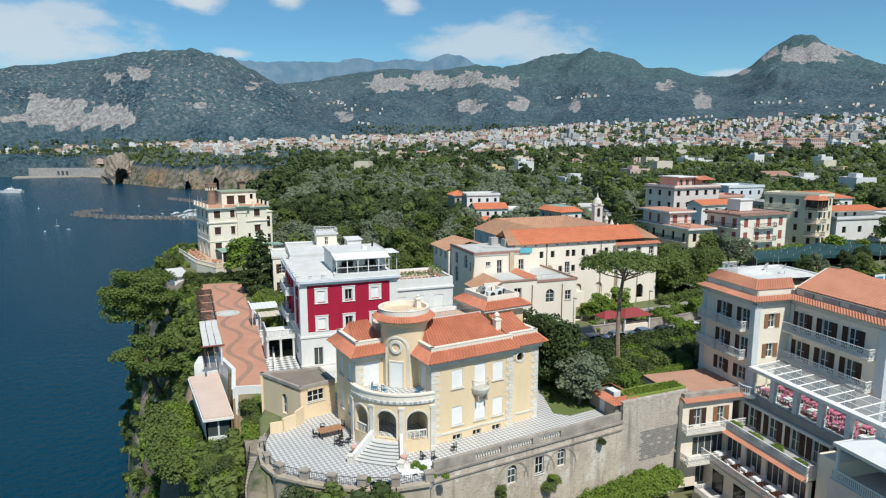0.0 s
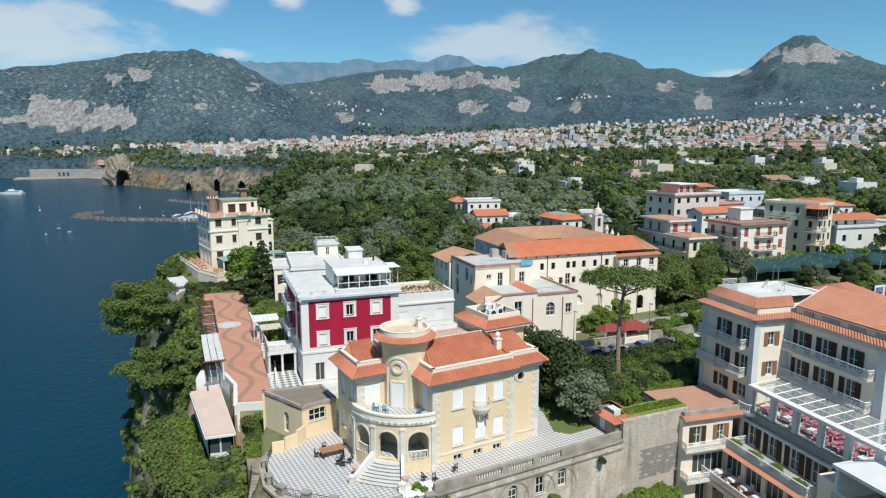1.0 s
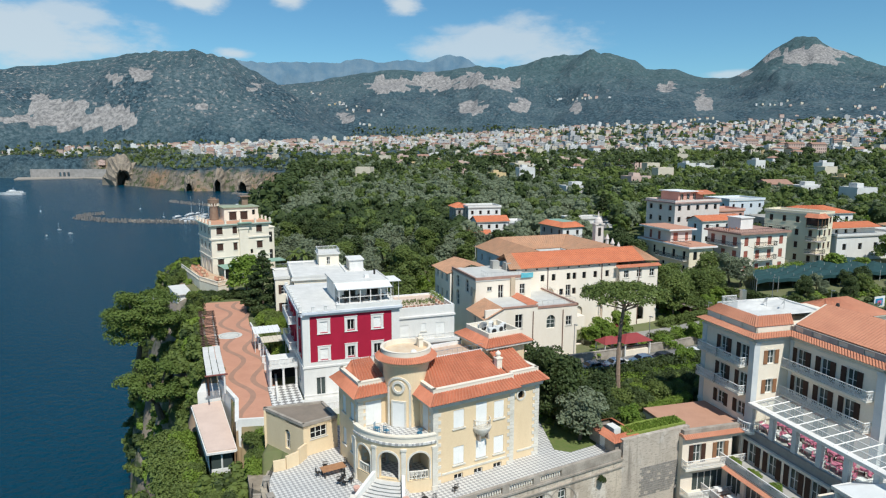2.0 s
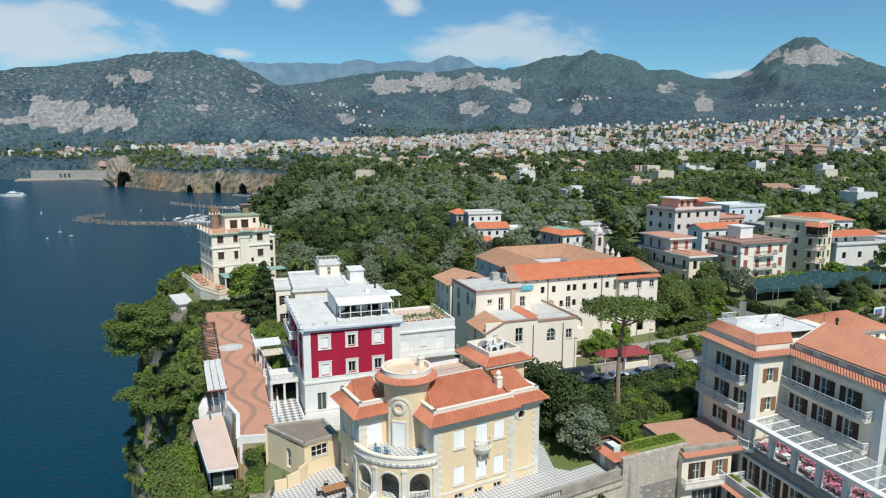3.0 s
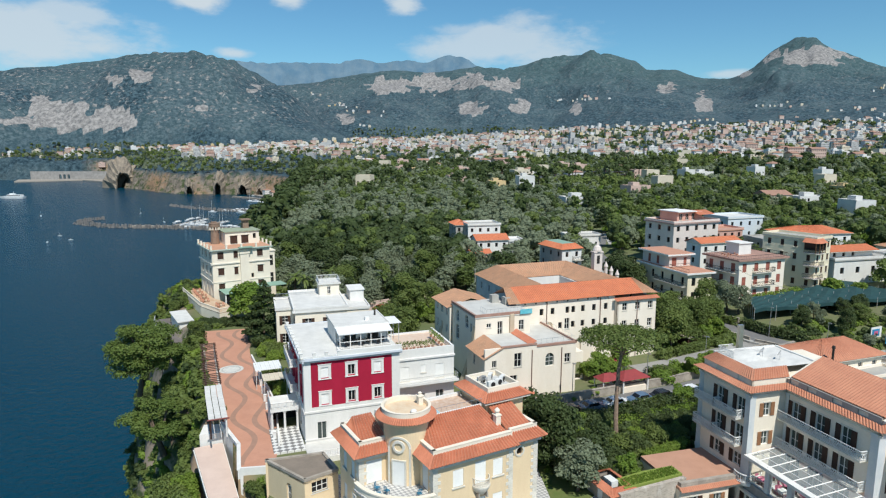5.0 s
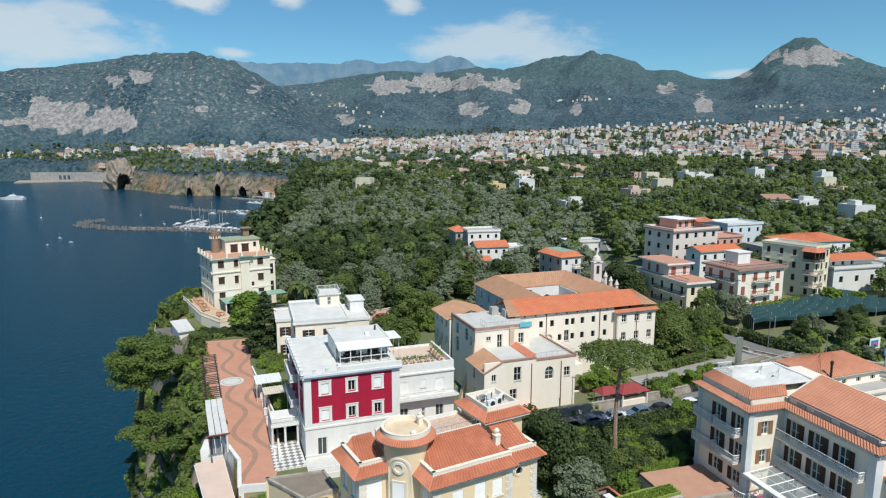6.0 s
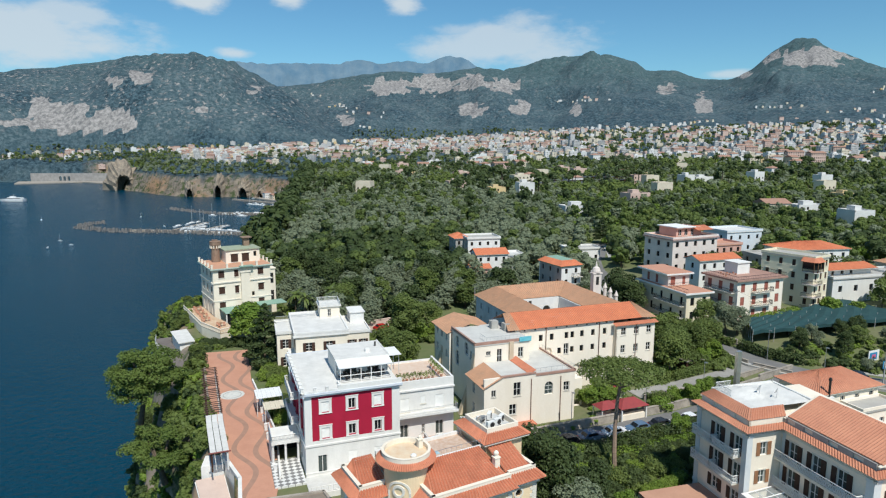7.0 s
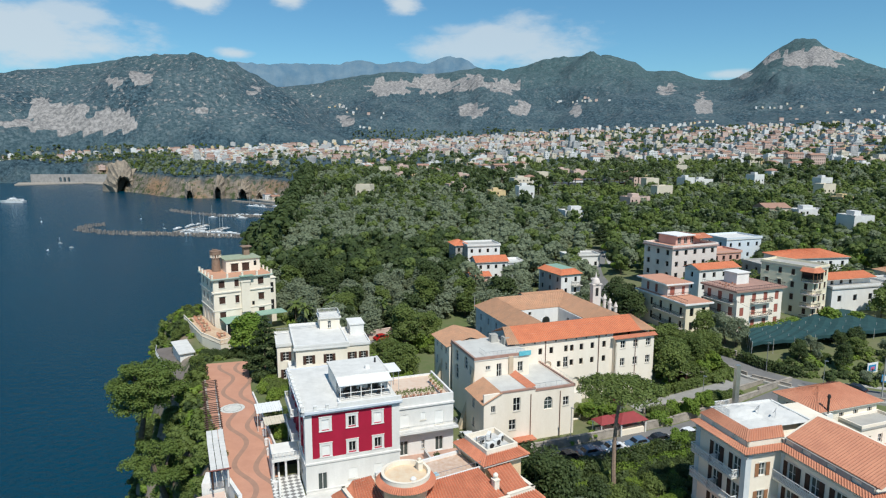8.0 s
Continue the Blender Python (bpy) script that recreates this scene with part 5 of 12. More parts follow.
for p, q in zip(EDGE, EDGE[1:]):
    w.bar(p, q, 28.0, 46.7, 0.35, 0.4)
    w.bar(p, q, 46.7, 46.95, 0.6, 0.3)
part("retaining_wall", w, surface_once("stained_plaster", (0.50, 0.43, 0.33), (0.30, 0.25, 0.19), 2.2, 0.9), terrace)
OLD_WALL = stained_wall("old_stained_plaster", (0.60, 0.51, 0.405), (0.29, 0.235, 0.18), (0.68, 0.61, 0.52))
GREY_WALL = stained_wall("grey_brown_masonry", (0.54, 0.465, 0.385), (0.27, 0.23, 0.19), (0.62, 0.56, 0.49))
P0, P1, P2 = (-0.9, 51.6), (18.9, 62.45), (27.2, 66.1)
facade(terrace, P0, P1, 28.0, 46.9, [("arched", 8.7, 43.6, 1.0, 1.9, True), ("plain", 11.9, 43.8, 1.0, 1.8), ("arched", 14.6, 43.9, 1.0, 1.9, True), (None, 2.2, 41.2, 1.3, 2.2, True)], OLD_WALL, 0.5)
facade(terrace, P1, P2, 28.0, 48.9, [(None, 7.9, 40.0, 1.2, 2.6, True)], GREY_WALL, 0.5)
s = Shape()
s.bar(P0, P1, 46.72, 46.92, 0.16)
s.bar(P0, P1, 45.95, 46.1, 0.14)
for u, r in ((8.7, 1.75), (11.9, 1.75), (14.6, 1.75)):          # blind relieving arches
    d = (Vector(P1) - Vector(P0)).normalized()
    n = Vector((d.y, -d.x))
    for i in range(12):
        a, b = math.pi * i / 12, math.pi * (i + 1) / 12
        q = []
        for rr, aa in ((r, a), (r + 0.14, a), (r + 0.14, b), (r, b)):
            c = Vector(P0) + d * (u + rr * math.cos(aa)) + n * 0.05
            q.append((c.x, c.y, 43.9 + rr * 1.05 * math.sin(aa)))
        s.face(*q)
part("string_course", s, CONCRETE, terrace)
s = Shape()
d = (Vector(P1) - Vector(P0)).normalized()
spans = [(0.3, 4.6, False), (4.6, 7.4, True), (7.4, 8.2, False), (8.2, 11.0, True), (11.0, 11.8, False), (11.8, 14.4, True), (14.4, 22.3, False)]
for u0, u1, open_ in spans:
    a, b = Vector(P0) + d * u0, Vector(P0) + d * u1
    if open_:
        s.bar(a, b, 46.9, 47.05, 0.05, 0.3)
        s.bar(a, b, 47.72, 47.9, 0.08, 0.33)
    else:
        s.bar(a, b, 46.9, 47.9, 0.05, 0.3)
part("parapet", s, CONCRETE, terrace, "weathered stone parapet")
for u0, u1, open_ in spans:
    if open_:
        k = int((u1 - u0) / 0.26)
        me = Shape().lathe(0, 0, [(0.05, 47.05), (0.1, 47.2), (0.05, 47.45), (0.09, 47.65), (0.06, 47.72)], 6).mesh("baluster", TRIM)
        for i in range(k):
            c = Vector(P0) + d * (u0 + (i + 0.5) * (u1 - u0) / k) + Vector((-d.y, d.x)) * 0.13
            part("baluster", me, None, terrace).matrix_basis = pose(c.x, c.y, 0)
for p in EDGE[1:]:
    pier = Shape().box(-0.36, -0.26, 46.9, 0.36, 0.26, 47.7).box(-0.43, -0.33, 47.7, 0.43, 0.33, 47.83)
    i = EDGE.index(p)
    q = EDGE[min(i + 1, len(EDGE) - 1)]
    a = math.degrees(math.atan2(q[1] - EDGE[i - 1][1], q[0] - EDGE[i - 1][0]))
    part("pier", pier, CONCRETE, terrace).matrix_basis = pose(p[0], p[1], 0, 0, 0, a)
for p, q in zip(EDGE, EDGE[1:]):
    rail(terrace, [p, q], 46.95, 0.75, 0.16, IRON, name="railing", post=0.014, top=0.025)


# lawn beside the villa, and the stair that winds down outside the terrace wall
part("lawn", Shape().prism([(12.0, 64.2), (13.6, 63.6), (16.6, 65.3), (17.6, 66.6), (14.0, 73.4), (11.4, 72.2)], 46.9, 46.995), surface_once("rough_lawn", (0.10, 0.15, 0.035), (0.16, 0.17, 0.06), 0.7, 0.95), terrace, "rough green lawn")
stair = thing("stair", "narrow stone stair with an iron rail winding down the terrace wall", "stairs")
line = [Vector(p) for p in ((-20.0, 62.6), (-18.6, 60.2), (-18.2, 57.0), (-17.2, 53.8), (-15.4, 51.0), (-12.2, 49.4))]
z, inner_rail = 44.3, []
part("landing", Shape().prism([(-21.0, 63.6), (-20.0, 61.0), (-17.2, 59.4), (-16.9, 61.5), (-18.5, 63.6)], 30.0, 44.3), TUFF, stair)
for a, b in zip(line[1:], line[2:]):
    d = (b - a).normalized()
    o = Vector((d.y, -d.x)) * 0.75
    n = int((b - a).length / 0.3)
    for i in range(n):
        p, q = a.lerp(b, i / n), a.lerp(b, (i + 1) / n)
        z -= 0.165
        part("step", Shape().prism([p + o, p - o, q - o, q + o][::-1] if o.x * d.y - o.y * d.x < 0 else [p + o, q + o, q - o, p - o], z - 6, z), CONCRETE, stair)
    inner_rail.append((a + o if o.x < 0 else a - o, z + 0.165 * n))
    inner_rail.append((b + o if o.x < 0 else b - o, z))
rl = Shape()
for (p, za), (q, zb) in zip(inner_rail, inner_rail[1:]):
    if (p - q).length < 0.05:
        continue
    for h in (0.5, 1.0):
        rl.tube((p.x, p.y, za + h), (q.x, q.y, zb + h), 0.03, sides=5)
    for i in range(5):
        t = i / 5
        rl.tube((*(p.lerp(q, t)), za + (zb - za) * t), (*(p.lerp(q, t)), za + (zb - za) * t + 1.0), 0.02, sides=4)
part("railing", rl, IRON, stair)

# patch of bare block masonry in the tall wall
wd = (Vector(P2) - Vector(P1)).normalized()
wa = math.degrees(math.atan2(wd.y, wd.x))
block = Shape().box(0.02, -0.03, 0.02, 0.46, 0.02, 0.24).mesh("block", surface_once("grey_blocks", (0.33, 0.30, 0.265), (0.22, 0.20, 0.18), 0.4, 0.95))
rw = random.Random(21)
for i in range(13):
    for j in range(11):
        u = 2.4 + 0.48 * j + 0.24 * (i % 2)
        if rw.random() < 0.06 or u > 7.6:
            continue
        q = Vector(P1) + wd * u
        part("block", block, None, terrace).matrix_basis = pose(q.x, q.y, 41.9 + 0.26 * i, rw.uniform(-1, 1), 0, wa)

# ---- the crimson and white villa, and the white house behind it ----
def crimson_villa():
    v = thing("villa", "crimson and white villa with a white rooftop conservatory", "villa", -18.0, 78.6, 0, 20)
    g, W, D = 46.4, 12.9, 16.5
    cols = (2.73, 6.28, 9.82)
    facade(v, (0, 0), (W, 0), g, 51.5, [("door", 2.2, 47.0, 1.2, 2.4), ("closed", 6.3, 47.9, 1.2, 1.5), ("closed", 9.8, 47.9, 1.2, 1.5)], WHITE)
    facade(v, (0, 0), (0.95, 0), 51.5, 58.0, [], WHITE)
    facade(v, (11.8, 0), (W, 0), 51.5, 58.0, [], WHITE)
    facade(v, (0.95, 0), (11.8, 0), 57.6, 58.0, [], WHITE)
    kinds = (("blind", "open", "blind"), ("blind", "open", "open"))
    facade(v, (0.95, 0.03), (11.8, 0.03), 51.5, 57.6, [(kinds[0][i], c - 0.95, 55.4, 1.0, 1.45) for i, c in enumerate(cols)] + [(kinds[1][i], c - 0.95, 51.78, 1.0, 1.45) for i, c in enumerate(cols)], CRIMSON, 0.3, "crimson painted plaster")
    s = Shape()
    s.bar((-0.1, 0), (W + 0.1, 0), 50.75, 51.0, 0.12)
    s.bar((-0.1, 0), (W + 0.1, 0), 47.0, 47.15, 0.08)
    s.bar((0, D), (0, -0.1), 50.75, 51.0, 0.12)
    part("string_course", s, WHITE, v)
    # left side: white with crimson panels, small balconies
    facade(v, (0, D), (0, 0.35), g, 51.5, grid("plain", (3.5, 8.0, 12.5), (48.0,), 1.1, 1.8), WHITE)
    for a, b in ((0.35, 1.2), (4.6, 6.0), (15.4, D)):
        facade(v, (0, b), (0, a), 51.5, 58.0, [], WHITE)
    facade(v, (0.03, 4.6), (0.03, 1.2), 51.5, 58.0, grid("plain", (1.7,), (52.0, 55.6), 1.1, 2.0), CRIMSON)
    facade(v, (0.03, 15.4), (0.03, 6.0), 51.5, 58.0, grid("plain", (1.8, 4.7, 7.6), (52.0, 55.6), 1.1, 2.0), CRIMSON)
    for z in (51.6, 55.2):
        b = part("balcony", Shape().box(-1.1, 6.4, z - 0.15, 0, 13.6, z), WHITE, v)
        rail(b, [(0, 6.45), (-1.05, 6.45), (-1.05, 13.55), (0, 13.55)], z, 0.95, 0.13, WHITE, name="railing", post=0.025)
    facade(v, (W, 0.35), (W, D - 0.35), g, 58.0, [], WHITE)
    facade(v, (W, D), (0, D), g, 58.0, grid("plain", (3, 6.5, 10), (48, 52, 55.6), 1.1, 1.7), WHITE)
    c = Shape()
    for p, q in (((-0.5, 0), (W + 0.3, 0)), ((0, D), (0, -0.5)), ((W, D), (-0.5, D))):
        c.bar(p, q, 57.75, 58.0, 0.22)
        c.bar(p, q, 58.0, 58.3, 0.5)
    part("cornice", c, surface_once("pale_grey_cornice", (0.66, 0.69, 0.73), (0.56, 0.58, 0.61), 2.0), v)
    part("roof", Shape().box(-0.3, -0.3, 58.0, W, D, 58.34), WHITE_ROOF, v, "pale grey flat roof")
    me = Shape().box(-0.19, -0.19, 58.3, 0.19, 0.19, 58.95).box(-0.23, -0.23, 58.95, 0.23, 0.23, 59.02).mesh("post", WHITE)
    for i in range(11):
        part("post", me, None, v).matrix_basis = pose(-0.2, 0.1 + i * 1.55, 0)
    for i in range(1, 4):
        part("post", me, None, v).matrix_basis = pose(-0.2 + i * 1.6, -0.2, 0)
    part("roof_curb", Shape().box(-0.35, 0, 58.34, -0.1, D, 58.6).box(0, -0.35, 58.34, 4.7, -0.1, 58.55), WHITE, v)
    part("parapet", Shape().box(4.7, -0.4, 58.3, W + 0.2, -0.12, 58.95).box(4.7, -0.12, 58.3, 4.95, 2.0, 58.8), WHITE, v)
    # penthouse with a glazed front room
    pent = part("penthouse", wall_shape((5.1, 4.4), (12.4, 4.4), 58.34, 60.75, [(2.0, 58.5, 1.6, 2.0), (5.2, 58.5, 1.6, 2.0)], 0.2), WHITE, v, "white rooftop room")
    for p, q in (((12.4, 4.4), (12.4, 11.0)), ((12.4, 11.0), (5.1, 11.0)), ((5.1, 11.0), (5.1, 4.4))):
        part("side_wall", wall_shape(p, q, 58.34, 60.75, [], 0.2), WHITE, pent)
    part("pent_roof", Shape().box(4.9, 4.3, 60.75, 12.6, 11.2, 60.92).box(4.9, 4.3, 60.92, 5.1, 11.2, 61.0).box(12.4, 4.3, 60.92, 12.6, 11.2, 61.0), WHITE_ROOF, pent)
    part("vent", Shape().box(9.6, 6.0, 60.9, 10.2, 6.6, 61.4), WHITE, pent)
    part("vent", Shape().tube((11.6, 8.5, 60.9), (11.6, 8.5, 61.6), 0.14), IRON, pent)
    fr = Shape()
    for i in range(6):
        x = 5.2 + 7.1 * i / 5
        fr.box(x - 0.05, 1.95, 58.34, x + 0.05, 2.05, 60.3)
        fr.tube((x, 2.0, 60.3), (x, 4.4, 60.66), 0.05, sides=4)
    for z in (58.5, 59.3, 60.3):
        fr.box(5.2, 1.96, z - 0.04, 12.3, 2.04, z + 0.04)
    for x in (5.2, 12.3):
        for z in (59.3, 60.3):
            fr.box(x - 0.04, 2.0, z - 0.04, x + 0.04, 4.4, z + 0.04)
    part("glazing_frame", fr, WHITE, pent)
    gl = part("glass_roof", Shape().prism([(5.0, 1.8), (12.5, 1.8), (12.5, 4.4), (5.0, 4.4)], 60.36, 60.42).prism([(5.0, 2.3), (12.5, 2.3), (12.5, 4.5), (5.0, 4.5)], 60.42, 60.8, [(5.0, 4.3), (12.5, 4.3), (12.5, 4.5), (5.0, 4.5)]), CANVAS, pent, "white sheet roof over the glazed terrace room")
    ta = Shape()
    for x in (6.2, 8.4, 10.6):
        ta.box(x - 0.5, 2.6, 59.0, x + 0.5, 3.6, 59.06).tube((x, 3.1, 58.34), (x, 3.1, 59.0), 0.05)
        for a in (0, 90, 180, 270):
            cx, cy = x + 0.8 * math.cos(radians(a)), 3.1 + 0.75 * math.sin(radians(a))
            ta.box(cx - 0.22, cy - 0.22, 58.7, cx + 0.22, cy + 0.22, 58.76).box(cx - 0.22, cy + 0.17, 58.76, cx + 0.22, cy + 0.22, 59.2)
    part("terrace_furniture", ta, IRON, pent)
    # awning frame at the end of the penthouse
    aw = Shape()
    for x, y in ((12.6, 5.0), (14.4, 5.6), (12.6, 8.2), (14.4, 8.6)):
        aw.tube((x, y, 57.0), (x, y, 60.4), 0.05)
    part("awning_post", aw, WHITE, v)
    part("awning", Shape().box(12.5, 4.9, 60.4, 14.6, 8.7, 60.46), CANVAS, v)
    # lower white block with planted roof terrace
    f = 3.4
    x0, x1 = W, 22.1
    up = grid("closed", (1.7, 7.0), (52.15,), 1.3, 2.1) + [("closed", 4.5, 53.2, 0.7, 1.1)]
    lo = grid("door", (1.6, 7.0), (48.1,), 1.2, 2.15) + [("plain", 4.5, 48.7, 0.5, 1.3)]
    facade(v, (x0, f), (x1, f), 45.5, 56.3, up + lo, WHITE)
    facade(v, (x1, f + 0.35), (x1, 13.0), 45.5, 56.3, grid("plain", (2.0, 5.0), (48.5, 52.6), 1.0, 1.6), WHITE)
    facade(v, (x1, 13.4), (x0, 13.4), 45.5, 56.3, [], WHITE)
    part("terrace_floor", Shape().box(x0, f + 0.3, 55.7, x1 - 0.3, 13.1, 56.05), surface_once("peach_terrace_tiles", (0.62, 0.44, 0.32), (0.66, 0.54, 0.44), 0.9, 0.8), v)
    part("parapet", Shape().box(x0, f, 56.3, x1, f + 0.3, 56.75).box(x1 - 0.3, f + 0.3, 56.3, x1, 13.2, 56.75).box(x0 - 0.02, f - 0.2, 55.25, x1 + 0.1, f, 55.5), WHITE, v)
    b = part("balcony", Shape().box(x0 + 0.1, f - 1.2, 51.85, x1 + 0.3, f, 52.05).box(x0 + 0.1, f - 1.25, 51.75, x1 + 0.35, f - 1.15, 52.1), WHITE, v)
    for i in range(7):
        part("bracket", Shape().box(x0 + 0.6 + i * 1.42, f - 0.9, 51.5, x0 + 0.8 + i * 1.42, f, 51.86), WHITE, b)
    rail(b, [(x0 + 0.15, f - 1.15), (x1 + 0.25, f - 1.15), (x1 + 0.25, f)], 52.05, 0.85, 0.16, STEEL, name="railing", post=0.015, top=0.03)
    # yard before it: raised terrace with ramp wall
    part("yard_terrace", Shape().box(x0 + 0.4, f - 4.2, 45.5, x1 + 0.5, f, 48.0), surface_once("salmon_paving", (0.52, 0.33, 0.25), None, 1.2, 0.85), v)
    part("yard_wall", Shape().box(x0 + 0.4, f - 4.5, 45.5, x0 + 4.2, f - 4.2, 48.9).box(x0 + 4.2, f - 4.5, 45.5, x1 + 0.8, f - 4.2, 48.6).box(x1 + 0.5, f - 4.5, 45.5, x1 + 0.8, f - 0.1, 49.4).box(x0 + 4.2, f - 4.2, 47.9, x0 + 4.45, f - 1.2, 49.2), surface_once("grey_white_wall", (0.60, 0.58, 0.55), (0.46, 0.44, 0.41), 1.5, 0.9), v)
    # paved forecourt with a low white wall and rail
    part("forecourt", Shape().box(-0.2, -5.2, 45.8, W + 0.4, 0.0, 46.62), surface_once("pale_paving", (0.62, 0.60, 0.56), (0.52, 0.50, 0.46), 1.2, 0.85), v, "pale paved forecourt")
    part("forecourt_wall", Shape().box(-0.2, -5.5, 45.8, W + 0.4, -5.2, 47.2), WHITE, v)
    rail(v, [(-0.1, -5.35), (W + 0.3, -5.35)], 47.2, 0.8, 0.3, WHITE, name="railing", post=0.025, top=0.05)
    # entrance side: chequered path, porch with balustrade, upper terrace
    part("path", Shape().box(-4.2, -1.5, 45.9, -0.2, 6.0, 46.75), checker_mat("large_chequered_paving", (0.74, 0.72, 0.68), (0.22, 0.21, 0.20), 0.62, -65), v)
    p = part("porch", Shape().box(-4.0, 4.6, 49.6, -0.1, 9.6, 50.0), WHITE, v, "white columned entrance porch")
    for x in (-3.8, -2.1, -0.4):
        part("column", Shape().lathe(x, 4.9, [(0.24, 46.7), (0.24, 46.95), (0.17, 47.0), (0.15, 49.3), (0.24, 49.4), (0.24, 49.6)], 10), WHITE, p)
    part("porch_wall", wall_shape((-4.0, 9.6), (-4.0, 5.2), 46.5, 49.6, [(2.2, 46.9, 1.2, 2.2)], 0.25), WHITE, p)
    rail(p, [(-0.1, 4.7), (-3.9, 4.7), (-3.9, 9.6)], 50.0, 0.85, 0.17, WHITE, name="balustrade", post=0.05, top=0.08)
    # near-black panel painted in for the shade inside the porch
    part("porch_inner", Shape().box(-3.9, 9.3, 46.6, -0.1, 9.6, 49.6), BLACK, p)
    return v


crimson_villa()


def striped_awning(x, y, angle, w, d, z, mat):
    a = thing("awning", "cream canvas awning on slim white posts over a garden seat", "awning", x, y, 0, angle)
    s = Shape()
    n = int(w / 0.35)
    for i in range(n):
        s.box(i * w / n, 0, z, (i + 1) * w / n - 0.02, d, z + 0.05 + 0.03 * (i % 2))
    part("canvas", s, mat, a)
    for px, py in ((0.1, 0.1), (w - 0.1, 0.1), (0.1, d - 0.1), (w - 0.1, d - 0.1)):
        part("post", Shape().tube((px, py, 46.5), (px, py, z), 0.05), WHITE, a)
    return a


striped_awning(-27.6, 93.6, 22, 3.6, 3.2, 49.5, surface_once("beige_canvas", (0.68, 0.60, 0.46), (0.60, 0.52, 0.40), 0.6, 0.8))
striped_awning(-30.0, 97.5, 22, 4.2, 4.2, 49.7, CANVAS)


def white_house():
    v = thing("house", "white and cream flat-roofed house with dark brown shutters", "house", -27.4, 114.4, 0, 17)
    g = 46.5
    four_walls(v, 0, 0, 9.6, 15, g, 55.2, [CREAM, CREAM, CREAM, CREAM],
               front=grid("half", (2.4, 6.2), (51.9,), 1.3, 1.7) + grid("half", (2.4, 6.2), (48.2,), 1.3, 1.8), left=grid("half", (3.0, 7.5, 12.0), (52.0, 48.2), 1.2, 1.9))
    flat_roof(v, -0.35, -0.35, 9.9, 15.3, 55.5, WHITE_ROOF, 0.25, 0.3)
    c = Shape()
    for p, q in (((-0.5, 0), (10.0, 0)), ((0, 15.3), (0, -0.5))):
        c.bar(p, q, 54.8, 55.2, 0.35)
        c.bar(p, q, 51.2, 51.4, 0.1)
    part("cornice", c, WHITE, v)
    part("balcony", Shape().box(-1.3, -1.0, 50.9, 9.6, 0, 51.1).box(-1.3, 0, 50.9, 0, 15, 51.1), WHITE, v)
    rail(v, [(0.8, -0.9), (7.5, -0.9)], 51.1, 0.8, 0.14, WHITE, name="railing", post=0.02)
    # lower right part
    four_walls(v, 9.6, 2.0, 14.2, 13, g, 54.3, CREAM, front=grid("half", (1.2, 3.4), (51.4,), 1.05, 1.5) + grid("plain", (2.3,), (47.6,), 1.2, 1.8))
    flat_roof(v, 9.6, 1.8, 14.4, 13.2, 54.5, WHITE_ROOF, 0.3, 0.2)
    part("roof_hut", Shape().box(11.4, 8.0, 54.5, 14.2, 12.5, 56.6).box(11.2, 7.8, 56.6, 14.4, 12.7, 56.8), WHITE, v)
    # roof room with stair rail
    four_walls(v, 5.6, 10.2, 9.6, 14.4, 55.5, 57.7, CREAM, front=[("plain", 1.9, 55.7, 0.7, 1.5)])
    part("room_roof", Shape().box(5.3, 9.9, 57.7, 9.9, 14.7, 57.95), WHITE_ROOF, v)
    rail(v, [(5.5, 10.1), (9.7, 10.1), (9.7, 14.5), (5.5, 14.5), (5.5, 10.1)], 57.95, 0.8, 0.25, WHITE, name="railing", post=0.03, top=0.05)
    rail(v, [(-3.0, 12.0), (5.2, 12.0)], 55.0, 0.9, 0.22, STEEL, name="railing", post=0.02, top=0.04)
    # side wing towards the sea
    four_walls(v, -3.2, 5.0, 0, 13.5, g, 54.2, CREAM, front=grid("half", (1.6,), (51.3, 47.8), 1.2, 1.8))
    flat_roof(v, -3.4, 4.8, 0, 13.7, 54.5, WHITE_ROOF, 0.35, 0.25)
    part("forecourt_roof", Shape().box(-1.5, -6.5, 46.4, 8.5, -1.2, 49.4), WHITE_ROOF, v, "white flat roof of a ground-floor extension")
    part("extension_curb", Shape().box(-1.6, -6.6, 49.4, 8.6, -6.35, 49.75).box(-1.6, -6.35, 49.4, -1.35, -1.2, 49.75), WHITE, v)


white_house()


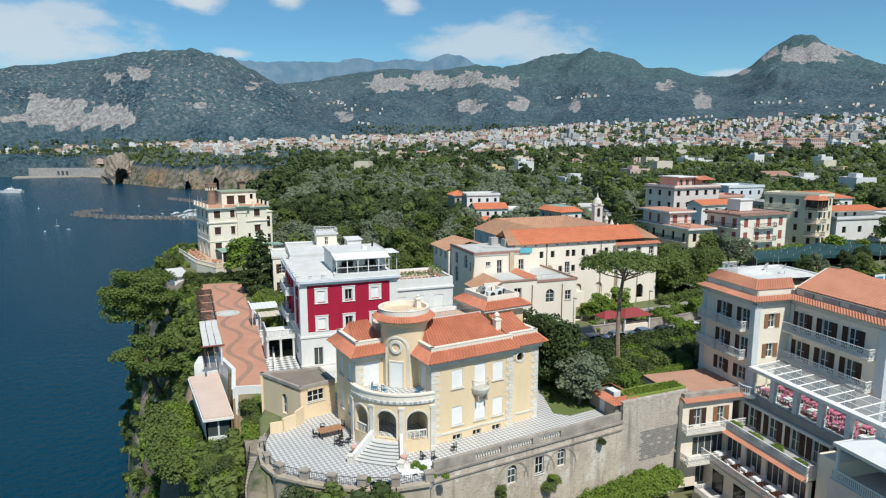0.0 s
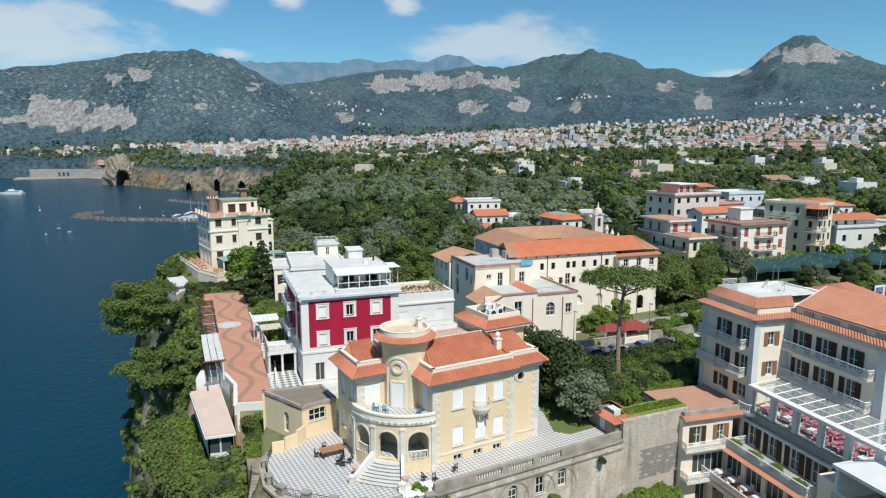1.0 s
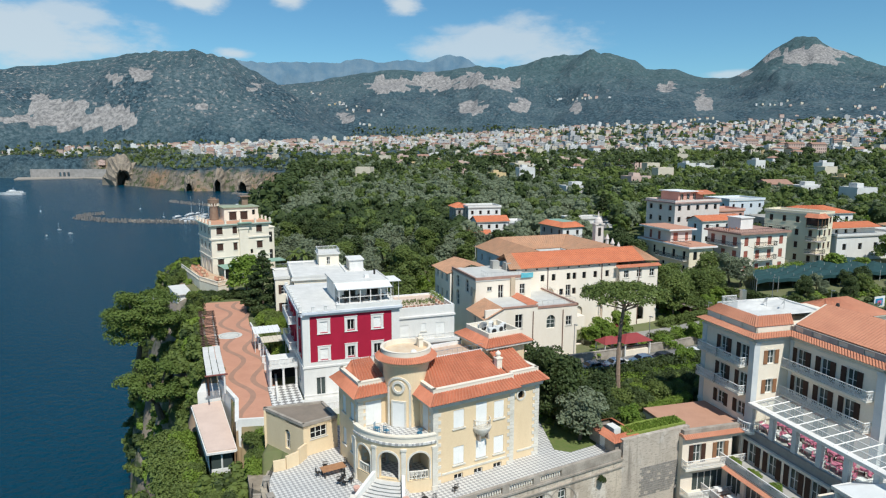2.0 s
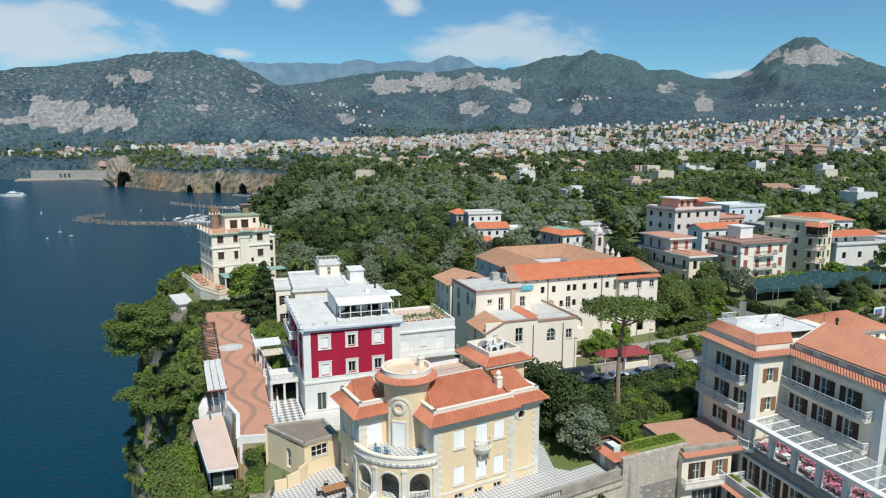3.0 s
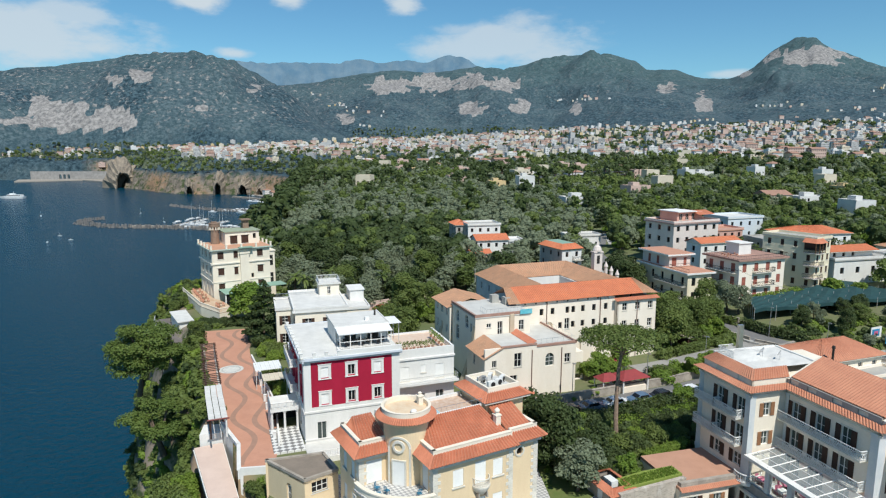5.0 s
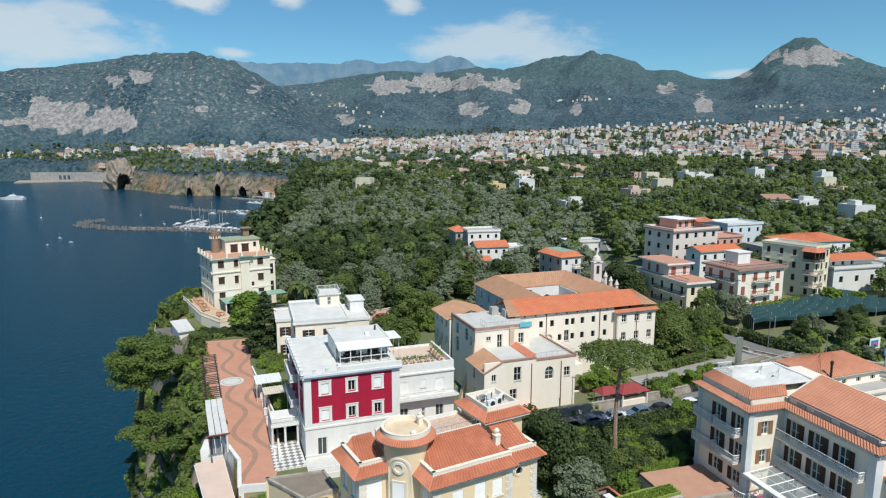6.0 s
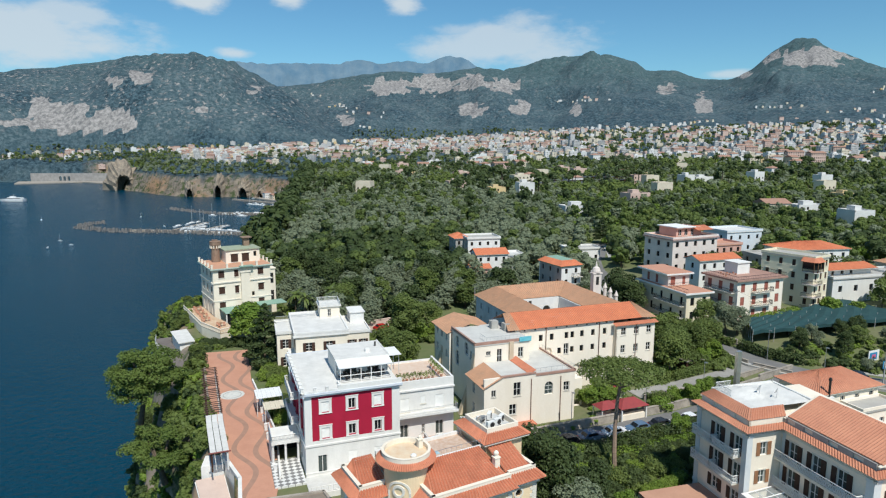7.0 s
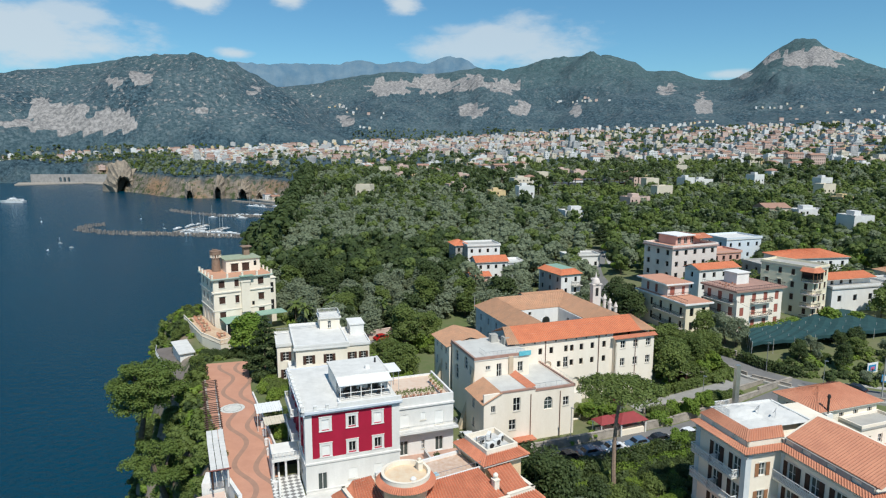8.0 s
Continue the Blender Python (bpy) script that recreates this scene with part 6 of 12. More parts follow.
def sea_villa():
    """The tall cream villa at the cliff's edge."""
    v = thing("villa", "tall cream villa with brown shutters, roof terrace and brick turrets", "villa", -55.5, 151.6, 0, 33)
    g, W, D, top = 45.5, 13.2, 12.0, 59.2
    rows = ((57.1, 1.6), (53.4, 1.6), (49.6, 1.9))
    front = [("dark", c, z, 1.35, h) for c in (1.9, 10.9) for z, h in rows] + [("dark", 5.3, 57.1, 1.0, 1.6), ("dark", 5.3, 53.3, 0.9, 1.7), ("hole", 8.0, 53.6, 0.5, 0.6), ("hole", 9.0, 52.2, 0.6, 1.0)]
    left = [("dark", c, z, 0.95, h) for c in (2.2, 6.0, 9.8) for z, h in ((57.0, 1.7), (53.3, 1.8))] + [("hole", c, 48.4, 1.1, 2.7, True) for c in (2.2, 6.0, 9.8)]
    four_walls(v, 0, 0, W, D, g, top, CREAM, front=front, left=left, right=[("dark", c, z, 1.0, h) for c in (3.0, 8.0) for z, h in rows], back=[("dark", c, z, 1.0, h) for c in (3.0, 8.0) for z, h in rows])
    s = Shape()
    for p, q in (((-0.4, 0), (W + 0.4, 0)), ((0, D + 0.4), (0, -0.4)), ((W, -0.4), (W, D + 0.4))):
        s.bar(p, q, 55.9, 56.15, 0.22)
        s.bar(p, q, 51.8, 51.95, 0.12)
        s.bar(p, q, 58.85, 59.1, 0.3)
    part("string_course", s, TRIM, v)
    s = Shape()
    for p, q in (((-0.6, 0), (W + 0.6, 0)), ((0, D + 0.6), (0, -0.6)), ((W, -0.6), (W, D + 0.6)), ((W, D), (0, D))):
        s.bar(p, q, 59.1, 59.35, 0.55)
    part("gutter_cornice", s, surface_once("verdigris_cornice", (0.40, 0.50, 0.42), (0.52, 0.54, 0.46), 1.0), v)
    part("roof", Shape().box(-0.3, -0.3, 59.0, W + 0.3, D + 0.3, 59.42), surface_once("terracotta_roof_floor", (0.55, 0.30, 0.19), (0.50, 0.27, 0.17), 1.5, 0.85), v, "terracotta-tiled roof terrace")
    me = Shape().box(-0.2, -0.2, 59.35, 0.2, 0.2, 60.25).box(-0.25, -0.25, 60.25, 0.25, 0.25, 60.33).mesh("post", CREAM)
    for i in range(5):
        part("post", me, None, v).matrix_basis = pose(-0.2 + i * (W + 0.4) / 4, -0.25, 0)
        if i:
            part("post", me, None, v).matrix_basis = pose(-0.25, i * D / 4, 0)
            part("post", me, None, v).matrix_basis = pose(W + 0.25, i * D / 4, 0)
    # chimney breast with a green canopy
    part("chimney_breast", Shape().box(6.2, -0.55, 51.0, 8.2, 0, 58.2).box(6.0, -0.7, 58.0, 8.4, 0, 58.4), CREAM, v)
    part("canopy", Shape().box(5.9, -1.2, 59.36, 9.0, 0.2, 59.55), GREENROOF, v)
    # upper storey
    four_walls(v, 4.4, 5.2, 12.4, 11.2, 59.4, 62.4, CREAM, front=[("dark", 2.0, 59.6, 1.7, 1.9), ("dark", 4.6, 59.6, 1.7, 1.9), ("hole", 6.9, 60.6, 0.7, 1.2)])
    part("upper_roof", Shape().box(4.1, 4.9, 62.4, 12.7, 11.5, 62.62), surface_once("moss_green_roof", (0.36, 0.40, 0.28), None, 1.0, 0.9), v)
    # brick turrets
    brick = surface_once("brown_brick", (0.22, 0.14, 0.10), (0.30, 0.21, 0.15), 0.6, 0.9)
    t = Shape().lathe(3.0, 9.0, [(1.05, 59.3), (0.95, 62.6), (0.95, 63.0), (1.3, 63.5), (1.3, 64.2), (1.35, 64.2), (1.35, 64.35), (0.0, 64.4)], 16)
    part("turret", t, brick, v, "round brick turret")
    for i in range(12):
        w = math.tau * i / 12
        part("corbel", Shape().box(-0.1, -0.1, 62.75, 0.1, 0.25, 63.4), CREAM, v).matrix_basis = Matrix.Translation((3.0 + 1.05 * math.cos(w), 9.0 + 1.05 * math.sin(w), 0)) @ pose(0, 0, 0, 0, 0, math.degrees(w) - 90)
    part("turret_vent", Shape().box(2.5, 8.6, 64.4, 3.5, 9.4, 64.7).box(2.3, 8.9, 64.4, 2.5, 9.2, 64.9), brick, v)
    part("turret", Shape().box(9.8, 9.2, 62.6, 11.2, 10.6, 64.6).box(9.3, 8.7, 64.6, 11.7, 11.1, 64.8), brick, v)
    part("side_wing", Shape().box(W, 2.5, g, W + 2.0, 10.0, 57.6).box(W, 2.3, 57.6, W + 2.2, 10.2, 57.8), CREAM, v)
    # shaded arch openings painted as near-black panels on the wing wall
    for z in (50.0, 54.2):
        part("wing_arch", Shape().box(W + 0.5, 2.44, z, W + 1.5, 2.52, z + 2.4), BLACK, v)
    # green-roofed verandah before the front
    part("verandah_roof", Shape().prism([(1.0, -6.0), (5.5, -6.0), (5.5, -0.2), (1.0, -0.2)], 50.2, 50.3, [(1.0, -5.6), (5.5, -5.6), (5.5, -0.2), (1.0, -0.2)]), GREENROOF, v)
    for x in (1.2, 3.2, 5.2):
        part("verandah_post", Shape().box(x - 0.12, -5.8, 46.0, x + 0.12, -5.55, 50.2), WHITE, v)
    part("verandah_glass", Shape().box(1.3, -5.5, 46.5, 5.2, -5.4, 50.1), GLASS, v)
    part("verandah_roof", Shape().box(9.2, -4.5, 50.6, 15.5, -0.4, 50.75), GREENROOF, v)
    # sea-side dining terrace over a lower storey
    deck = [(-0.2, 0.2), (-0.2, D - 1.0), (-4.6, D - 1.0), (-4.4, -6.5), (-2.4, -14.5), (1.0, -13.5), (1.0, -5.8)]
    part("deck", Shape().prism(deck, 41.5, 48.3), CREAM, v)
    part("deck_floor", Shape().prism(deck, 48.3, 48.42), surface_once("ochre_deck_tiles", (0.52, 0.33, 0.20), (0.60, 0.46, 0.32), 1.2, 0.85), v)
    pts = deck[2:6]
    rail(v, pts, 48.42, 0.9, 0.3, CREAM, name="balustrade", post=0.06, top=0.1)
    for i, y in enumerate((-5.0, -1.5, 2.0, 5.5)):
        part("lower_window", Shape().box(-4.62, y, 44.0, -4.5, y + 0.9, 46.6), GLASS, v)
    for x, y in ((-2.2, 8.0), (-2.4, 4.5), (-2.4, 1.0), (-2.8, -3.0), (-1.0, -9.0)):
        p = part("parasol_table", Shape().lathe(x, y, [(0.05, 48.42), (0.05, 49.15), (0.55, 49.15), (0.55, 49.2), (0.0, 49.21)], 10), WOOD, v)
        for a in (0, 120, 240):
            cx, cy = x + 0.85 * math.cos(radians(a)), y + 0.85 * math.sin(radians(a))
            part("chair", Shape().box(cx - 0.22, cy - 0.22, 48.8, cx + 0.22, cy + 0.22, 48.88).box(cx - 0.22, cy + 0.16, 48.88, cx + 0.22, cy + 0.22, 49.3).box(cx - 0.2, cy - 0.2, 48.42, cx - 0.14, cy + 0.2, 48.8).box(cx + 0.14, cy - 0.2, 48.42, cx + 0.2, cy + 0.2, 48.8), TERRA_FLOOR, p)
    return v


cream_villa = sea_villa()
cream_villa.scale, cream_villa.location = (1.07, 1.07, 1.08), (-55.9, 151.6, -3.64)

# ---- the hotel with its terraces ----
def ornate_rail(house, pts, z, high=0.95, heavy=1.0):
    """White cast railing with rings between the bars."""
    s = Shape()
    for p, q in zip(pts, pts[1:]):
        a, b = Vector(p), Vector(q)
        n = max(1, round((b - a).length / 0.42))
        for zz, r in ((z + high, 0.055), (z + 0.1, 0.035), (z + high * 0.72, 0.025)):
            s.tube((*a, zz), (*b, zz), r * heavy, sides=5)
        for i in range(n + 1):
            c = a.lerp(b, i / n)
            s.tube((*c, z), (*c, z + high), 0.03 * heavy, sides=5, caps=False)
            if i < n:
                e, f = a.lerp(b, (i + 0.2) / n), a.lerp(b, (i + 0.8) / n)
                m = a.lerp(b, (i + 0.5) / n)
                s.tube((*e, z + 0.12), (*f, z + high * 0.7), 0.036 * heavy, sides=4, caps=False)
                s.tube((*f, z + 0.12), (*e, z + high * 0.7), 0.036 * heavy, sides=4, caps=False)
                s.tube((*m, z + high * 0.72), (*m, z + high), 0.045 * heavy, sides=4, caps=False)
    return part("railing", s, WHITE, house, "white ornate cast-iron railing")


HOTEL_WALL = surface("hotel_stucco", (0.88, 0.765, 0.625), (0.80, 0.68, 0.545), 2.4, 0.88, 0.1, streak=0.3)


def hotel():
    v = thing("hotel", "beige stucco hotel with brown shutters, white railings and tiled attic roofs", "hotel", 34.3, 67.4, 0, 15.7)
    g, top, K = 33.0, 58.5, 11.6
    x1 = 4.76
    # the end pavilion
    left = [("brown", s, z, 1.15, 2.2) for s in (3.75, 7.05) for z in (55.1, 51.85)] + [("brown", s, 49.1, 1.15, 1.55) for s in (3.75, 7.05)]
    facade(v, (0, 8.5), (0, 0), g, top, left, HOTEL_WALL)
    facade(v, (0, 0), (x1, 0), g, top, [("wood", 2.3, 55.35, 0.95, 1.6), ("wood", 2.3, 51.95, 0.95, 1.6)], CREAM)
    facade(v, (15.0, 8.5), (0, 8.5), g, top, grid("brown", (3, 6.5, 10), (55.1, 51.8), 1.1, 1.7), HOTEL_WALL)
    facade(v, (15.0, -K), (15.0, 8.5), g, top, [], HOTEL_WALL)
    # the wing
    ks = (1.7, 4.85, 8.0)
    facade(v, (x1, 0), (x1, -K), g, top, [("brown", k, z, 1.2, 2.2) for k in ks for z in (55.05, 51.85)] + [("door", k, 48.5, 2.0, 2.3) for k in ks], HOTEL_WALL)
    facade(v, (x1, -K), (15.0, -K), g, top, grid("brown", (2.5, 6), (55.1, 51.8), 1.1, 1.7), CREAM)
    facade(v, (x1 + 1.6, -K - 0.01), (x1 + 1.6, -K - 12), g, 55.6, grid("brown", (2.5, 6, 9.5), (51.9,), 1.1, 2.0), PINKW)
    part("side_roof", Shape().box(x1 + 1.0, -K - 12, 55.6, 15, -K, 55.9), TERRA_FLOOR, v)
    # pilasters
    for x, y, wx, wy in ((-0.08, -0.08, 0.75, 0.75), (-0.08, 7.85, 0.3, 0.73), (x1 - 0.1, -K - 0.05, 0.9, 0.9), (x1 - 0.1, -0.55, 0.3, 0.4)):
        part("pilaster", Shape().box(x, y, 44.6, x + wx, y + wy, 58.0).box(x - 0.06, y - 0.06, 57.7, x + wx + 0.06, y + wy + 0.06, 58.0).box(x - 0.06, y - 0.06, 48.2, x + wx + 0.06, y + wy + 0.06, 48.6), surface_once("pale_blue_grey_trim", (0.66, 0.655, 0.63), (0.54, 0.57, 0.58), 1.4), v)
    s = Shape()
    for p, q in (((0, 8.8), (0, -0.3)), ((-0.3, 0), (x1, 0)), ((x1, 0), (x1, -K - 0.3)), ((x1 - 0.3, -K), (15, -K))):
        s.bar(p, q, 57.85, 58.05, 0.1)
        s.bar(p, q, 58.3, 58.52, 0.3)
    part("cornice", s, TRIM, v)
    # eave tiles, attic strip, upper tile slope
    ev = Shape()
    for a, b, c, d in (((-0.7, 9.2), (-0.7, -0.7), (0.15, 0.15), (0.15, 8.4)), ((-0.7, -0.7), (x1 - 0.7, -0.7), (x1 + 0.1, 0.15), (0.15, 0.15)),
                       ((x1 - 0.7, -0.7), (x1 - 0.7, -K - 0.7), (x1 + 0.15, -K + 0.15), (x1 + 0.15, 0.15)), ((x1 - 0.7, -K - 0.7), (15.2, -K - 0.7), (15.0, -K + 0.15), (x1 + 0.15, -K + 0.15))):
        ribs(ev, (*a, 58.55), (*b, 58.55), (*c, 58.95), (*d, 58.95), 0.34, 0.10, 0.42)
    part("roof_edge", ev, HOTEL_TILE, v)
    holes_l, holes_w = [("hole", 2.6, 59.02, 0.9, 0.5), ("hole", 6.2, 59.02, 0.9, 0.5)], [("hole", k, 59.02, 1.2, 0.5) for k in (1.0, 3.4, 6.6, 9.6)]
    facade(v, (0.25, 8.3), (0.25, 0.25), 58.6, 59.62, holes_l, CREAM, 0.25)
    facade(v, (0.25, 0.25), (x1 + 0.25, 0.25), 58.6, 59.62, [], CREAM, 0.25)
    facade(v, (x1 + 0.25, 0.25), (x1 + 0.25, -K + 0.25), 58.6, 59.62, holes_w, GREYPL, 0.25)
    up = Shape()
    ribs(up, (0.2, 8.6, 59.62), (0.2, 0.2, 59.62), (1.15, 1.15, 60.6), (1.15, 7.4, 60.6), 0.34, 0.12, 0.42)
    ribs(up, (0.2, 0.2, 59.62), (x1 + 0.5, 0.2, 59.62), (x1 + 0.9, 1.15, 60.6), (1.15, 1.15, 60.6), 0.34, 0.12, 0.42)
    part("attic_roof", up, HOTEL_TILE, v)
    wr = Shape()
    ribs(wr, (x1 + 0.45, -0.1, 59.7), (x1 + 0.45, -K - 0.3, 59.7), (x1 + 4.6, -K - 0.3, 61.7), (x1 + 4.6, -0.1, 61.7), 0.36, 0.13, 0.42)
    ribs(wr, (x1 + 9.4, -K - 0.3, 59.6), (x1 + 9.4, -0.1, 59.6), (x1 + 4.6, -0.1, 61.7), (x1 + 4.6, -K - 0.3, 61.7), 0.3, 0.09, 0.42)
    part("wing_roof", wr, HOTEL_TILE, v, "orange barrel-tiled roof over the wing")
    gab = Shape()
    for y in (-0.12, -K - 0.28):
        gab.prism([(x1 + 0.1, y), (x1 + 9.2, y), (x1 + 9.2, y + 0.3), (x1 + 0.1, y + 0.3)], 59.5, 61.65, [(x1 + 4.5, y), (x1 + 4.7, y), (x1 + 4.7, y + 0.3), (x1 + 4.5, y + 0.3)])
    part("gable", gab, CREAM, v)
    part("attic_slab", Shape().box(0.4, 0.4, 58.5, 14.9, 8.2, 59.5).box(x1 + 0.4, -K + 0.3, 58.5, 14.9, 0.4, 59.5), CREAM, v)
    # flat white roof with a raised peak, rail, dishes
    fl = Shape()
    n, m = 9, 8
    for i in range(n):
        for j in range(m):
            q = []
            for a, b in ((i, j), (i + 1, j), (i + 1, j + 1), (i, j + 1)):
                x, y = 1.05 + (10.0 - 1.05) * a / n, 1.05 + (7.5 - 1.05) * b / m
                q.append((x, y, 60.55 + 0.06 * math.sin(x * 2.1) * math.cos(y * 1.7) + max(0.0, 0.7 - 0.33 * math.hypot(x - 4.2, y - 5.6))))
            fl.face(*q)
    part("flat_roof", fl, WHITE_ROOF, v, "crumpled white waterproof roof sheet", smooth=False)
    part("roof_wall", Shape().box(1.0, 7.4, 59.5, 10.0, 7.7, 60.7).box(9.8, 1.0, 59.5, 10.1, 7.7, 60.7), WHITE, v)
    rail(v, [(1.3, 4.6), (1.3, 7.3), (3.4, 7.3)], 60.6, 0.85, 0.12, WHITE, name="roof_rail", post=0.02, top=0.04)
    for x, y, a in ((5.0, 4.2, 200), (6.4, 3.0, 215)):
        d = part("dish", Shape().lathe(0, 0, [(0.0, 0.0), (0.25, 0.04), (0.45, 0.14)], 14), STEEL, v, "grey satellite dish")
        d.matrix_basis = pose(x, y, 61.4, 65, 0, a)
        part("dish_mast", Shape().tube((x, y, 60.6), (x, y, 61.4), 0.03), STEEL, v)
    # balconies
    for z in (55.0, 51.78):
        for a, b in ((8.3, 4.95), (4.75, 1.0)) if z > 54 else ((8.3, 5.0), (4.8, 0.9)):
            b_ = part("balcony", Shape().box(-0.95, b, z - 0.18, 0, a, z), TRIM, v)
            ornate_rail(b_, [(0, a), (-0.9, a), (-0.9, b), (0, b)], z)
        b_ = part("balcony", Shape().box(x1 - 1.0, -10.6, z - 0.18, x1, -0.05, z), TRIM, v)
        ornate_rail(b_, [(x1 - 0.95, -0.05), (x1 - 0.95, -10.6), (x1, -10.6)], z)
    # glazed dining room along the wing
    f, e = 48.3, -0.35
    gr = part("dining_room", Shape().box(e - 0.1, -19, 47.2, x1, -0.4, f), surface_once("dark_fascia", (0.36, 0.33, 0.30), (0.28, 0.255, 0.23), 1.5), v, "glass-walled dining room")
    part("dining_floor", Shape().box(e, -18.9, f, x1 - 0.05, -0.5, f + 0.02), SCREED, gr)
    for k in range(6):
        y = -0.5 - k * 3.05
        part("post", Shape().box(e, y - 0.3, f, e + 0.5, y + 0.25, 50.9), surface_once("pale_blue_grey_trim", (0.66, 0.655, 0.63)), gr)
        if k < 5:
            part("glass", Shape().box(e + 0.2, y - 2.78, f + 0.05, e + 0.22, y - 0.3, 50.9), CLEAR, gr).visible_shadow = False
            part("frame_rail", Shape().box(e + 0.15, y - 2.78, f + 0.0, e + 0.3, y - 0.3, f + 0.09).box(e + 0.17, y - 2.78, 49.2, e + 0.25, y - 0.3, 49.24), WHITE, gr)
    part("gutter", Shape().box(e - 0.25, -19, 50.9, e + 0.55, -0.3, 51.25), WHITE, gr)
    rb = Shape()
    for k in range(13):
        y = -0.45 - k * 1.53
        rb.box(e, y - 0.05, 51.25, e + 0.01, y + 0.05, 51.26)
        rb.tube((e + 0.1, y, 51.25), (x1 - 0.9, y, 51.62), 0.07, sides=4)
    for q in (0.33, 0.66, 1.0):
        x = e + 0.1 + (x1 - 1.0 - e) * q
        rb.tube((x, -0.45, 51.25 + 0.37 * q), (x, -18.9, 51.25 + 0.37 * q), 0.05, sides=4)
    part("roof_frame", rb, WHITE, gr)
    gp = part("roof_glass", Shape().face((e + 0.1, -18.9, 51.2), (x1 - 0.9, -18.9, 51.58), (x1 - 0.9, -0.45, 51.58), (e + 0.1, -0.45, 51.2)), FROST, gr)
    gp.visible_shadow = False
    # terraces below, each with doors behind
    for z, e0, wall_x, tile in ((44.75, -3.6, -0.9, True), (41.4, -5.8, -3.1, False)):
        part("terrace_slab", Shape().box(e0, -11.9, z - 0.5, 5, 0.1, z - 0.02), HOTEL_WALL, v)
        part("terrace_paving", Shape().box(e0 + 0.02, -11.88, z - 0.02, 5, 0.08, z), TERRA_FLOOR if not tile else SCREED, v)
        facade(v, (wall_x, 0.1), (wall_x, -11.8), z, z + 2.6, [("brown" if tile else "door", s, z + 0.1, 1.2 if tile else 2.3, 2.25) for s in (1.9, 4.8, 7.7, 10.4)], HOTEL_WALL)
        ornate_rail(v, [(e0 + 0.1, 0.0), (e0 + 0.1, -11.8)] + ([(e0 + 1.5, -11.8)] if tile else []), z, 0.85, 1.5)
        if tile:
            t = Shape()
            ribs(t, (e0 - 0.5, 0.1, z - 0.4), (e0 - 0.5, -11.9, z - 0.4), (e0, -11.9, z - 0.15), (e0, 0.1, z - 0.15), 0.26, 0.07)
            part("tiled_ledge", t, HOTEL_TILE, v)
            for k in range(6):
                part("planter", Shape().box(e0 + 0.22, -11.6 + 1.95 * k, z, e0 + 0.66, -10.05 + 1.95 * k, z + 0.42, 0.04), WHITE, v)
            part("end_wall", Shape().box(e0 + 0.3, -12.1, z, e0 + 2.6, -11.8, z + 0.95), PEACH, v)
    part("lower_wall", Shape().box(-5.3, -13, 33.0, 5, 0, 40.9), HOTEL_WALL, v)
    part("end_block", Shape().box(-2.7, -14.2, 40.9, 4.6, -12.15, 47.15), HOTEL_WALL, v)
    part("eaves_soffit", Shape().box(-0.75, -11.9, 47.0, x1, 0.0, 47.2), surface_once("dark_fascia", (0.36, 0.33, 0.30)), v)
    for s_ in range(4):
        part("lower_door", Shape().box(-5.4, -3.2 - 3.2 * s_, 38.2, -5.3, -1.6 - 3.2 * s_, 40.6), GLASS, v)
        bx = part("lower_balcony", Shape().box(-7.5, -3.8 - 3.2 * s_, 37.0, -5.3, -1.2 - 3.2 * s_, 38.1), PINKW, v)
        ornate_rail(bx, [(-5.4, -3.7 - 3.2 * s_), (-7.4, -3.7 - 3.2 * s_), (-7.4, -1.3 - 3.2 * s_), (-5.4, -1.3 - 3.2 * s_)], 38.1, 0.6)
    # the low side block with a roof terrace
    a, b = -8.6, -0.2
    facade(v, (a, b), (0.6, b), 44.75, 48.0, [("brown", 1.9, 44.95, 1.0, 2.1), ("wood", 4.9, 45.1, 0.95, 1.9), (None, 7.0, 44.9, 1.2, 2.5)], HOTEL_WALL)
    facade(v, (a, b), (0.6, b), 38.0, 44.75, [("door", 3.6, 41.5, 4.2, 2.2), ("door", 3.6, 38.2, 3.0, 2.2)], HOTEL_WALL)
    facade(v, (a, 7.5), (a, b + 0.35), 38.0, 48.0, [], HOTEL_WALL)
    part("terrace_floor", Shape().box(a, b, 47.9, 0, 7.5, 48.3), surface_once("terracotta_deck", (0.50, 0.28, 0.19), (0.44, 0.24, 0.16), 1.8, 0.85), v, "terracotta-paved roof terrace")
    lt = Shape()
    ribs(lt, (a - 0.1, b - 0.55, 48.0), (0.6, b - 0.55, 48.0), (0.6, b, 48.3), (a - 0.1, b, 48.3), 0.26, 0.07)
    part("tiled_ledge", lt, HOTEL_TILE, v)
    part("planter", Shape().box(a + 0.2, b + 0.1, 48.3, -1.0, b + 0.6, 48.75), CONCRETE, v)
    part("corner_balcony", Shape().lathe(0.2, -0.2, [(0.2, 47.2), (1.4, 47.9), (1.5, 48.3), (0, 48.3)], 16, 150, 330), WHITE, v)
    arc = [(0.2 + 1.4 * math.cos(radians(w)), -0.2 + 1.4 * math.sin(radians(w))) for w in range(150, 331, 20)]
    rail(v, arc, 48.3, 0.85, 0.2, WHITE, name="balustrade", post=0.045, top=0.07)
    for z, e1 in ((44.75, -0.9), (41.4, -1.4)):
        bq = part("balcony", Shape().box(a - 0.1, b + e1, z - 0.25, 0.0, b, z), TRIM, v)
        ornate_rail(bq, [(a, b), (a, b + e1 + 0.08), (0.0, b + e1 + 0.08)], z, 0.85)
    return v


hotel()


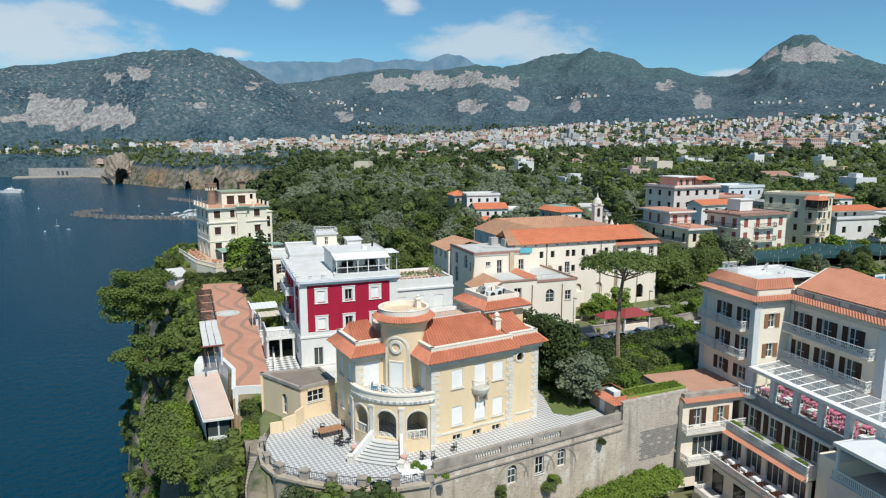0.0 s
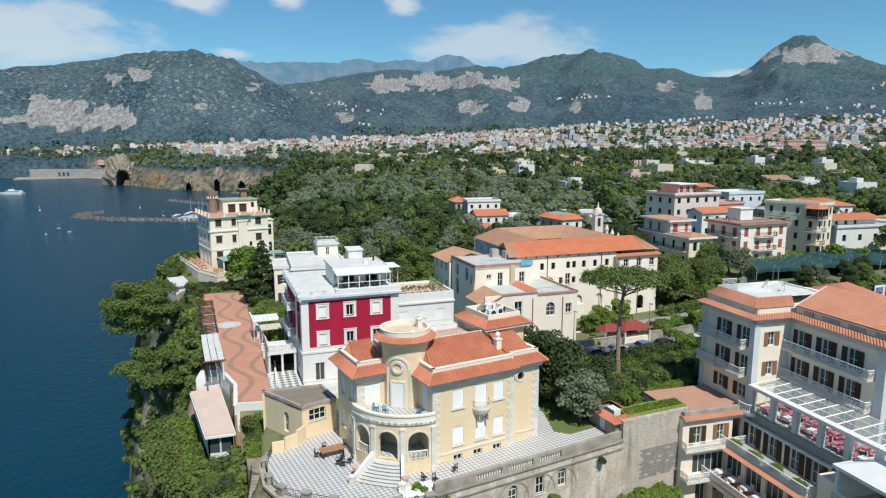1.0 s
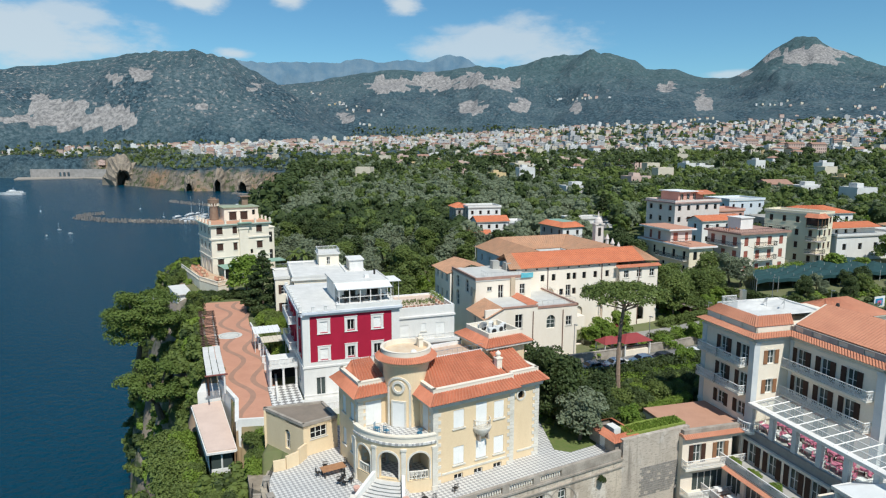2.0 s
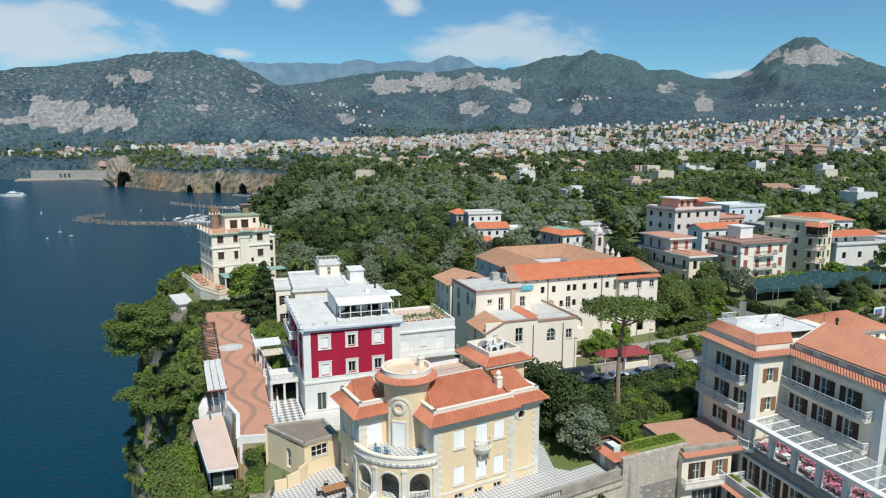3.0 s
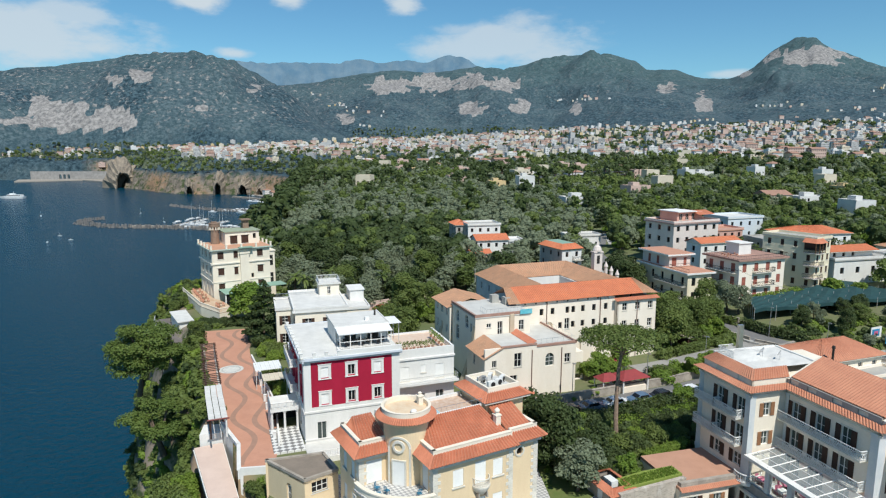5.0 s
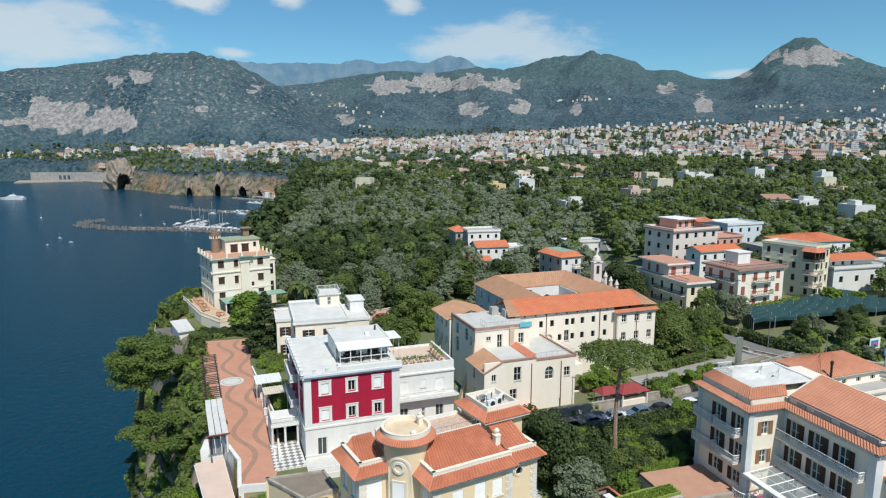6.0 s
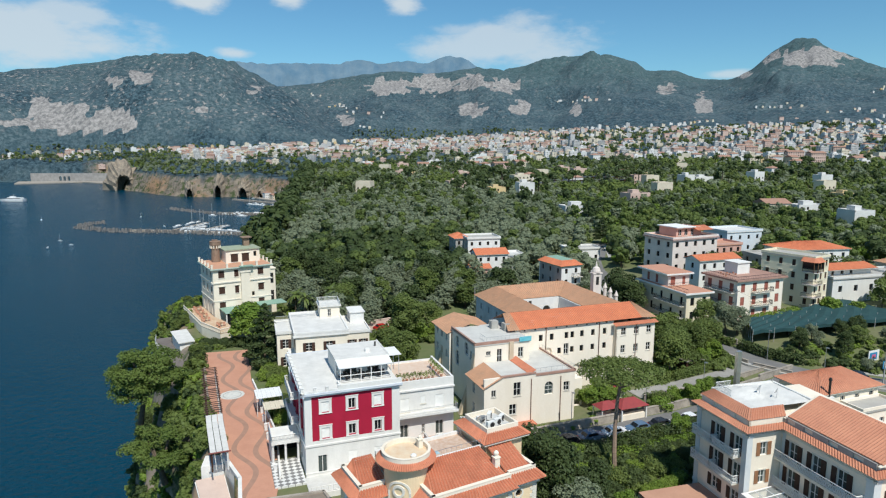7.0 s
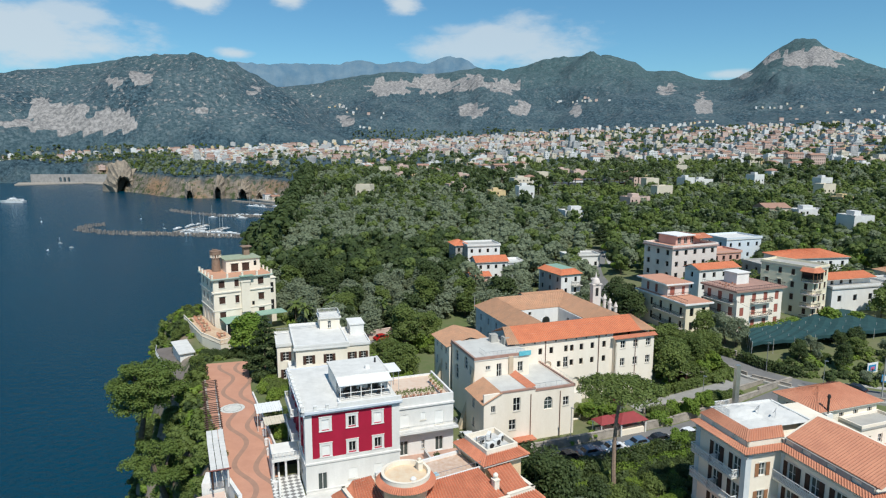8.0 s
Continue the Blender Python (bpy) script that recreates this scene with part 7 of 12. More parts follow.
def terrace_chair(seat):
    c = thing("terrace_chair", "light terrace chair drawn up to a small table", "chair", 0, 0, -200, 0, "restaurant chairs")
    part("seat", Shape().box(-0.22, -0.175, 0.4, 0.22, 0.175, 0.47), seat, c)
    part("backrest", Shape().box(-0.22, -0.22, 0.47, 0.22, -0.15, 0.9, 0.02), seat, c)
    for px in (-0.2, 0.16):
        for py in (-0.17, 0.13):
            part("leg", Shape().box(px, py, 0, px + 0.04, py + 0.04, 0.4), seat, c)
    return c


def small_table(top):
    t = thing("table", "small terrace table laid with a cloth", "table", 0, 0, -200, 0, "restaurant tables")
    part("cloth", Shape().box(-0.42, -0.42, 0.55, 0.42, 0.42, 0.76, 0.02), top, t)
    part("leg", Shape().tube((0, 0, 0), (0, 0, 0.56), 0.05), IRON, t)
    return t


def at_hotel(x, y):
    c, s = math.cos(radians(15.7)), math.sin(radians(15.7))
    return 34.3 + c * x - s * y, 67.4 + s * x + c * y


PINK_CHAIR, WHITE_CHAIR, WHITE_TABLE, PINK_TABLE = terrace_chair(PINKCLOTH), terrace_chair(WHITE), small_table(CANVAS), small_table(PINKCLOTH)


def lay_table(table, chair, x, y, z, angle):
    m = pose(*at_hotel(x, y), z, 0, 0, angle)
    copy_thing(table, m)
    for a in (0, 180):
        copy_thing(chair, m @ pose(0, 0, 0, 0, 0, a) @ pose(0, -0.675, 0))


rng = random.Random(4)
for k in range(12):
    for x in (0.8, 2.6):
        lay_table(PINK_TABLE if rng.random() < 0.6 else WHITE_TABLE, PINK_CHAIR, x + rng.uniform(-0.2, 0.2), -1.9 - 1.45 * k + rng.uniform(-0.3, 0.3), 48.32, rng.uniform(0, 90))
for y in (-1.3, -3.2, -5.0, -6.9, -8.8, -10.6):
    lay_table(WHITE_TABLE, WHITE_CHAIR, -4.3 + 0.15 * math.sin(y), y, 41.4, 105)


def marquee():
    m = thing("marquee", "white canvas marquee on columns over a balustraded terrace", "marquee", 39.5, 48.0, 3.5, 15.7)
    part("canopy", Shape().prism([(-2.6, -7), (8, -7), (8, 6.2), (-2.6, 6.2)], 45.5, 47.6, [(2.0, -2.0), (3.6, -2.0), (3.6, 1.8), (2.0, 1.8)]), CANVAS, m)
    part("valance", Shape().box(-2.75, -7.1, 45.2, 8.1, 6.35, 45.52), WHITE, m)
    for x, y in ((-2.4, 6.0), (-2.4, 0.0), (-2.4, -6.0), (4, 6.0)):
        part("column", Shape().lathe(x, y, [(0.25, 42.1), (0.17, 42.4), (0.15, 44.9), (0.28, 45.2)], 10), WHITE, m)
    part("terrace", Shape().box(-2.8, -7, 33, 8, 6.4, 42.1), PINKW, m)
    rail(m, [(-2.6, -7), (-2.6, 6.2), (8, 6.2)], 42.1, 0.9, 0.2, WHITE, name="balustrade", post=0.05, top=0.07)


marquee()

# ---- the convent ----
def convent():
    v = thing("convent", "long ivory convent round a cloister with orange and weathered tiled roofs", "convent", 12.6, 107.2, 0, 20)
    g = 46.5
    small, z2, z1 = 0.85, 55.9, 53.2
    front = [("hole", u, z2, 0.75, 1.2) for u in (5.0, 7.2, 10.2, 11.4, 13.4, 15.7, 18.2)] + [("hole", u, z1, 0.75, 1.15) for u in (8.8, 11.4, 13.4, 15.7, 18.2)] + [("plain", 10.2, 53.0, 1.0, 2.0)]
    front += [(None, u, 48.0, 1.5, 2.9, True) for u in (12.5, 16.8)] + [(None, 4.9, 53.0, 1.35, 1.6, True), (None, 6.6, 53.0, 1.35, 1.6, True)]
    facade(v, (0, 0), (20.1, 0), g, 58.5, front, IVORY)
    part("niche_back", Shape().box(4.0, 0.36, 52.9, 7.5, 0.5, 54.8), IVORY, v)
    part("niche_back", Shape().box(11.5, 0.36, 47.9, 18, 0.5, 51.0), IVORY, v)
    rb = [("plain", u, 55.6, 1.05, 1.4) for u in (1.6, 4.4, 7.2)] + [("plain", u, 52.2, 1.0, 1.5) for u in (1.6, 4.4, 7.2)] + [(None, 5.0, 47.5, 1.5, 2.6, True)]
    facade(v, (20.1, -0.9), (28.6, -0.9), g, 57.6, rb, IVORY)
    part("wall", Shape().box(20.1, -0.9, g, 20.4, 0.0, 57.6), IVORY, v)
    facade(v, (28.6, -0.6), (28.6, 24.0), g, 57.6, grid("plain", (3, 7, 11, 15), (52.5, 55.4), 0.9, 1.3), IVORY)
    s = Shape()
    for u in (6.0, 17.0):
        s.tube((u, -0.12, g), (u, -0.12, 58.4), 0.07, sides=6)
    s.tube((24.4, -1.0, g), (24.4, -1.0, 57.5), 0.06, sides=6)
    part("downpipe", s, surface_once("brown_pipe", (0.20, 0.10, 0.07)), v)
    # vent holes are not cut: their shade is painted as black blocks
    vent = Shape()
    for i in range(9):
        vent.box(1.6 + i * 2.1, -0.02, 58.05, 1.9 + i * 2.1, 0.1, 58.3)
    part("eaves_vent", vent, BLACK, v)
    # roofs
    o = Shape()
    ribs(o, (0.6, -0.5, 58.5), (26.0, -0.5, 58.5), (26.0, 3.6, 60.6), (0.6, 3.6, 60.6), 0.36, 0.08, 0.5)
    part("roof", o, ORANGE_TILE, v, "new bright orange tiled roof slope")
    w = Shape()
    part("old_roof", ribs(Shape(), (26.0, -0.5, 58.5), (29.2, -0.5, 58.3), (26.3, 3.6, 60.6), (26.0, 3.6, 60.6), 0.36, 0.08, 0.5), OLD_TILE, v, "weathered brown tiled roof")
    part("old_roof", ribs(Shape(), (29.2, -0.5, 58.3), (29.2, 9.0, 58.3), (26.3, 3.6, 60.6), (26.3, 3.6, 60.6), 0.36, 0.08, 0.5), OLD_TILE, v, "weathered brown tiled roof")
    part("old_roof", ribs(Shape(), (26.3, 8.4, 58.4), (-0.8, 8.4, 58.4), (-0.8, 3.6, 60.6), (26.3, 3.6, 60.6), 0.36, 0.08, 0.5), OLD_TILE, v, "weathered brown tiled roof")
    part("old_roof", ribs(Shape(), (-1.6, -0.3, 58.5), (0.6, -0.5, 58.5), (0.6, 3.6, 60.6), (-0.8, 3.6, 60.6), 0.36, 0.08, 0.5), OLD_TILE, v, "weathered brown tiled roof")
    # left, back and right wings round the cloister
    part("old_roof", ribs(Shape(), (5.2, 31.3, 57.4), (5.2, 6.5, 57.4), (8.8, 4.5, 59.8), (8.8, 27.6, 59.8), 0.36, 0.08, 0.5), OLD_TILE, v, "weathered brown tiled roof")
    part("old_roof", ribs(Shape(), (12.4, 8.0, 57.4), (12.4, 24.0, 57.4), (8.8, 27.6, 59.8), (8.8, 8.0, 59.8), 0.36, 0.08, 0.5), OLD_TILE, v, "weathered brown tiled roof")
    part("old_roof", ribs(Shape(), (12.4, 24.0, 57.4), (22.6, 24.0, 57.4), (26.0, 27.6, 59.8), (8.8, 27.6, 59.8), 0.36, 0.08, 0.5), OLD_TILE, v, "weathered brown tiled roof")
    part("old_roof", ribs(Shape(), (29.2, 31.3, 57.4), (5.2, 31.3, 57.4), (8.8, 27.6, 59.8), (26.0, 27.6, 59.8), 0.36, 0.08, 0.5), OLD_TILE, v, "weathered brown tiled roof")
    part("old_roof", ribs(Shape(), (22.6, 24.0, 57.4), (22.6, 8.0, 57.4), (26.0, 6.0, 59.8), (26.0, 27.6, 59.8), 0.36, 0.08, 0.5), OLD_TILE, v, "weathered brown tiled roof")
    part("old_roof", ribs(Shape(), (29.2, 8.0, 57.4), (29.2, 31.3, 57.4), (26.0, 27.6, 59.8), (26.0, 6.0, 59.8), 0.36, 0.08, 0.5), OLD_TILE, v, "weathered brown tiled roof")
    r = Shape()
    ribs(r, (19.6, -1.4, 57.55), (29.1, -1.4, 57.55), (29.1, -0.4, 57.95), (19.6, -0.4, 57.95), 0.36, 0.08)
    part("ledge_roof", r, TERRA, v)
    facade(v, (5.6, 31.0), (5.6, 8.4), g, 57.3, grid("plain", (3, 7, 11, 15, 19), (52.0, 55.0), 0.8, 1.3), surface_once("blue_white_wash", (0.58, 0.62, 0.66), None, 2.0), 0.3)
    facade(v, (28.8, 31.0), (5.6, 31.0), g, 57.3, [], IVORY)
    facade(v, (22.3, 8.2), (12.7, 8.2), g, 57.3, [], WHITE)
    facade(v, (12.7, 8.2), (12.7, 23.7), g, 57.3, [(None, 4.0, 53.5, 1.8, 2.4, True), (None, 9.0, 53.5, 1.8, 2.4, True)], WHITE)
    facade(v, (22.3, 23.7), (22.3, 8.2), g, 57.3, [("hole", 4, 54.6, 0.8, 1.4), ("hole", 9, 54.6, 0.8, 1.4)], WHITE)
    facade(v, (12.7, 23.7), (22.3, 23.7), g, 57.3, [(None, 2.4, 53.2, 1.9, 2.4, True), (None, 6.6, 53.2, 1.9, 2.4, True), ("hole", 2.6, 56.2, 0.7, 0.7)], WHITE)
    # flat-roofed block towards the crimson villa
    f0, f1 = -9.5, 0.4
    facade(v, (f0, -4.5), (f1, -4.5), g, 58.1, [("plain", 2.4, 56.1, 0.8, 0.7), ("plain", 4.4, 54.6, 0.9, 2.4), ("plain", 8.3, 55.2, 0.95, 1.7)], IVORY)
    part("wall", Shape().box(6.2 + f0 - 0.15, -4.9, g, 6.2 + f0 + 0.6, -4.5, 58.1), surface_once("tan_plaster", (0.62, 0.50, 0.36), (0.52, 0.41, 0.29), 2.0), v)
    facade(v, (f1, -4.2), (f1, 0), g, 58.1, [], IVORY)
    facade(v, (f0, 6.0), (f0, -4.2), g, 58.1, [("arched", 2.6, 52.2, 1.5, 2.7, True), ("arched", 2.6, 55.4, 1.4, 2.0, True), ("arched", 6.8, 55.3, 1.5, 2.2, True), ("plain", 8.7, 55.2, 0.7, 1.4), ("plain", 8.7, 49.5, 0.8, 1.6)], IVORY, 0.35)
    part("flat_roof", Shape().box(f0 - 0.1, -4.6, 57.8, f1 + 0.2, 6.2, 58.12), surface_once("pale_screed", (0.60, 0.58, 0.53), (0.50, 0.48, 0.44), 1.8), v)
    s = Shape()
    s.bar((f0 - 0.1, -4.5), (f1 + 0.1, -4.5), 58.0, 58.42, 0.12, 0.2)
    s.bar((f0, 6.2), (f0, -4.6), 58.0, 58.42, 0.12, 0.2)
    part("coping", s, surface_once("pink_brown_coping", (0.44, 0.26, 0.20), None, 1.2), v)
    rail(v, [(f0 + 2.2, -1.5), (f0 + 2.2, -4.0), (f1, -4.0)], 58.1, 0.9, 0.7, STEEL, name="railing", post=0.015, top=0.02)
    part("roof_hatch", Shape().box(-3.2, 3.0, 58.1, -1.9, 4.2, 59.5).box(-1.6, 1.0, 58.1, -0.6, 2.4, 59.4), GREYPL, v)
    bn = part("banner", Shape().box(-1.6, -4.78, 57.95, 0.6, -4.72, 58.75), surface_once("turquoise_sheet", (0.10, 0.42, 0.50), (0.2, 0.52, 0.58), 0.6), v, "turquoise plastic sheet hung over the edge")
    # older part with tiled roof, and the long buttress
    facade(v, (-10.0, 14.0), (-10.0, 6.0), g, 57.2, grid("plain", (1.6, 4.0, 6.4), (55.6, 52.4), 0.8, 1.4), IVORY, 0.35)
    facade(v, (-3.0, 14.0), (-10.0, 14.0), g, 57.2, [], IVORY)
    k = Shape()
    ribs(k, (-10.6, 14.4, 57.2), (-10.6, 5.8, 57.2), (-6.0, 5.8, 58.6), (-6.0, 14.4, 58.6), 0.36, 0.08, 0.5)
    ribs(k, (-1.4, 5.8, 57.2), (-1.4, 14.4, 57.2), (-6.0, 14.4, 58.6), (-6.0, 5.8, 58.6), 0.36, 0.08, 0.5)
    part("old_roof", k, OLD_TILE, v)
    b = Shape()
    for y in (-4.5, 10.0):
        n = len(b.v)
        b.v += [(f0, y, g), (f0 - 2.6, y, g), (f0 - 0.5, y, 52.6), (f0, y, 56.5), (f0, y + 1.0, g), (f0 - 2.6, y + 1.0, g), (f0 - 0.5, y + 1.0, 52.6), (f0, y + 1.0, 56.5)]
        b.f += [tuple(n + i for i in q) for q in ((0, 1, 2, 3), (7, 6, 5, 4), (1, 5, 6, 2), (2, 6, 7, 3))]
    part("buttress", b, surface_once("buff_plaster", (0.66, 0.54, 0.38), (0.56, 0.45, 0.31), 2.0), v)
    # low front block with tiled lean-to, and the terrace block beside it
    lx0, lx1, ly = -11.0, -2.2, -11.8
    facade(v, (lx0, ly), (lx1, ly), 45.0, 55.0, [("plain", 1.6, 52.0, 0.75, 1.1), ("plain", 5.6, 51.7, 1.25, 2.2), ("plain", 4.9, 48.7, 1.2, 1.7), (None, 2.0, 45.2, 1.1, 1.6, True)], IVORY)
    facade(v, (lx0, -4.7), (lx0, ly + 0.35), 45.0, 53.6, [("plain", 3.0, 51.6, 0.8, 1.5), ("plain", 3.0, 48.4, 0.8, 1.5)], IVORY, 0.35)
    facade(v, (lx1, ly + 0.35), (lx1, -4.7), 45.0, 55.0, [], IVORY)
    k = Shape()
    ribs(k, (lx0 - 0.3, -4.6, 53.5), (lx0 - 0.3, ly - 0.3, 53.5), (lx0 + 3.0, ly - 0.3, 55.1), (lx0 + 3.0, -4.6, 55.1), 0.36, 0.08, 0.5)
    part("lean_to_roof", k, OLD_TILE, v)
    part("low_roof", Shape().box(lx0 + 3.0, ly + 0.2, 54.6, lx1, -4.6, 54.95), surface_once("pale_screed", (0.60, 0.58, 0.53)), v)
    k = Shape()
    ribs(k, (lx1 - 1.2, -4.6, 54.98), (lx1 - 1.2, ly, 54.98), (lx1 + 0.05, ly, 55.5), (lx1 + 0.05, -4.6, 55.5), 0.36, 0.08)
    part("tiled_edge", k, TERRA, v)
    s = Shape()
    s.bar((lx0 + 2.8, ly), (lx1, ly), 54.95, 55.2, 0.12, 0.25)
    part("coping", s, surface_once("pink_brown_coping", (0.44, 0.26, 0.20)), v)
    part("porch_roof", Shape().box(-6.0, ly - 1.6, 47.2, -2.6, ly, 47.4), TERRA, v)
    tx = 4.9
    facade(v, (lx1, ly + 0.1), (tx, ly + 0.1), 45.5, 54.6, [("arched", 2.4, 51.2, 1.5, 2.1, True), ("plain", 5.6, 51.4, 1.05, 1.5)], IVORY)
    facade(v, (tx, ly + 0.4), (tx, 0), 45.5, 54.6, [(None, 3.0, 48.2, 1.8, 3.4, True), (None, 7.5, 48.2, 1.8, 3.4, True)], IVORY)
    part("terrace_roof", Shape().box(lx1, ly + 0.3, 54.2, tx, 0, 54.5), surface_once("pale_screed", (0.60, 0.58, 0.53)), v)
    s = Shape()
    s.bar((lx1, ly + 0.1), (tx + 0.1, ly + 0.1), 54.5, 54.85, 0.1, 0.2)
    s.bar((tx, ly), (tx, 0), 54.5, 54.85, 0.1, 0.2)
    part("coping", s, surface_once("pink_brown_coping", (0.44, 0.26, 0.20)), v)
    rail(v, [(lx1, ly + 0.4), (tx - 0.2, ly + 0.4), (tx - 0.2, -0.2)], 54.8, 0.8, 0.9, STEEL, name="railing", post=0.015, top=0.02)
    s = Shape()
    s.tube((-3.0, ly - 0.08, 45.0), (-3.0, ly - 0.08, 54.2), 0.07, sides=6)
    s.tube((2.3, ly + 0.02, 45.5), (2.3, ly + 0.02, 54.0), 0.07, sides=6)
    part("downpipe", s, surface_once("brown_pipe", (0.20, 0.10, 0.07)), v)
    # arched porch at the terrace's end
    facade(v, (tx, -7.5), (9.0, -7.5), 46.0, 51.0, [(None, 1.3, 46.6, 1.6, 3.2, True), (None, 3.2, 46.6, 1.4, 3.0, True)], IVORY)
    part("porch_top", Shape().box(tx, -7.5, 51.0, 9.0, 0, 51.3), IVORY, v)
    # bell gable
    bx, by = 29.6, 20.6
    bl = Shape().box(bx - 1.0, by - 0.6, 57, bx + 1.0, by + 0.6, 62.6).box(bx - 1.2, by - 0.75, 62.6, bx + 1.2, by + 0.75, 62.85)
    bl.lathe(bx, by, [(0.95, 62.85), (0.95, 63.2), (0.7, 63.9), (0.25, 64.2), (0.2, 64.5), (0.0, 65.6)], 14)
    part("belfry", bl, PINKW, v, "small pink bell turret with a cap")
    # the shaded bell opening painted as a flat black panel
    part("belfry_arch", Shape().box(bx - 0.35, by - 0.63, 60.2, bx + 0.35, by - 0.55, 62.0), BLACK, v)
    for d, zt in ((1.9, 60.6), (3.0, 59.6), (4.2, 58.8)):
        part("pinnacle", Shape().lathe(bx + d, by - 0.4 * d, [(0.4, 56.5), (0.35, zt - 1.2), (0.5, zt - 1.1), (0.05, zt)], 8), PINKW, v)
    # courtyard floor
    part("cloister_floor", Shape().box(12.4, 8.0, 46.5, 22.6, 24.0, 46.8), SCREED, v)


convent()

# ---- cliff-top promenade, pergola, pavilion, garden pieces ----
PROM = [(-20.4, 71.6), (-21.4, 77.8), (-25.2, 90.7), (-35.5, 113.0), (-42.2, 132.2), (-50.8, 130.0), (-40.6, 105.2), (-33.5, 90.9), (-30.9, 84.4), (-26.4, 77.8), (-24.2, 71.0)]
prom = thing("pavement", "cliff-top promenade of terracotta paving with grey wavy bands", "promenade")
prom["kind"] = "structure"
part("paving", Shape().prism(PROM, 40.0, 46.62), TERRA_FLOOR, prom)
AX_O, AX_D = Vector((-22.6, 71.5)), Vector((-23.9, 59.5)).normalized()
AX_N = Vector((AX_D.y, -AX_D.x))


def prom_at(s, n):
    p = AX_O + AX_D * s + AX_N * n
    return p.x, p.y


def wavy_band(offset, drift, amp, wave, phase, s0, s1, width=0.75):
    sh = Shape()
    k = int((s1 - s0) / 0.6)
    rows = []
    for i in range(k + 1):
        s = s0 + (s1 - s0) * i / k
        n = offset + drift * s + amp * math.sin(2 * math.pi * s / wave + phase)
        slope = amp * 2 * math.pi / wave * math.cos(2 * math.pi * s / wave + phase)
        half = width / 2 * math.sqrt(1 + slope * slope)
        rows.append((prom_at(s, n - half), prom_at(s, n + half)))
    for (a, b), (c, d) in zip(rows, rows[1:]):
        sh.face((*a, 46.626), (*b, 46.626), (*d, 46.626), (*c, 46.626))
    return sh


BAND_ROWS = [(-0.3, 0.0, 1.15, 14.9, 3.97, 2, 63), (2.45, 0.005, 1.15, 14.9, 4.82, 8, 63)]
for row in BAND_ROWS:
    part("paving_band", wavy_band(*row), BAND, prom, "grey wavy inlaid band")
ov = Shape()
ox, oy = prom_at(38.3, -0.3)
for r0, r1, z in ((0.0, 1.45, 46.634), (1.6, 2.1, 46.634)):
    for i in range(32):
        a, b = math.tau * i / 32, math.tau * (i + 1) / 32
        ov.face(*[(ox + q * math.cos(w), oy + q * math.sin(w), z) for q, w in ((r0, a), (r1, a), (r1, b), (r0, b))][(1 if r0 == 0 else 0):])
part("medallion", ov, surface_once("pale_mosaic", (0.66, 0.64, 0.58), (0.52, 0.50, 0.45), 0.5), prom, "round pale stone medallion in the paving")
part("medallion_ring", Shape().lathe(ox, oy, [(1.45, 46.632), (1.6, 46.632)], 32), surface_once("grey_mosaic", (0.40, 0.40, 0.37)), prom)
# parapets: white on the garden side, low wall seawards
w = Shape()
for p, q in ((PROM[1], PROM[2]), (PROM[2], PROM[3])):
    w.bar(p, q, 46.0, 47.3, 0.25)
part("garden_wall", w, WHITE, prom)
w = Shape()
for p, q in ((PROM[9], PROM[10]), (PROM[8], PROM[9])):
    w.bar(p, q, 41.5, 47.0, 0.3)
    w.bar(p, q, 47.0, 47.12, 0.4, 0.08)
part("sea_wall", w, WHITE, prom)
w = Shape()
for p, q in ((PROM[5], PROM[6]), (PROM[6], PROM[7]), (PROM[7], PROM[8])):
    w.bar(p, q, 41.0, 46.9, 0.35)
part("sea_wall", w, CONCRETE, prom)
w = Shape()
w.bar(PROM[10], PROM[0], 43.0, 47.4, 0.3)
part("end_wall", w, WHITE, prom)
for i in range(9):
    s = 8 + i * 3.4
    x, y = prom_at(s, 3.2 + 0.02 * s)
    part("lamp_pedestal", Shape().box(x - 0.2, y - 0.2, 46.6, x + 0.2, y + 0.2, 47.6).box(x - 0.25, y - 0.25, 47.6, x + 0.25, y + 0.25, 47.7), WHITE, prom)


def pergola():
    p = thing("pergola", "dark timber pergola along the sea wall, partly roofed with white panels", "pergola")
    n0, n1, z = -4.75, -2.7, 49.1
    at = lambda s, n: prom_at(s, n + (0.0 if s > 20 else (20 - s) * 0.02))  # noqa: E731
    for i in range(14):
        s = 11.2 + i * 2.75
        for n in (n0, n1):
            x, y = at(s, n)
            part("post", Shape().box(x - 0.09, y - 0.09, 46.5, x + 0.09, y + 0.09, z), WHITE if n == n1 else DARKWOOD, p)
    for n in (n0, n1):
        part("beam", Shape().tube((*at(11.2, n), z + 0.08), (*at(47.0, n), z + 0.08), 0.09, sides=4), DARKWOOD, p)
    me = None
    for i in range(26):
        s = 25.0 + i * 0.85
        if i % 7 == 6:
            continue
        part("rafter", Shape().tube((*at(s, n0 - 0.4), z + 0.22), (*at(s, n1 + 0.3), z + 0.22), 0.08, sides=4), DARKWOOD, p)
    for k in range(3):
        a, b = n0 - 0.2 + k * 0.83, n0 - 0.2 + (k + 1) * 0.83 - 0.08
        for s in range(11, 24):
            q = [at(s, a), at(s, b), at(s + 0.97, b), at(s + 0.97, a)]
            part("roof_panel", Shape().prism(q[::-1], z + 0.2, z + 0.26), WHITE_ROOF, p)
    part("end_beam", Shape().tube((*at(11.0, n0 - 0.4), z + 0.15), (*at(11.0, n1 + 0.4), z + 0.15), 0.12, sides=4), surface_once("red_brown_beam", (0.20, 0.06, 0.05)), p)


pergola()


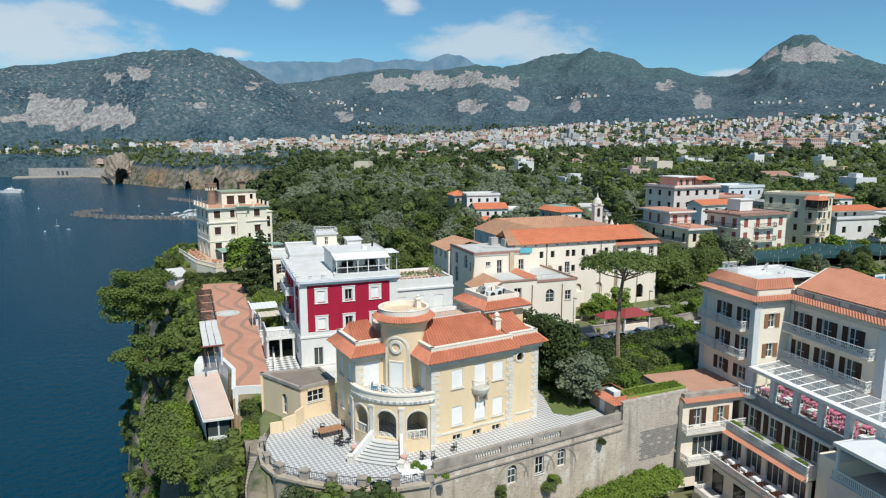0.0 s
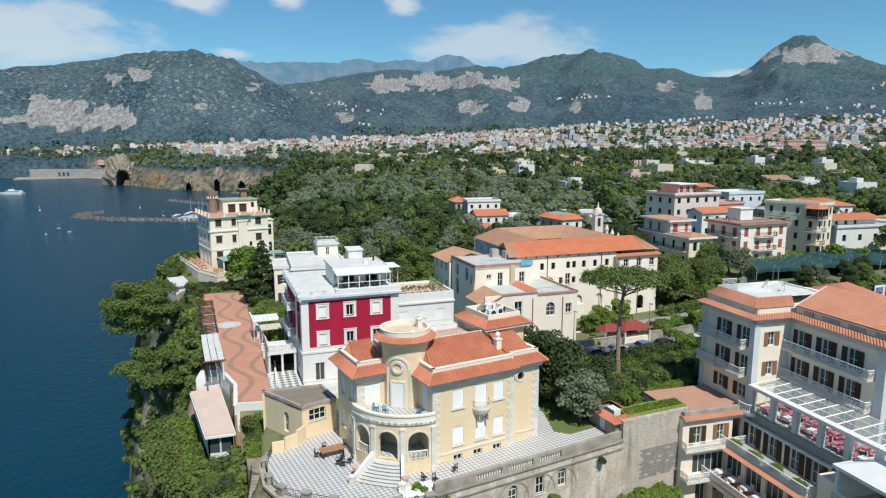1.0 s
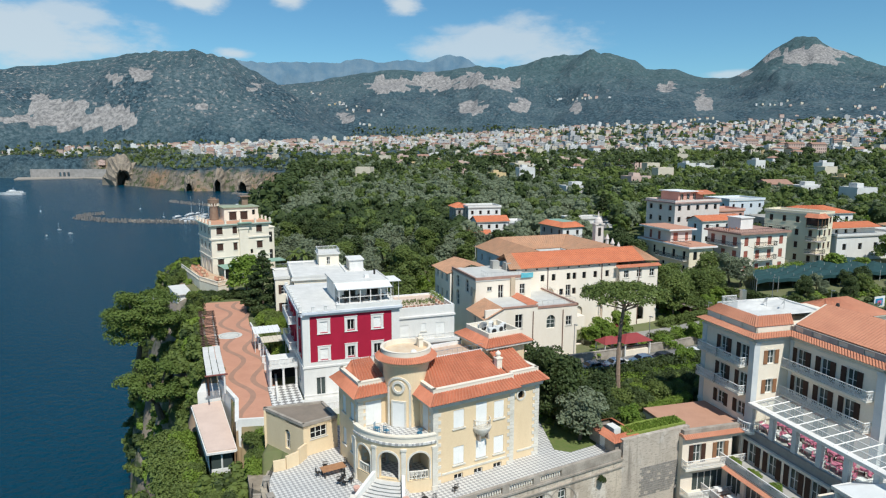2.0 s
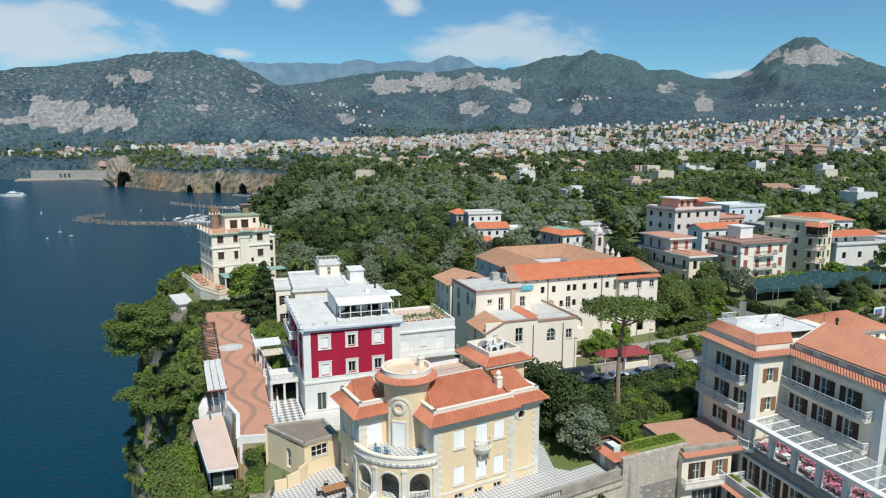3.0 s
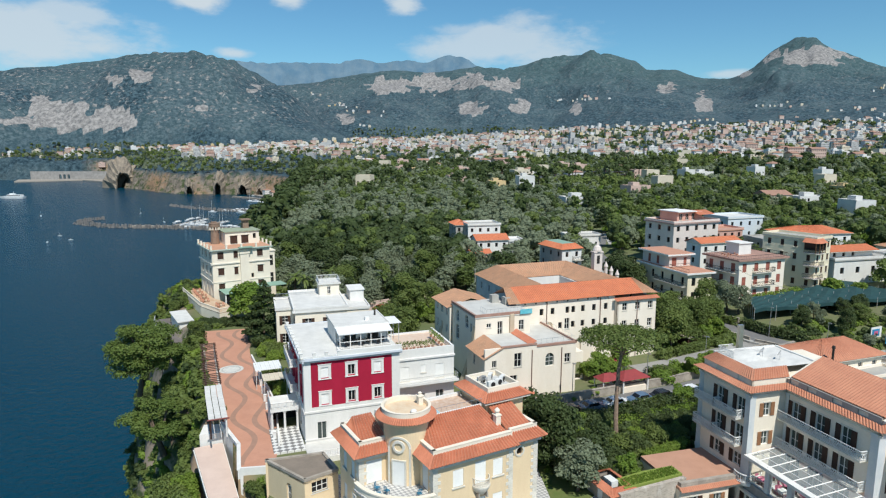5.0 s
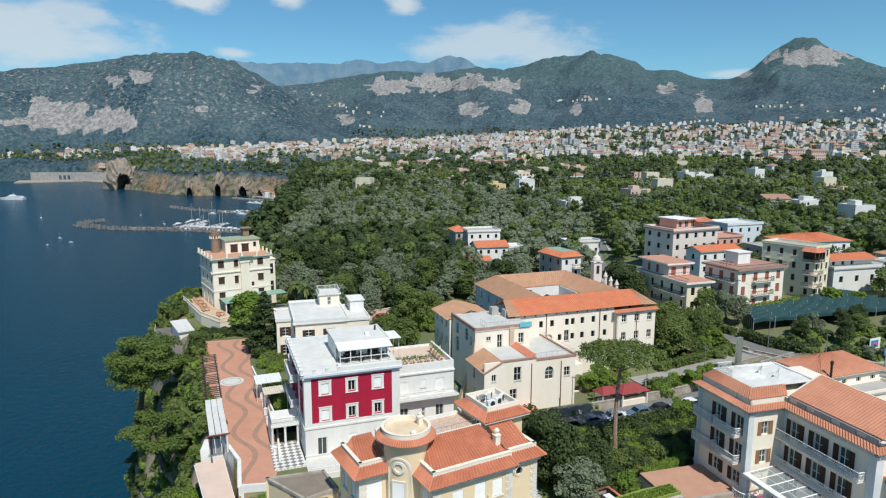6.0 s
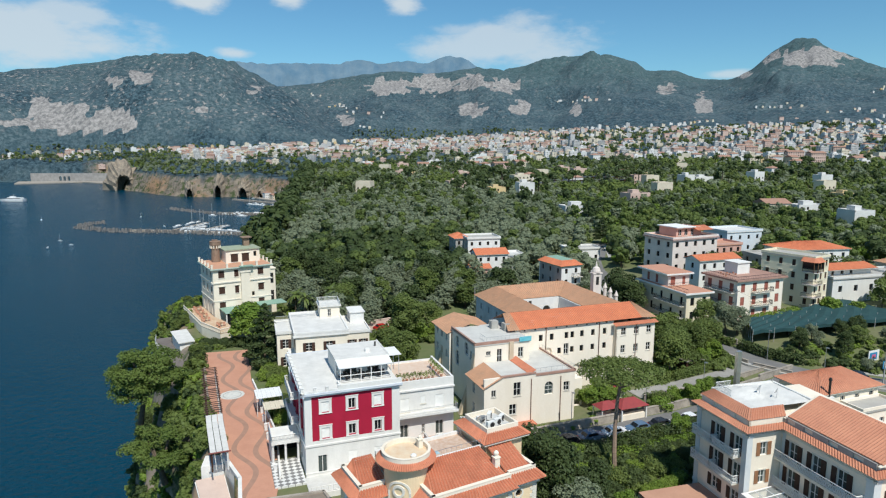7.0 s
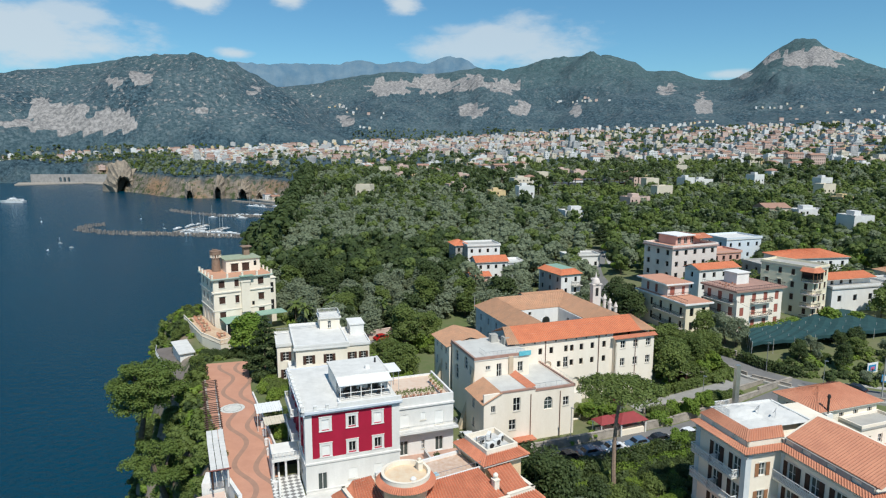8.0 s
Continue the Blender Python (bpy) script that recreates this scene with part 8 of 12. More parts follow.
def pavilion():
    v = thing("pavilion", "glazed sea pavilion with a flat peach-coloured roof", "pavilion")
    poly = [(-33.8, 81.1), (-26.9, 67.9), (-23.9, 68.9), (-30.5, 82.8)]
    part("roof", Shape().prism(poly, 44.45, 44.75), PEACH, v)
    s = Shape()
    for p, q in zip(poly, poly[1:] + poly[:1]):
        s.bar(p, q, 44.3, 44.55, 0.12, 0.1)
    part("fascia", s, WHITE, v)
    inner = [(-33.3, 81.0), (-26.8, 68.5), (-24.4, 69.3), (-30.7, 82.2)]
    for p, q in zip(inner[:3], inner[1:]):
        a, b = Vector(p), Vector(q)
        n = max(2, round((b - a).length / 1.5))
        g = Shape()
        g.bar(p, q, 41.9, 44.3, -0.05, 0.1)
        part("glazing", g, BLUEGLASS, v)
        f = Shape()
        for i in range(n + 1):
            c = a.lerp(b, i / n)
            f.box(c.x - 0.08, c.y - 0.08, 41.8, c.x + 0.08, c.y + 0.08, 44.3)
        f.bar(p, q, 41.6, 42.2, 0.05, 0.12)
        part("frame", f, WHITE, v)
    part("floor", Shape().prism(inner, 33.0, 41.8), TUFF, v, "tuff base of the pavilion")
    part("link_block", Shape().prism([(-34.0, 85.5), (-33.4, 82.2), (-30.6, 83.2), (-31.2, 86.2)], 36.0, 46.1), WHITE, v)


pavilion()


def garden_shed():
    v = thing("shed", "stone shed with a tiled rim roof round an air unit", "shed", 18.2, 62.9, 0, 24)
    four_walls(v, 0, 0, 2.9, 4.4, 46.0, 48.7, CONCRETE, left=[("closed", 2.0, 46.9, 0.9, 1.7)], th=0.2)
    s = Shape()
    for a, b, c, d in (((-0.5, -0.5), (3.4, -0.5), (2.5, 0.5), (0.4, 0.5)), ((3.4, -0.5), (3.4, 4.9), (2.5, 3.9), (2.5, 0.5)), ((3.4, 4.9), (-0.5, 4.9), (0.4, 3.9), (2.5, 3.9)), ((-0.5, 4.9), (-0.5, -0.5), (0.4, 0.5), (0.4, 3.9))):
        ribs(s, (*a, 48.6), (*b, 48.6), (*c, 49.05), (*d, 49.05), 0.24, 0.07)
    part("roof_rim", s, TERRA, v)
    part("roof_well", Shape().box(0.4, 0.5, 48.3, 2.5, 3.9, 48.5), BLACK, v)
    part("air_unit", Shape().box(0.9, 1.4, 48.5, 1.8, 2.8, 49.2), WHITE, v)


garden_shed()


def air_unit(x, y, z, angle):
    u = thing("air_conditioner", "white air-conditioning unit standing on the villa's turret roof", "air conditioner", x, y, z, angle, "roof air units")
    part("casing", Shape().box(-0.5, -0.2, 0.12, 0.5, 0.2, 0.85), WHITE, u)
    part("fan_grille", Shape().lathe(0, 0, [(0.3, 0.0), (0.3, 0.03), (0.0, 0.03)], 16), IRON, u).matrix_basis = pose(0.1, -0.2, 0.48, 90)
    for x_ in (-0.4, 0.34):
        part("foot", Shape().box(x_, -0.2, 0, x_ + 0.06, 0.2, 0.12), IRON, u)
    return u


def at_villa(x, y):
    c, s = math.cos(radians(29.5)), math.sin(radians(29.5))
    return -0.87 + c * x - s * y, 56.75 + s * x + c * y


first_ac = air_unit(*at_villa(10.8, 6.3), 58.72, 30)
for x, y, a in ((11.9, 6.6, 40), (12.8, 7.2, 60), (10.6, 8.0, 20), (12.0, 8.4, 75)):
    copy_thing(first_ac, pose(*at_villa(x, y), 58.72, 0, 0, a))
di = thing("satellite_dish", "grey satellite dish on the villa's turret roof", "satellite dish", *at_villa(10.2, 7.2), 58.72, 0)
part("bowl", Shape().lathe(0, 0, [(0, 0), (0.3, 0.05), (0.5, 0.16)], 16), STEEL, di).matrix_basis = pose(0, 0, 0.9, 60, 0, 200)
part("mast", Shape().tube((0, 0, 0), (0, 0, 0.9), 0.03), STEEL, di)


def garden_table():
    t = thing("table", "brown wooden garden table on the villa terrace", "table", -10.9, 58.9, 46.97, 30)
    part("top", Shape().box(-1.2, -0.6, 0.7, 1.2, 0.6, 0.76), surface_once("tan_wood", (0.42, 0.22, 0.11), (0.34, 0.17, 0.085), 0.4), t)
    for x in (-1.0, 1.0):
        for y in (-0.45, 0.45):
            part("leg", Shape().box(x - 0.05, y - 0.05, 0, x + 0.05, y + 0.05, 0.7), IRON, t)
    return t


garden_table()


def iron_chair(x, y, angle, mat=None, z=46.97):
    c = thing("chair", "dark wrought-iron garden chair on the chequered terrace", "chair", x, y, z, angle, "garden chairs")
    part("seat", Shape().box(-0.22, -0.22, 0.42, 0.22, 0.22, 0.46), mat or IRON, c)
    for px in (-0.22, 0.18):
        part("back_post", Shape().box(px, 0.19, 0.46, px + 0.04, 0.22, 0.95), mat or IRON, c)
    part("top_rail", Shape().box(-0.18, 0.19, 0.9, 0.18, 0.22, 0.95), mat or IRON, c)
    for i in range(4):
        part("spindle", Shape().box(-0.14 + i * 0.09, 0.195, 0.46, -0.12 + i * 0.09, 0.215, 0.9), mat or IRON, c)
    for x_ in (-0.2, 0.17):
        for y_ in (-0.2, 0.17):
            part("leg", Shape().box(x_, y_, 0, x_ + 0.03, y_ + 0.03, 0.42), mat or IRON, c)
    return c


chair = iron_chair(-9.7, 57.9, 20)
for x, y, a in ((-12.3, 58.4, 120), (-11.9, 59.9, 200), (-10.0, 60.3, 330), (-9.4, 56.6, 70), (-8.9, 57.2, 250), (-9.9, 56.9, 160), (-0.6, 53.6, 40), (-1.6, 53.9, 130), (1.2, 55.6, 210)):
    copy_thing(chair, pose(x, y, 46.97, 0, 0, a))
blue = iron_chair(*at_villa(-4.3, 3.6), 75, surface_once("blue_cushion", (0.06, 0.22, 0.34), None, 0.4), 51.97)
blue["label"] = "blue-cushioned armchair on the round balcony"
for x, y, a in ((-3.7, 2.6, 140), (-4.6, 2.5, 20), (-1.2, 0.6, 200)):
    copy_thing(blue, pose(*at_villa(x, y), 51.97, 0, 0, a))


def crumpled_sheet(x, y, z, angle, w, d):
    """A sheet of white canvas left in folds on the paving."""
    n, m, s = 22, 14, Shape()
    hi = lambda i, j: 0.03 + 0.42 * max(0.0, noise.noise((i * 0.42 + 3.1, j * 0.55, 0.7)) + 0.25) + 0.06 * abs(noise.noise((i * 1.3, j * 1.1, 4.0)))  # noqa: E731
    at = lambda i, j: ((i / n - 0.5) * w + 0.22 * noise.noise((i * 0.5, j * 0.5, 9.0)), (j / m - 0.5) * d + 0.22 * noise.noise((i * 0.5, j * 0.5, 5.0)))  # noqa: E731
    for i in range(n):
        for j in range(m):
            s.face(*[(*at(p, q), hi(p, q)) for p, q in ((i, j), (i + 1, j), (i + 1, j + 1), (i, j + 1))])
    solid("canvas_sheet", s, CANVAS, "crumpled white canvas sheet lying on the terrace paving", "canvas sheet", m=pose(x, y, z, 0, 0, angle))


crumpled_sheet(-1.9, 52.3, 46.98, 29, 3.6, 2.0)


def vase(x, y, z=46.97):
    u = thing("urn", "pale stone urn at the foot of the villa stair", "urn", x, y, z, 0, "stone urns")
    part("body", Shape().lathe(0, 0, [(0.2, 0), (0.2, 0.2), (0.1, 0.3), (0.28, 0.6), (0.34, 0.9), (0.3, 0.95), (0.0, 0.9)], 12), PINKD, u)
    return u


first_urn = vase(-8.0, 54.9)
copy_thing(first_urn, pose(-3.3, 53.0, 46.97))

# ---- houses of the neighbourhood ----
def house(label, x, y, ang, w, d, z0, z1, wall, roof="flat", rmat=None, kind="plain", storeys=3, cols=3, side=2, ww=1.0, wh=1.4, rise=1.8, balconies=(), name="house", over=0.5, top=0.55, left_mat=None):
    """A house with its front-left corner at (x, y). balconies: (storey, from, to) along the front."""
    v = thing(name, label, "house", x, y, 0, ang)
    step = (z1 - z0) / storeys
    sills = [z0 + step * i + (0.95 if wh < 1.8 else 0.25) for i in range(storeys)]
    f = [(kind, w * (i + 0.5) / cols, s, ww, wh) for i in range(cols) for s in sills]
    e = [(kind, d * (i + 0.5) / side, s, ww, wh) for i in range(side) for s in sills]
    e = [(k, c - 0.3, s, a, b) for k, c, s, a, b in e]
    four_walls(v, 0, 0, w, d, z0 - 3, z1, [wall, wall, wall, left_mat or wall], front=f, left=e, right=e)
    if roof == "flat":
        flat_roof(v, -0.25, -0.25, w + 0.25, d + 0.25, z1 + 0.15, rmat or SCREED, top, 0.22, wall)
    else:
        hip_roof(v, 0, 0, w, d, z1 + 0.1, rise, over, rmat or TERRA, 0.45, roof)
    for s, a, b in balconies:
        balcony(v, a, -1.25, b, 0, z0 + step * s + 0.1)
    return v


def balconies_left(v, d, levels, material=None):
    """Slab balconies along a house's left side."""
    for z in levels:
        b = part("balcony", Shape().box(-1.2, 0.8, z - 0.15, 0, d - 0.8, z), TRIM, v)
        rail(b, [(0, 0.85), (-1.15, 0.85), (-1.15, d - 0.85), (0, d - 0.85)], z, 0.95, 0.16, material or IRON, name="railing")


def pots(v, pts, z):
    for x, y in pts:
        part("plant_pot", Shape().lathe(x, y, [(0.18, z), (0.26, z + 0.4), (0.0, z + 0.38)], 8), TERRA_FLOOR, v)


pink = house("four-storey pale pink house with a set-back terracotta roof storey", 66.7, 183.5, 25, 17.7, 11.6, 50.0, 63.2, PINKW, "flat", TERRA_FLOOR, "hole", 4, 5, 3, 1.2, 1.5)
four_walls(pink, 4.5, 3.5, 14.5, 10.5, 63.3, 66.0, PINKD, front=grid("plain", (1.5, 4.0, 6.5), (63.6,), 1.3, 1.9))
part("upper_roof", Shape().box(4.0, 2.6, 66.0, 11.5, 11.0, 66.25), CANVAS, pink)
tr = Shape()
ribs(tr, (11.0, 1.2, 65.2), (17.5, 1.2, 65.2), (17.5, 5.0, 66.2), (11.0, 5.0, 66.2), 0.4, 0.09)
part("tiled_roof", tr, TERRA, pink)
part("cornice", Shape().box(-0.45, -0.45, 62.9, 18.15, 12.05, 63.3), surface_once("dark_pink_cornice", (0.42, 0.30, 0.27)), pink)

a2 = house("cream apartment house with stepped terracotta terraces and dark balconies", 55.6, 143.3, 19, 7.6, 22, 50.0, 56.6, STRAW, "flat", TERRA_FLOOR, "hole", 2, 2, 5, 1.2, 1.9, top=0.0)
part("roof_edge", Shape().box(-0.8, -0.8, 56.3, 8.4, 22.6, 56.68), WHITE, a2)
part("roof_floor", Shape().box(-0.5, -0.5, 56.68, 8.1, 22.4, 56.76), TERRA_FLOOR, a2, "terracotta terrace floor")
balconies_left(a2, 14, (50.6, 53.4))
four_walls(a2, 0.6, 9.0, 7.6, 21.5, 56.7, 59.6, PINKW, front=[("louvre", 1.6, 56.9, 1.5, 2.1), ("louvre", 5.2, 56.9, 1.0, 2.0)], left=grid("louvre", (3, 7), (56.9,), 1.2, 2.0))
part("upper_edge", Shape().box(-0.6, 8.0, 59.5, 8.4, 22.3, 59.85), WHITE, a2)
part("upper_floor", Shape().box(-0.4, 8.2, 59.85, 8.2, 22.1, 59.95), TERRA_FLOOR, a2)
rail(a2, [(0, -0.5), (0, 8), (7.6, 8)], 56.76, 0.8, 0.5, IRON, name="railing")
a2.scale, a2.location.x = (0.88, 0.82, 1.0), 56.0

b = house("ivory apartment house with red blinds and long balconies", 66.2, 142.3, 22, 16.6, 11.5, 50.5, 59.8, IVORY, "flat", surface_once("dusty_red_roof", (0.40, 0.20, 0.16), (0.50, 0.34, 0.28), 1.2), "louvre", 3, 4, 3, 1.4, 2.0, top=0.0,
          balconies=((0, 5.0, 12.0), (1, 5.0, 12.0), (2, 5.0, 12.0)))
part("roof_edge", Shape().box(-0.8, -0.8, 59.6, 17.4, 12.3, 60.0), surface_once("pink_brown_coping", (0.44, 0.26, 0.20)), b)
balconies_left(b, 11.5, (50.7, 53.7, 56.8))
part("roof_room", Shape().box(6.0, 6.0, 60.0, 10.5, 10.5, 62.6).box(5.7, 5.7, 62.6, 10.8, 10.8, 62.8), WHITE, b)
rail(b, [(-0.5, 11.8), (-0.5, -0.5), (17.0, -0.5), (17.0, 11.8)], 60.0, 0.8, 0.6, IRON, name="railing")
pots(b, [(1 + i * 0.8, 5 + (i * 1.7) % 4) for i in range(7)], 60.0)
b.scale, b.location.x = (0.86, 0.86, 1.0), 67.0

c = house("four-storey cream apartment house with corner balconies and a glazed veranda", 90.0, 152.3, 34, 8.0, 15, 50.6, 63.0, STRAW, "flat", SCREED, "dark", 4, 3, 4, 1.0, 1.5)
for s in range(4):
    z = 50.6 + 3.1 * s
    q = part("balcony", Shape().prism([(-1.3, 2.5), (-1.3, -0.6), (-0.6, -1.3), (2.6, -1.3), (2.6, 0), (0, 0), (0, 2.5)], z - 0.15, z), PINKW, c)
    rail(q, [(-1.25, 2.5), (-1.25, -0.55), (-0.55, -1.25), (2.55, -1.25)], z, 0.95, 0.16, IRON, name="railing")
vr = Shape()
for x, y in ((-1.3, 2.5), (-1.3, -0.6), (-0.6, -1.3), (1.0, -1.3), (2.6, -1.3)):
    vr.box(x - 0.06, y - 0.06, 59.9, x + 0.06, y + 0.06, 62.4)
part("veranda_post", vr, WOOD, c)
part("veranda_glass", Shape().prism([(-1.25, 2.5), (-1.25, -0.55), (-0.55, -1.25), (2.55, -1.25), (2.55, -1.2), (-0.5, -1.2), (-1.2, -0.5), (-1.2, 2.5)], 60.6, 62.4), GLASS, c)
part("veranda_roof", Shape().prism([(-1.7, 3.0), (-1.7, -0.8), (-0.8, -1.7), (3.0, -1.7), (3.0, 0), (0, 0), (0, 3.0)], 62.4, 63.4, [(-0.2, 3.0), (-0.2, -0.1), (-0.1, -0.2), (3.0, -0.2), (3.0, 0), (0, 0), (0, 3.0)]), TERRA, c)
c.scale = (0.88, 0.88, 1.0)

# left side painted blue for the sky-lit shade on a white wall
house("small white house with a pale blue side and orange gable roof", 68.8, 168.5, 20, 13.5, 5.6, 50.0, 59.6, WHITE, "gable", ORANGE_TILE, "hole", 3, 4, 1, 1.0, 1.4, 1.2, left_mat=BLUEW)
house("pale blue flat-roofed house behind the gardens", 95, 212, 20, 15, 11, 51.0, 61.5, BLUEW, "flat", WHITE_ROOF, "hole", 3, 4, 2)
house("salmon house with arched top storey", 84.0, 196, 20, 11, 8, 50.0, 59.5, PINKD, "flat", TERRA_FLOOR, "hole", 3, 4, 2)
fw = house("long white house with an orange tiled roof and a roof terrace", 97.5, 156.5, 16, 20, 10, 48.5, 57.2, WHITE, "flat", SCREED, "hole", 2, 4, 2, 1.2, 1.6)
four_walls(fw, 1.5, 3.5, 16, 9.5, 57.3, 59.0, WHITE, front=grid("hole", (2, 5, 8), (57.5,), 1.0, 1.0))
hip_roof(fw, 1.2, 2.6, 16.3, 9.8, 59.0, 1.0, 0.5, ORANGE_TILE, 0.45, "gable")
four_walls(fw, 20, -3.0, 26, 8, 45.5, 57.4, WHITE, front=grid("hole", (1.8, 4.2), (49.5, 53.4), 1.0, 1.6))
flat_roof(fw, 19.9, -3.1, 26.1, 8.1, 57.4, SCREED, 0.5, 0.2)
house("white house with a broad orange tiled roof", 101, 184, 10, 20, 11, 50.0, 60.0, WHITE, "hip", ORANGE_TILE, "hole", 3, 5, 2)
house("grey and cream block with a flat roof", 90, 178, 12, 9, 8, 50.0, 59.0, GREYPL, "flat", SCREED, "hole", 3, 3, 2)
house("low cream house with a tiled roof among trees", 128, 176, 15, 12, 8, 50.0, 57.0, CREAM, "hip", OLD_TILE, "hole", 2, 4, 2)
house("pink garden house with a red tiled roof", 118, 168, 12, 9, 6, 50.0, 55.5, PINKW, "gable", REDROOF, "hole", 1, 3, 2)

house("grey and white three-storey house with a small orange roof", 8.3, 215, 14, 11.5, 9, 49.0, 58.6, WHITE, "flat", SCREED, "hole", 3, 4, 2, 0.9, 1.3, left_mat=GREYPL)
house("grey house wing with an orange hipped roof", 4.2, 219, 14, 5.0, 9, 49.0, 58.2, GREYPL, "hip", ORANGE_TILE, "hole", 3, 2, 3, 0.9, 1.3, 1.4)
house("white house with an orange tiled roof and blue side wall", 10.8, 203, 14, 10.5, 7, 49.0, 55.2, WHITE, "gable", ORANGE_TILE, "hole", 2, 4, 2, 0.9, 1.3, 1.6, left_mat=BLUEW)
house("white flat-roofed side house", 21.3, 206.5, 14, 5.0, 6, 49.0, 54.6, WHITE, "flat", WHITE_ROOF, "hole", 2, 2, 2, 0.9, 1.2)
house("little salmon house with an orange roof", 8.8, 193.5, 14, 6.0, 5, 48.5, 52.4, PINKD, "gable", ORANGE_TILE, "hole", 1, 2, 1, 1.0, 1.4, 1.1)
house("cream garden hut with a green roof", 1.4, 195.5, 14, 5.0, 4, 48.5, 51.3, CREAM, "flat", GREENROOF, "hole", 1, 2, 1, 0.8, 1.2, top=0.0)

e = house("narrow grey house with an orange and green mansard roof", 32.6, 172.9, 25, 6.5, 11, 48.0, 57.2, WHITE, "flat", GREENROOF, "hole", 3, 2, 3, 0.9, 1.4, top=0.0, left_mat=GREYPL)
m = Shape()
for p, q, r, s in (((-0.5, -0.5), (7.0, -0.5), (5.4, 1.6), (1.1, 1.6)), ((7.0, -0.5), (7.0, 11.5), (5.4, 9.8), (5.4, 1.6)), ((7.0, 11.5), (-0.5, 11.5), (1.1, 9.8), (5.4, 9.8)), ((-0.5, 11.5), (-0.5, -0.5), (1.1, 1.6), (1.1, 9.8))):
    ribs(m, (*p, 57.3), (*q, 57.3), (*r, 58.6), (*s, 58.6), 0.4, 0.08)
part("mansard_roof", m, ORANGE_TILE, e)
part("mansard_top", Shape().box(1.1, 1.6, 58.2, 5.4, 9.8, 58.62), GREENROOF, e)
for z in (51.0, 54.2):
    q = balcony(e, 3.4, -1.3, 6.4, 0, z)
house("long low house with a worn orange roof", 22.3, 165.0, 20, 12, 6, 48.0, 52.2, WHITE, "gable", OLD_TILE, "hole", 1, 4, 1, 0.9, 1.3, 1.2)
house("white shed house with a flat roof in the groves", 44.0, 222, 12, 12, 7, 49.5, 54.0, WHITE, "flat", SCREED, "hole", 1, 4, 1)

k = house("cream house with a broad terracotta hipped roof and a black flue", 53.8, 86.3, 20, 11.5, 7.2, 46.5, 55.2, CREAM, "hip", HOTEL_TILE, "plain", 3, 4, 2, 0.9, 1.2, 2.0, over=0.6)
part("flue", Shape().tube((0.9, -0.5, 50.5), (0.9, -0.5, 57.4), 0.16).tube((0.9, -0.5, 57.4), (0.9, -0.5, 57.8), 0.27, 0.18), IRON, k)
part("chimney", Shape().box(0.35, -0.9, 46.5, 1.5, 0.0, 55.0), WHITE, k)
four_walls(k, 4.0, -3.4, 11.5, 0.3, 46.5, 53.4, IVORY, front=grid("plain", (1.6, 4.0, 6.2), (50.8, 47.6), 0.9, 1.3), left=grid("plain", (1.8,), (50.6,), 0.8, 1.2))
flat_roof(k, 3.8, -3.6, 11.7, 0.0, 53.5, SCREED, 0.4, 0.2, IVORY)
part("annexe", Shape().box(5.0, -8.0, 46.5, 12.0, -3.6, 50.2).box(4.8, -8.2, 50.2, 12.2, -3.4, 50.4), IVORY, k)
part("annexe_roof", Shape().box(4.9, -8.1, 50.4, 12.1, -3.5, 50.5), surface_once("dusty_red_roof", (0.40, 0.20, 0.16)), k, "dusty red flat roof")
part("air_unit", Shape().box(2.2, -0.5, 52.4, 3.2, 0.0, 53.1), WHITE, k)
part("screen_post", Shape().box(3.6, 19.0, 46.5, 4.5, 19.6, 55.2), STEEL, k)

# ---- plants ----
def leaf_cloud(seed, lobes, count, size, up=0.75, inner=0.80, jitter=0.55):
    """Many small leaf clumps over a cluster of rounded lobes (x, y, z, rx, ry, rz). Returns vertices and faces."""
    r = np.random.RandomState(seed)
    lobes = np.array(lobes, float)
    area = (lobes[:, 3] * lobes[:, 4] + lobes[:, 3] * lobes[:, 5] + lobes[:, 4] * lobes[:, 5])
    pick = r.choice(len(lobes), count, p=area / area.sum())
    d = r.normal(size=(count, 3))
    d /= np.linalg.norm(d, axis=1)[:, None]
    d[:, 2] = np.where(d[:, 2] < -0.45, -d[:, 2] * 0.6, d[:, 2])
    rad = inner + (1.08 - inner) * r.rand(count) ** 0.55
    c = lobes[pick, :3] + d * lobes[pick, 3:] * rad[:, None]
    nrm = d + r.normal(scale=jitter, size=(count, 3)) + (0, 0, up)
    nrm /= np.linalg.norm(nrm, axis=1)[:, None]
    a = np.cross(nrm, r.normal(size=(count, 3)))
    a /= np.linalg.norm(a, axis=1)[:, None]
    b = np.cross(nrm, a)
    s = size * (0.55 + 0.9 * r.rand(count))[:, None]
    k = (0.55 + 0.5 * r.rand(count))[:, None]
    bend = nrm * s * 0.25
    v = np.stack([c - a * s, c - b * s * k + bend, c + a * s, c + b * s * k + bend], 1).reshape(-1, 3)
    f = np.arange(count * 4).reshape(-1, 4)
    return v, f


def cloud_mesh(name, v, f, material):
    me = bpy.data.meshes.new(name)
    me.from_pydata(v.tolist(), [], f.tolist())
    me.materials.append(material)
    return me


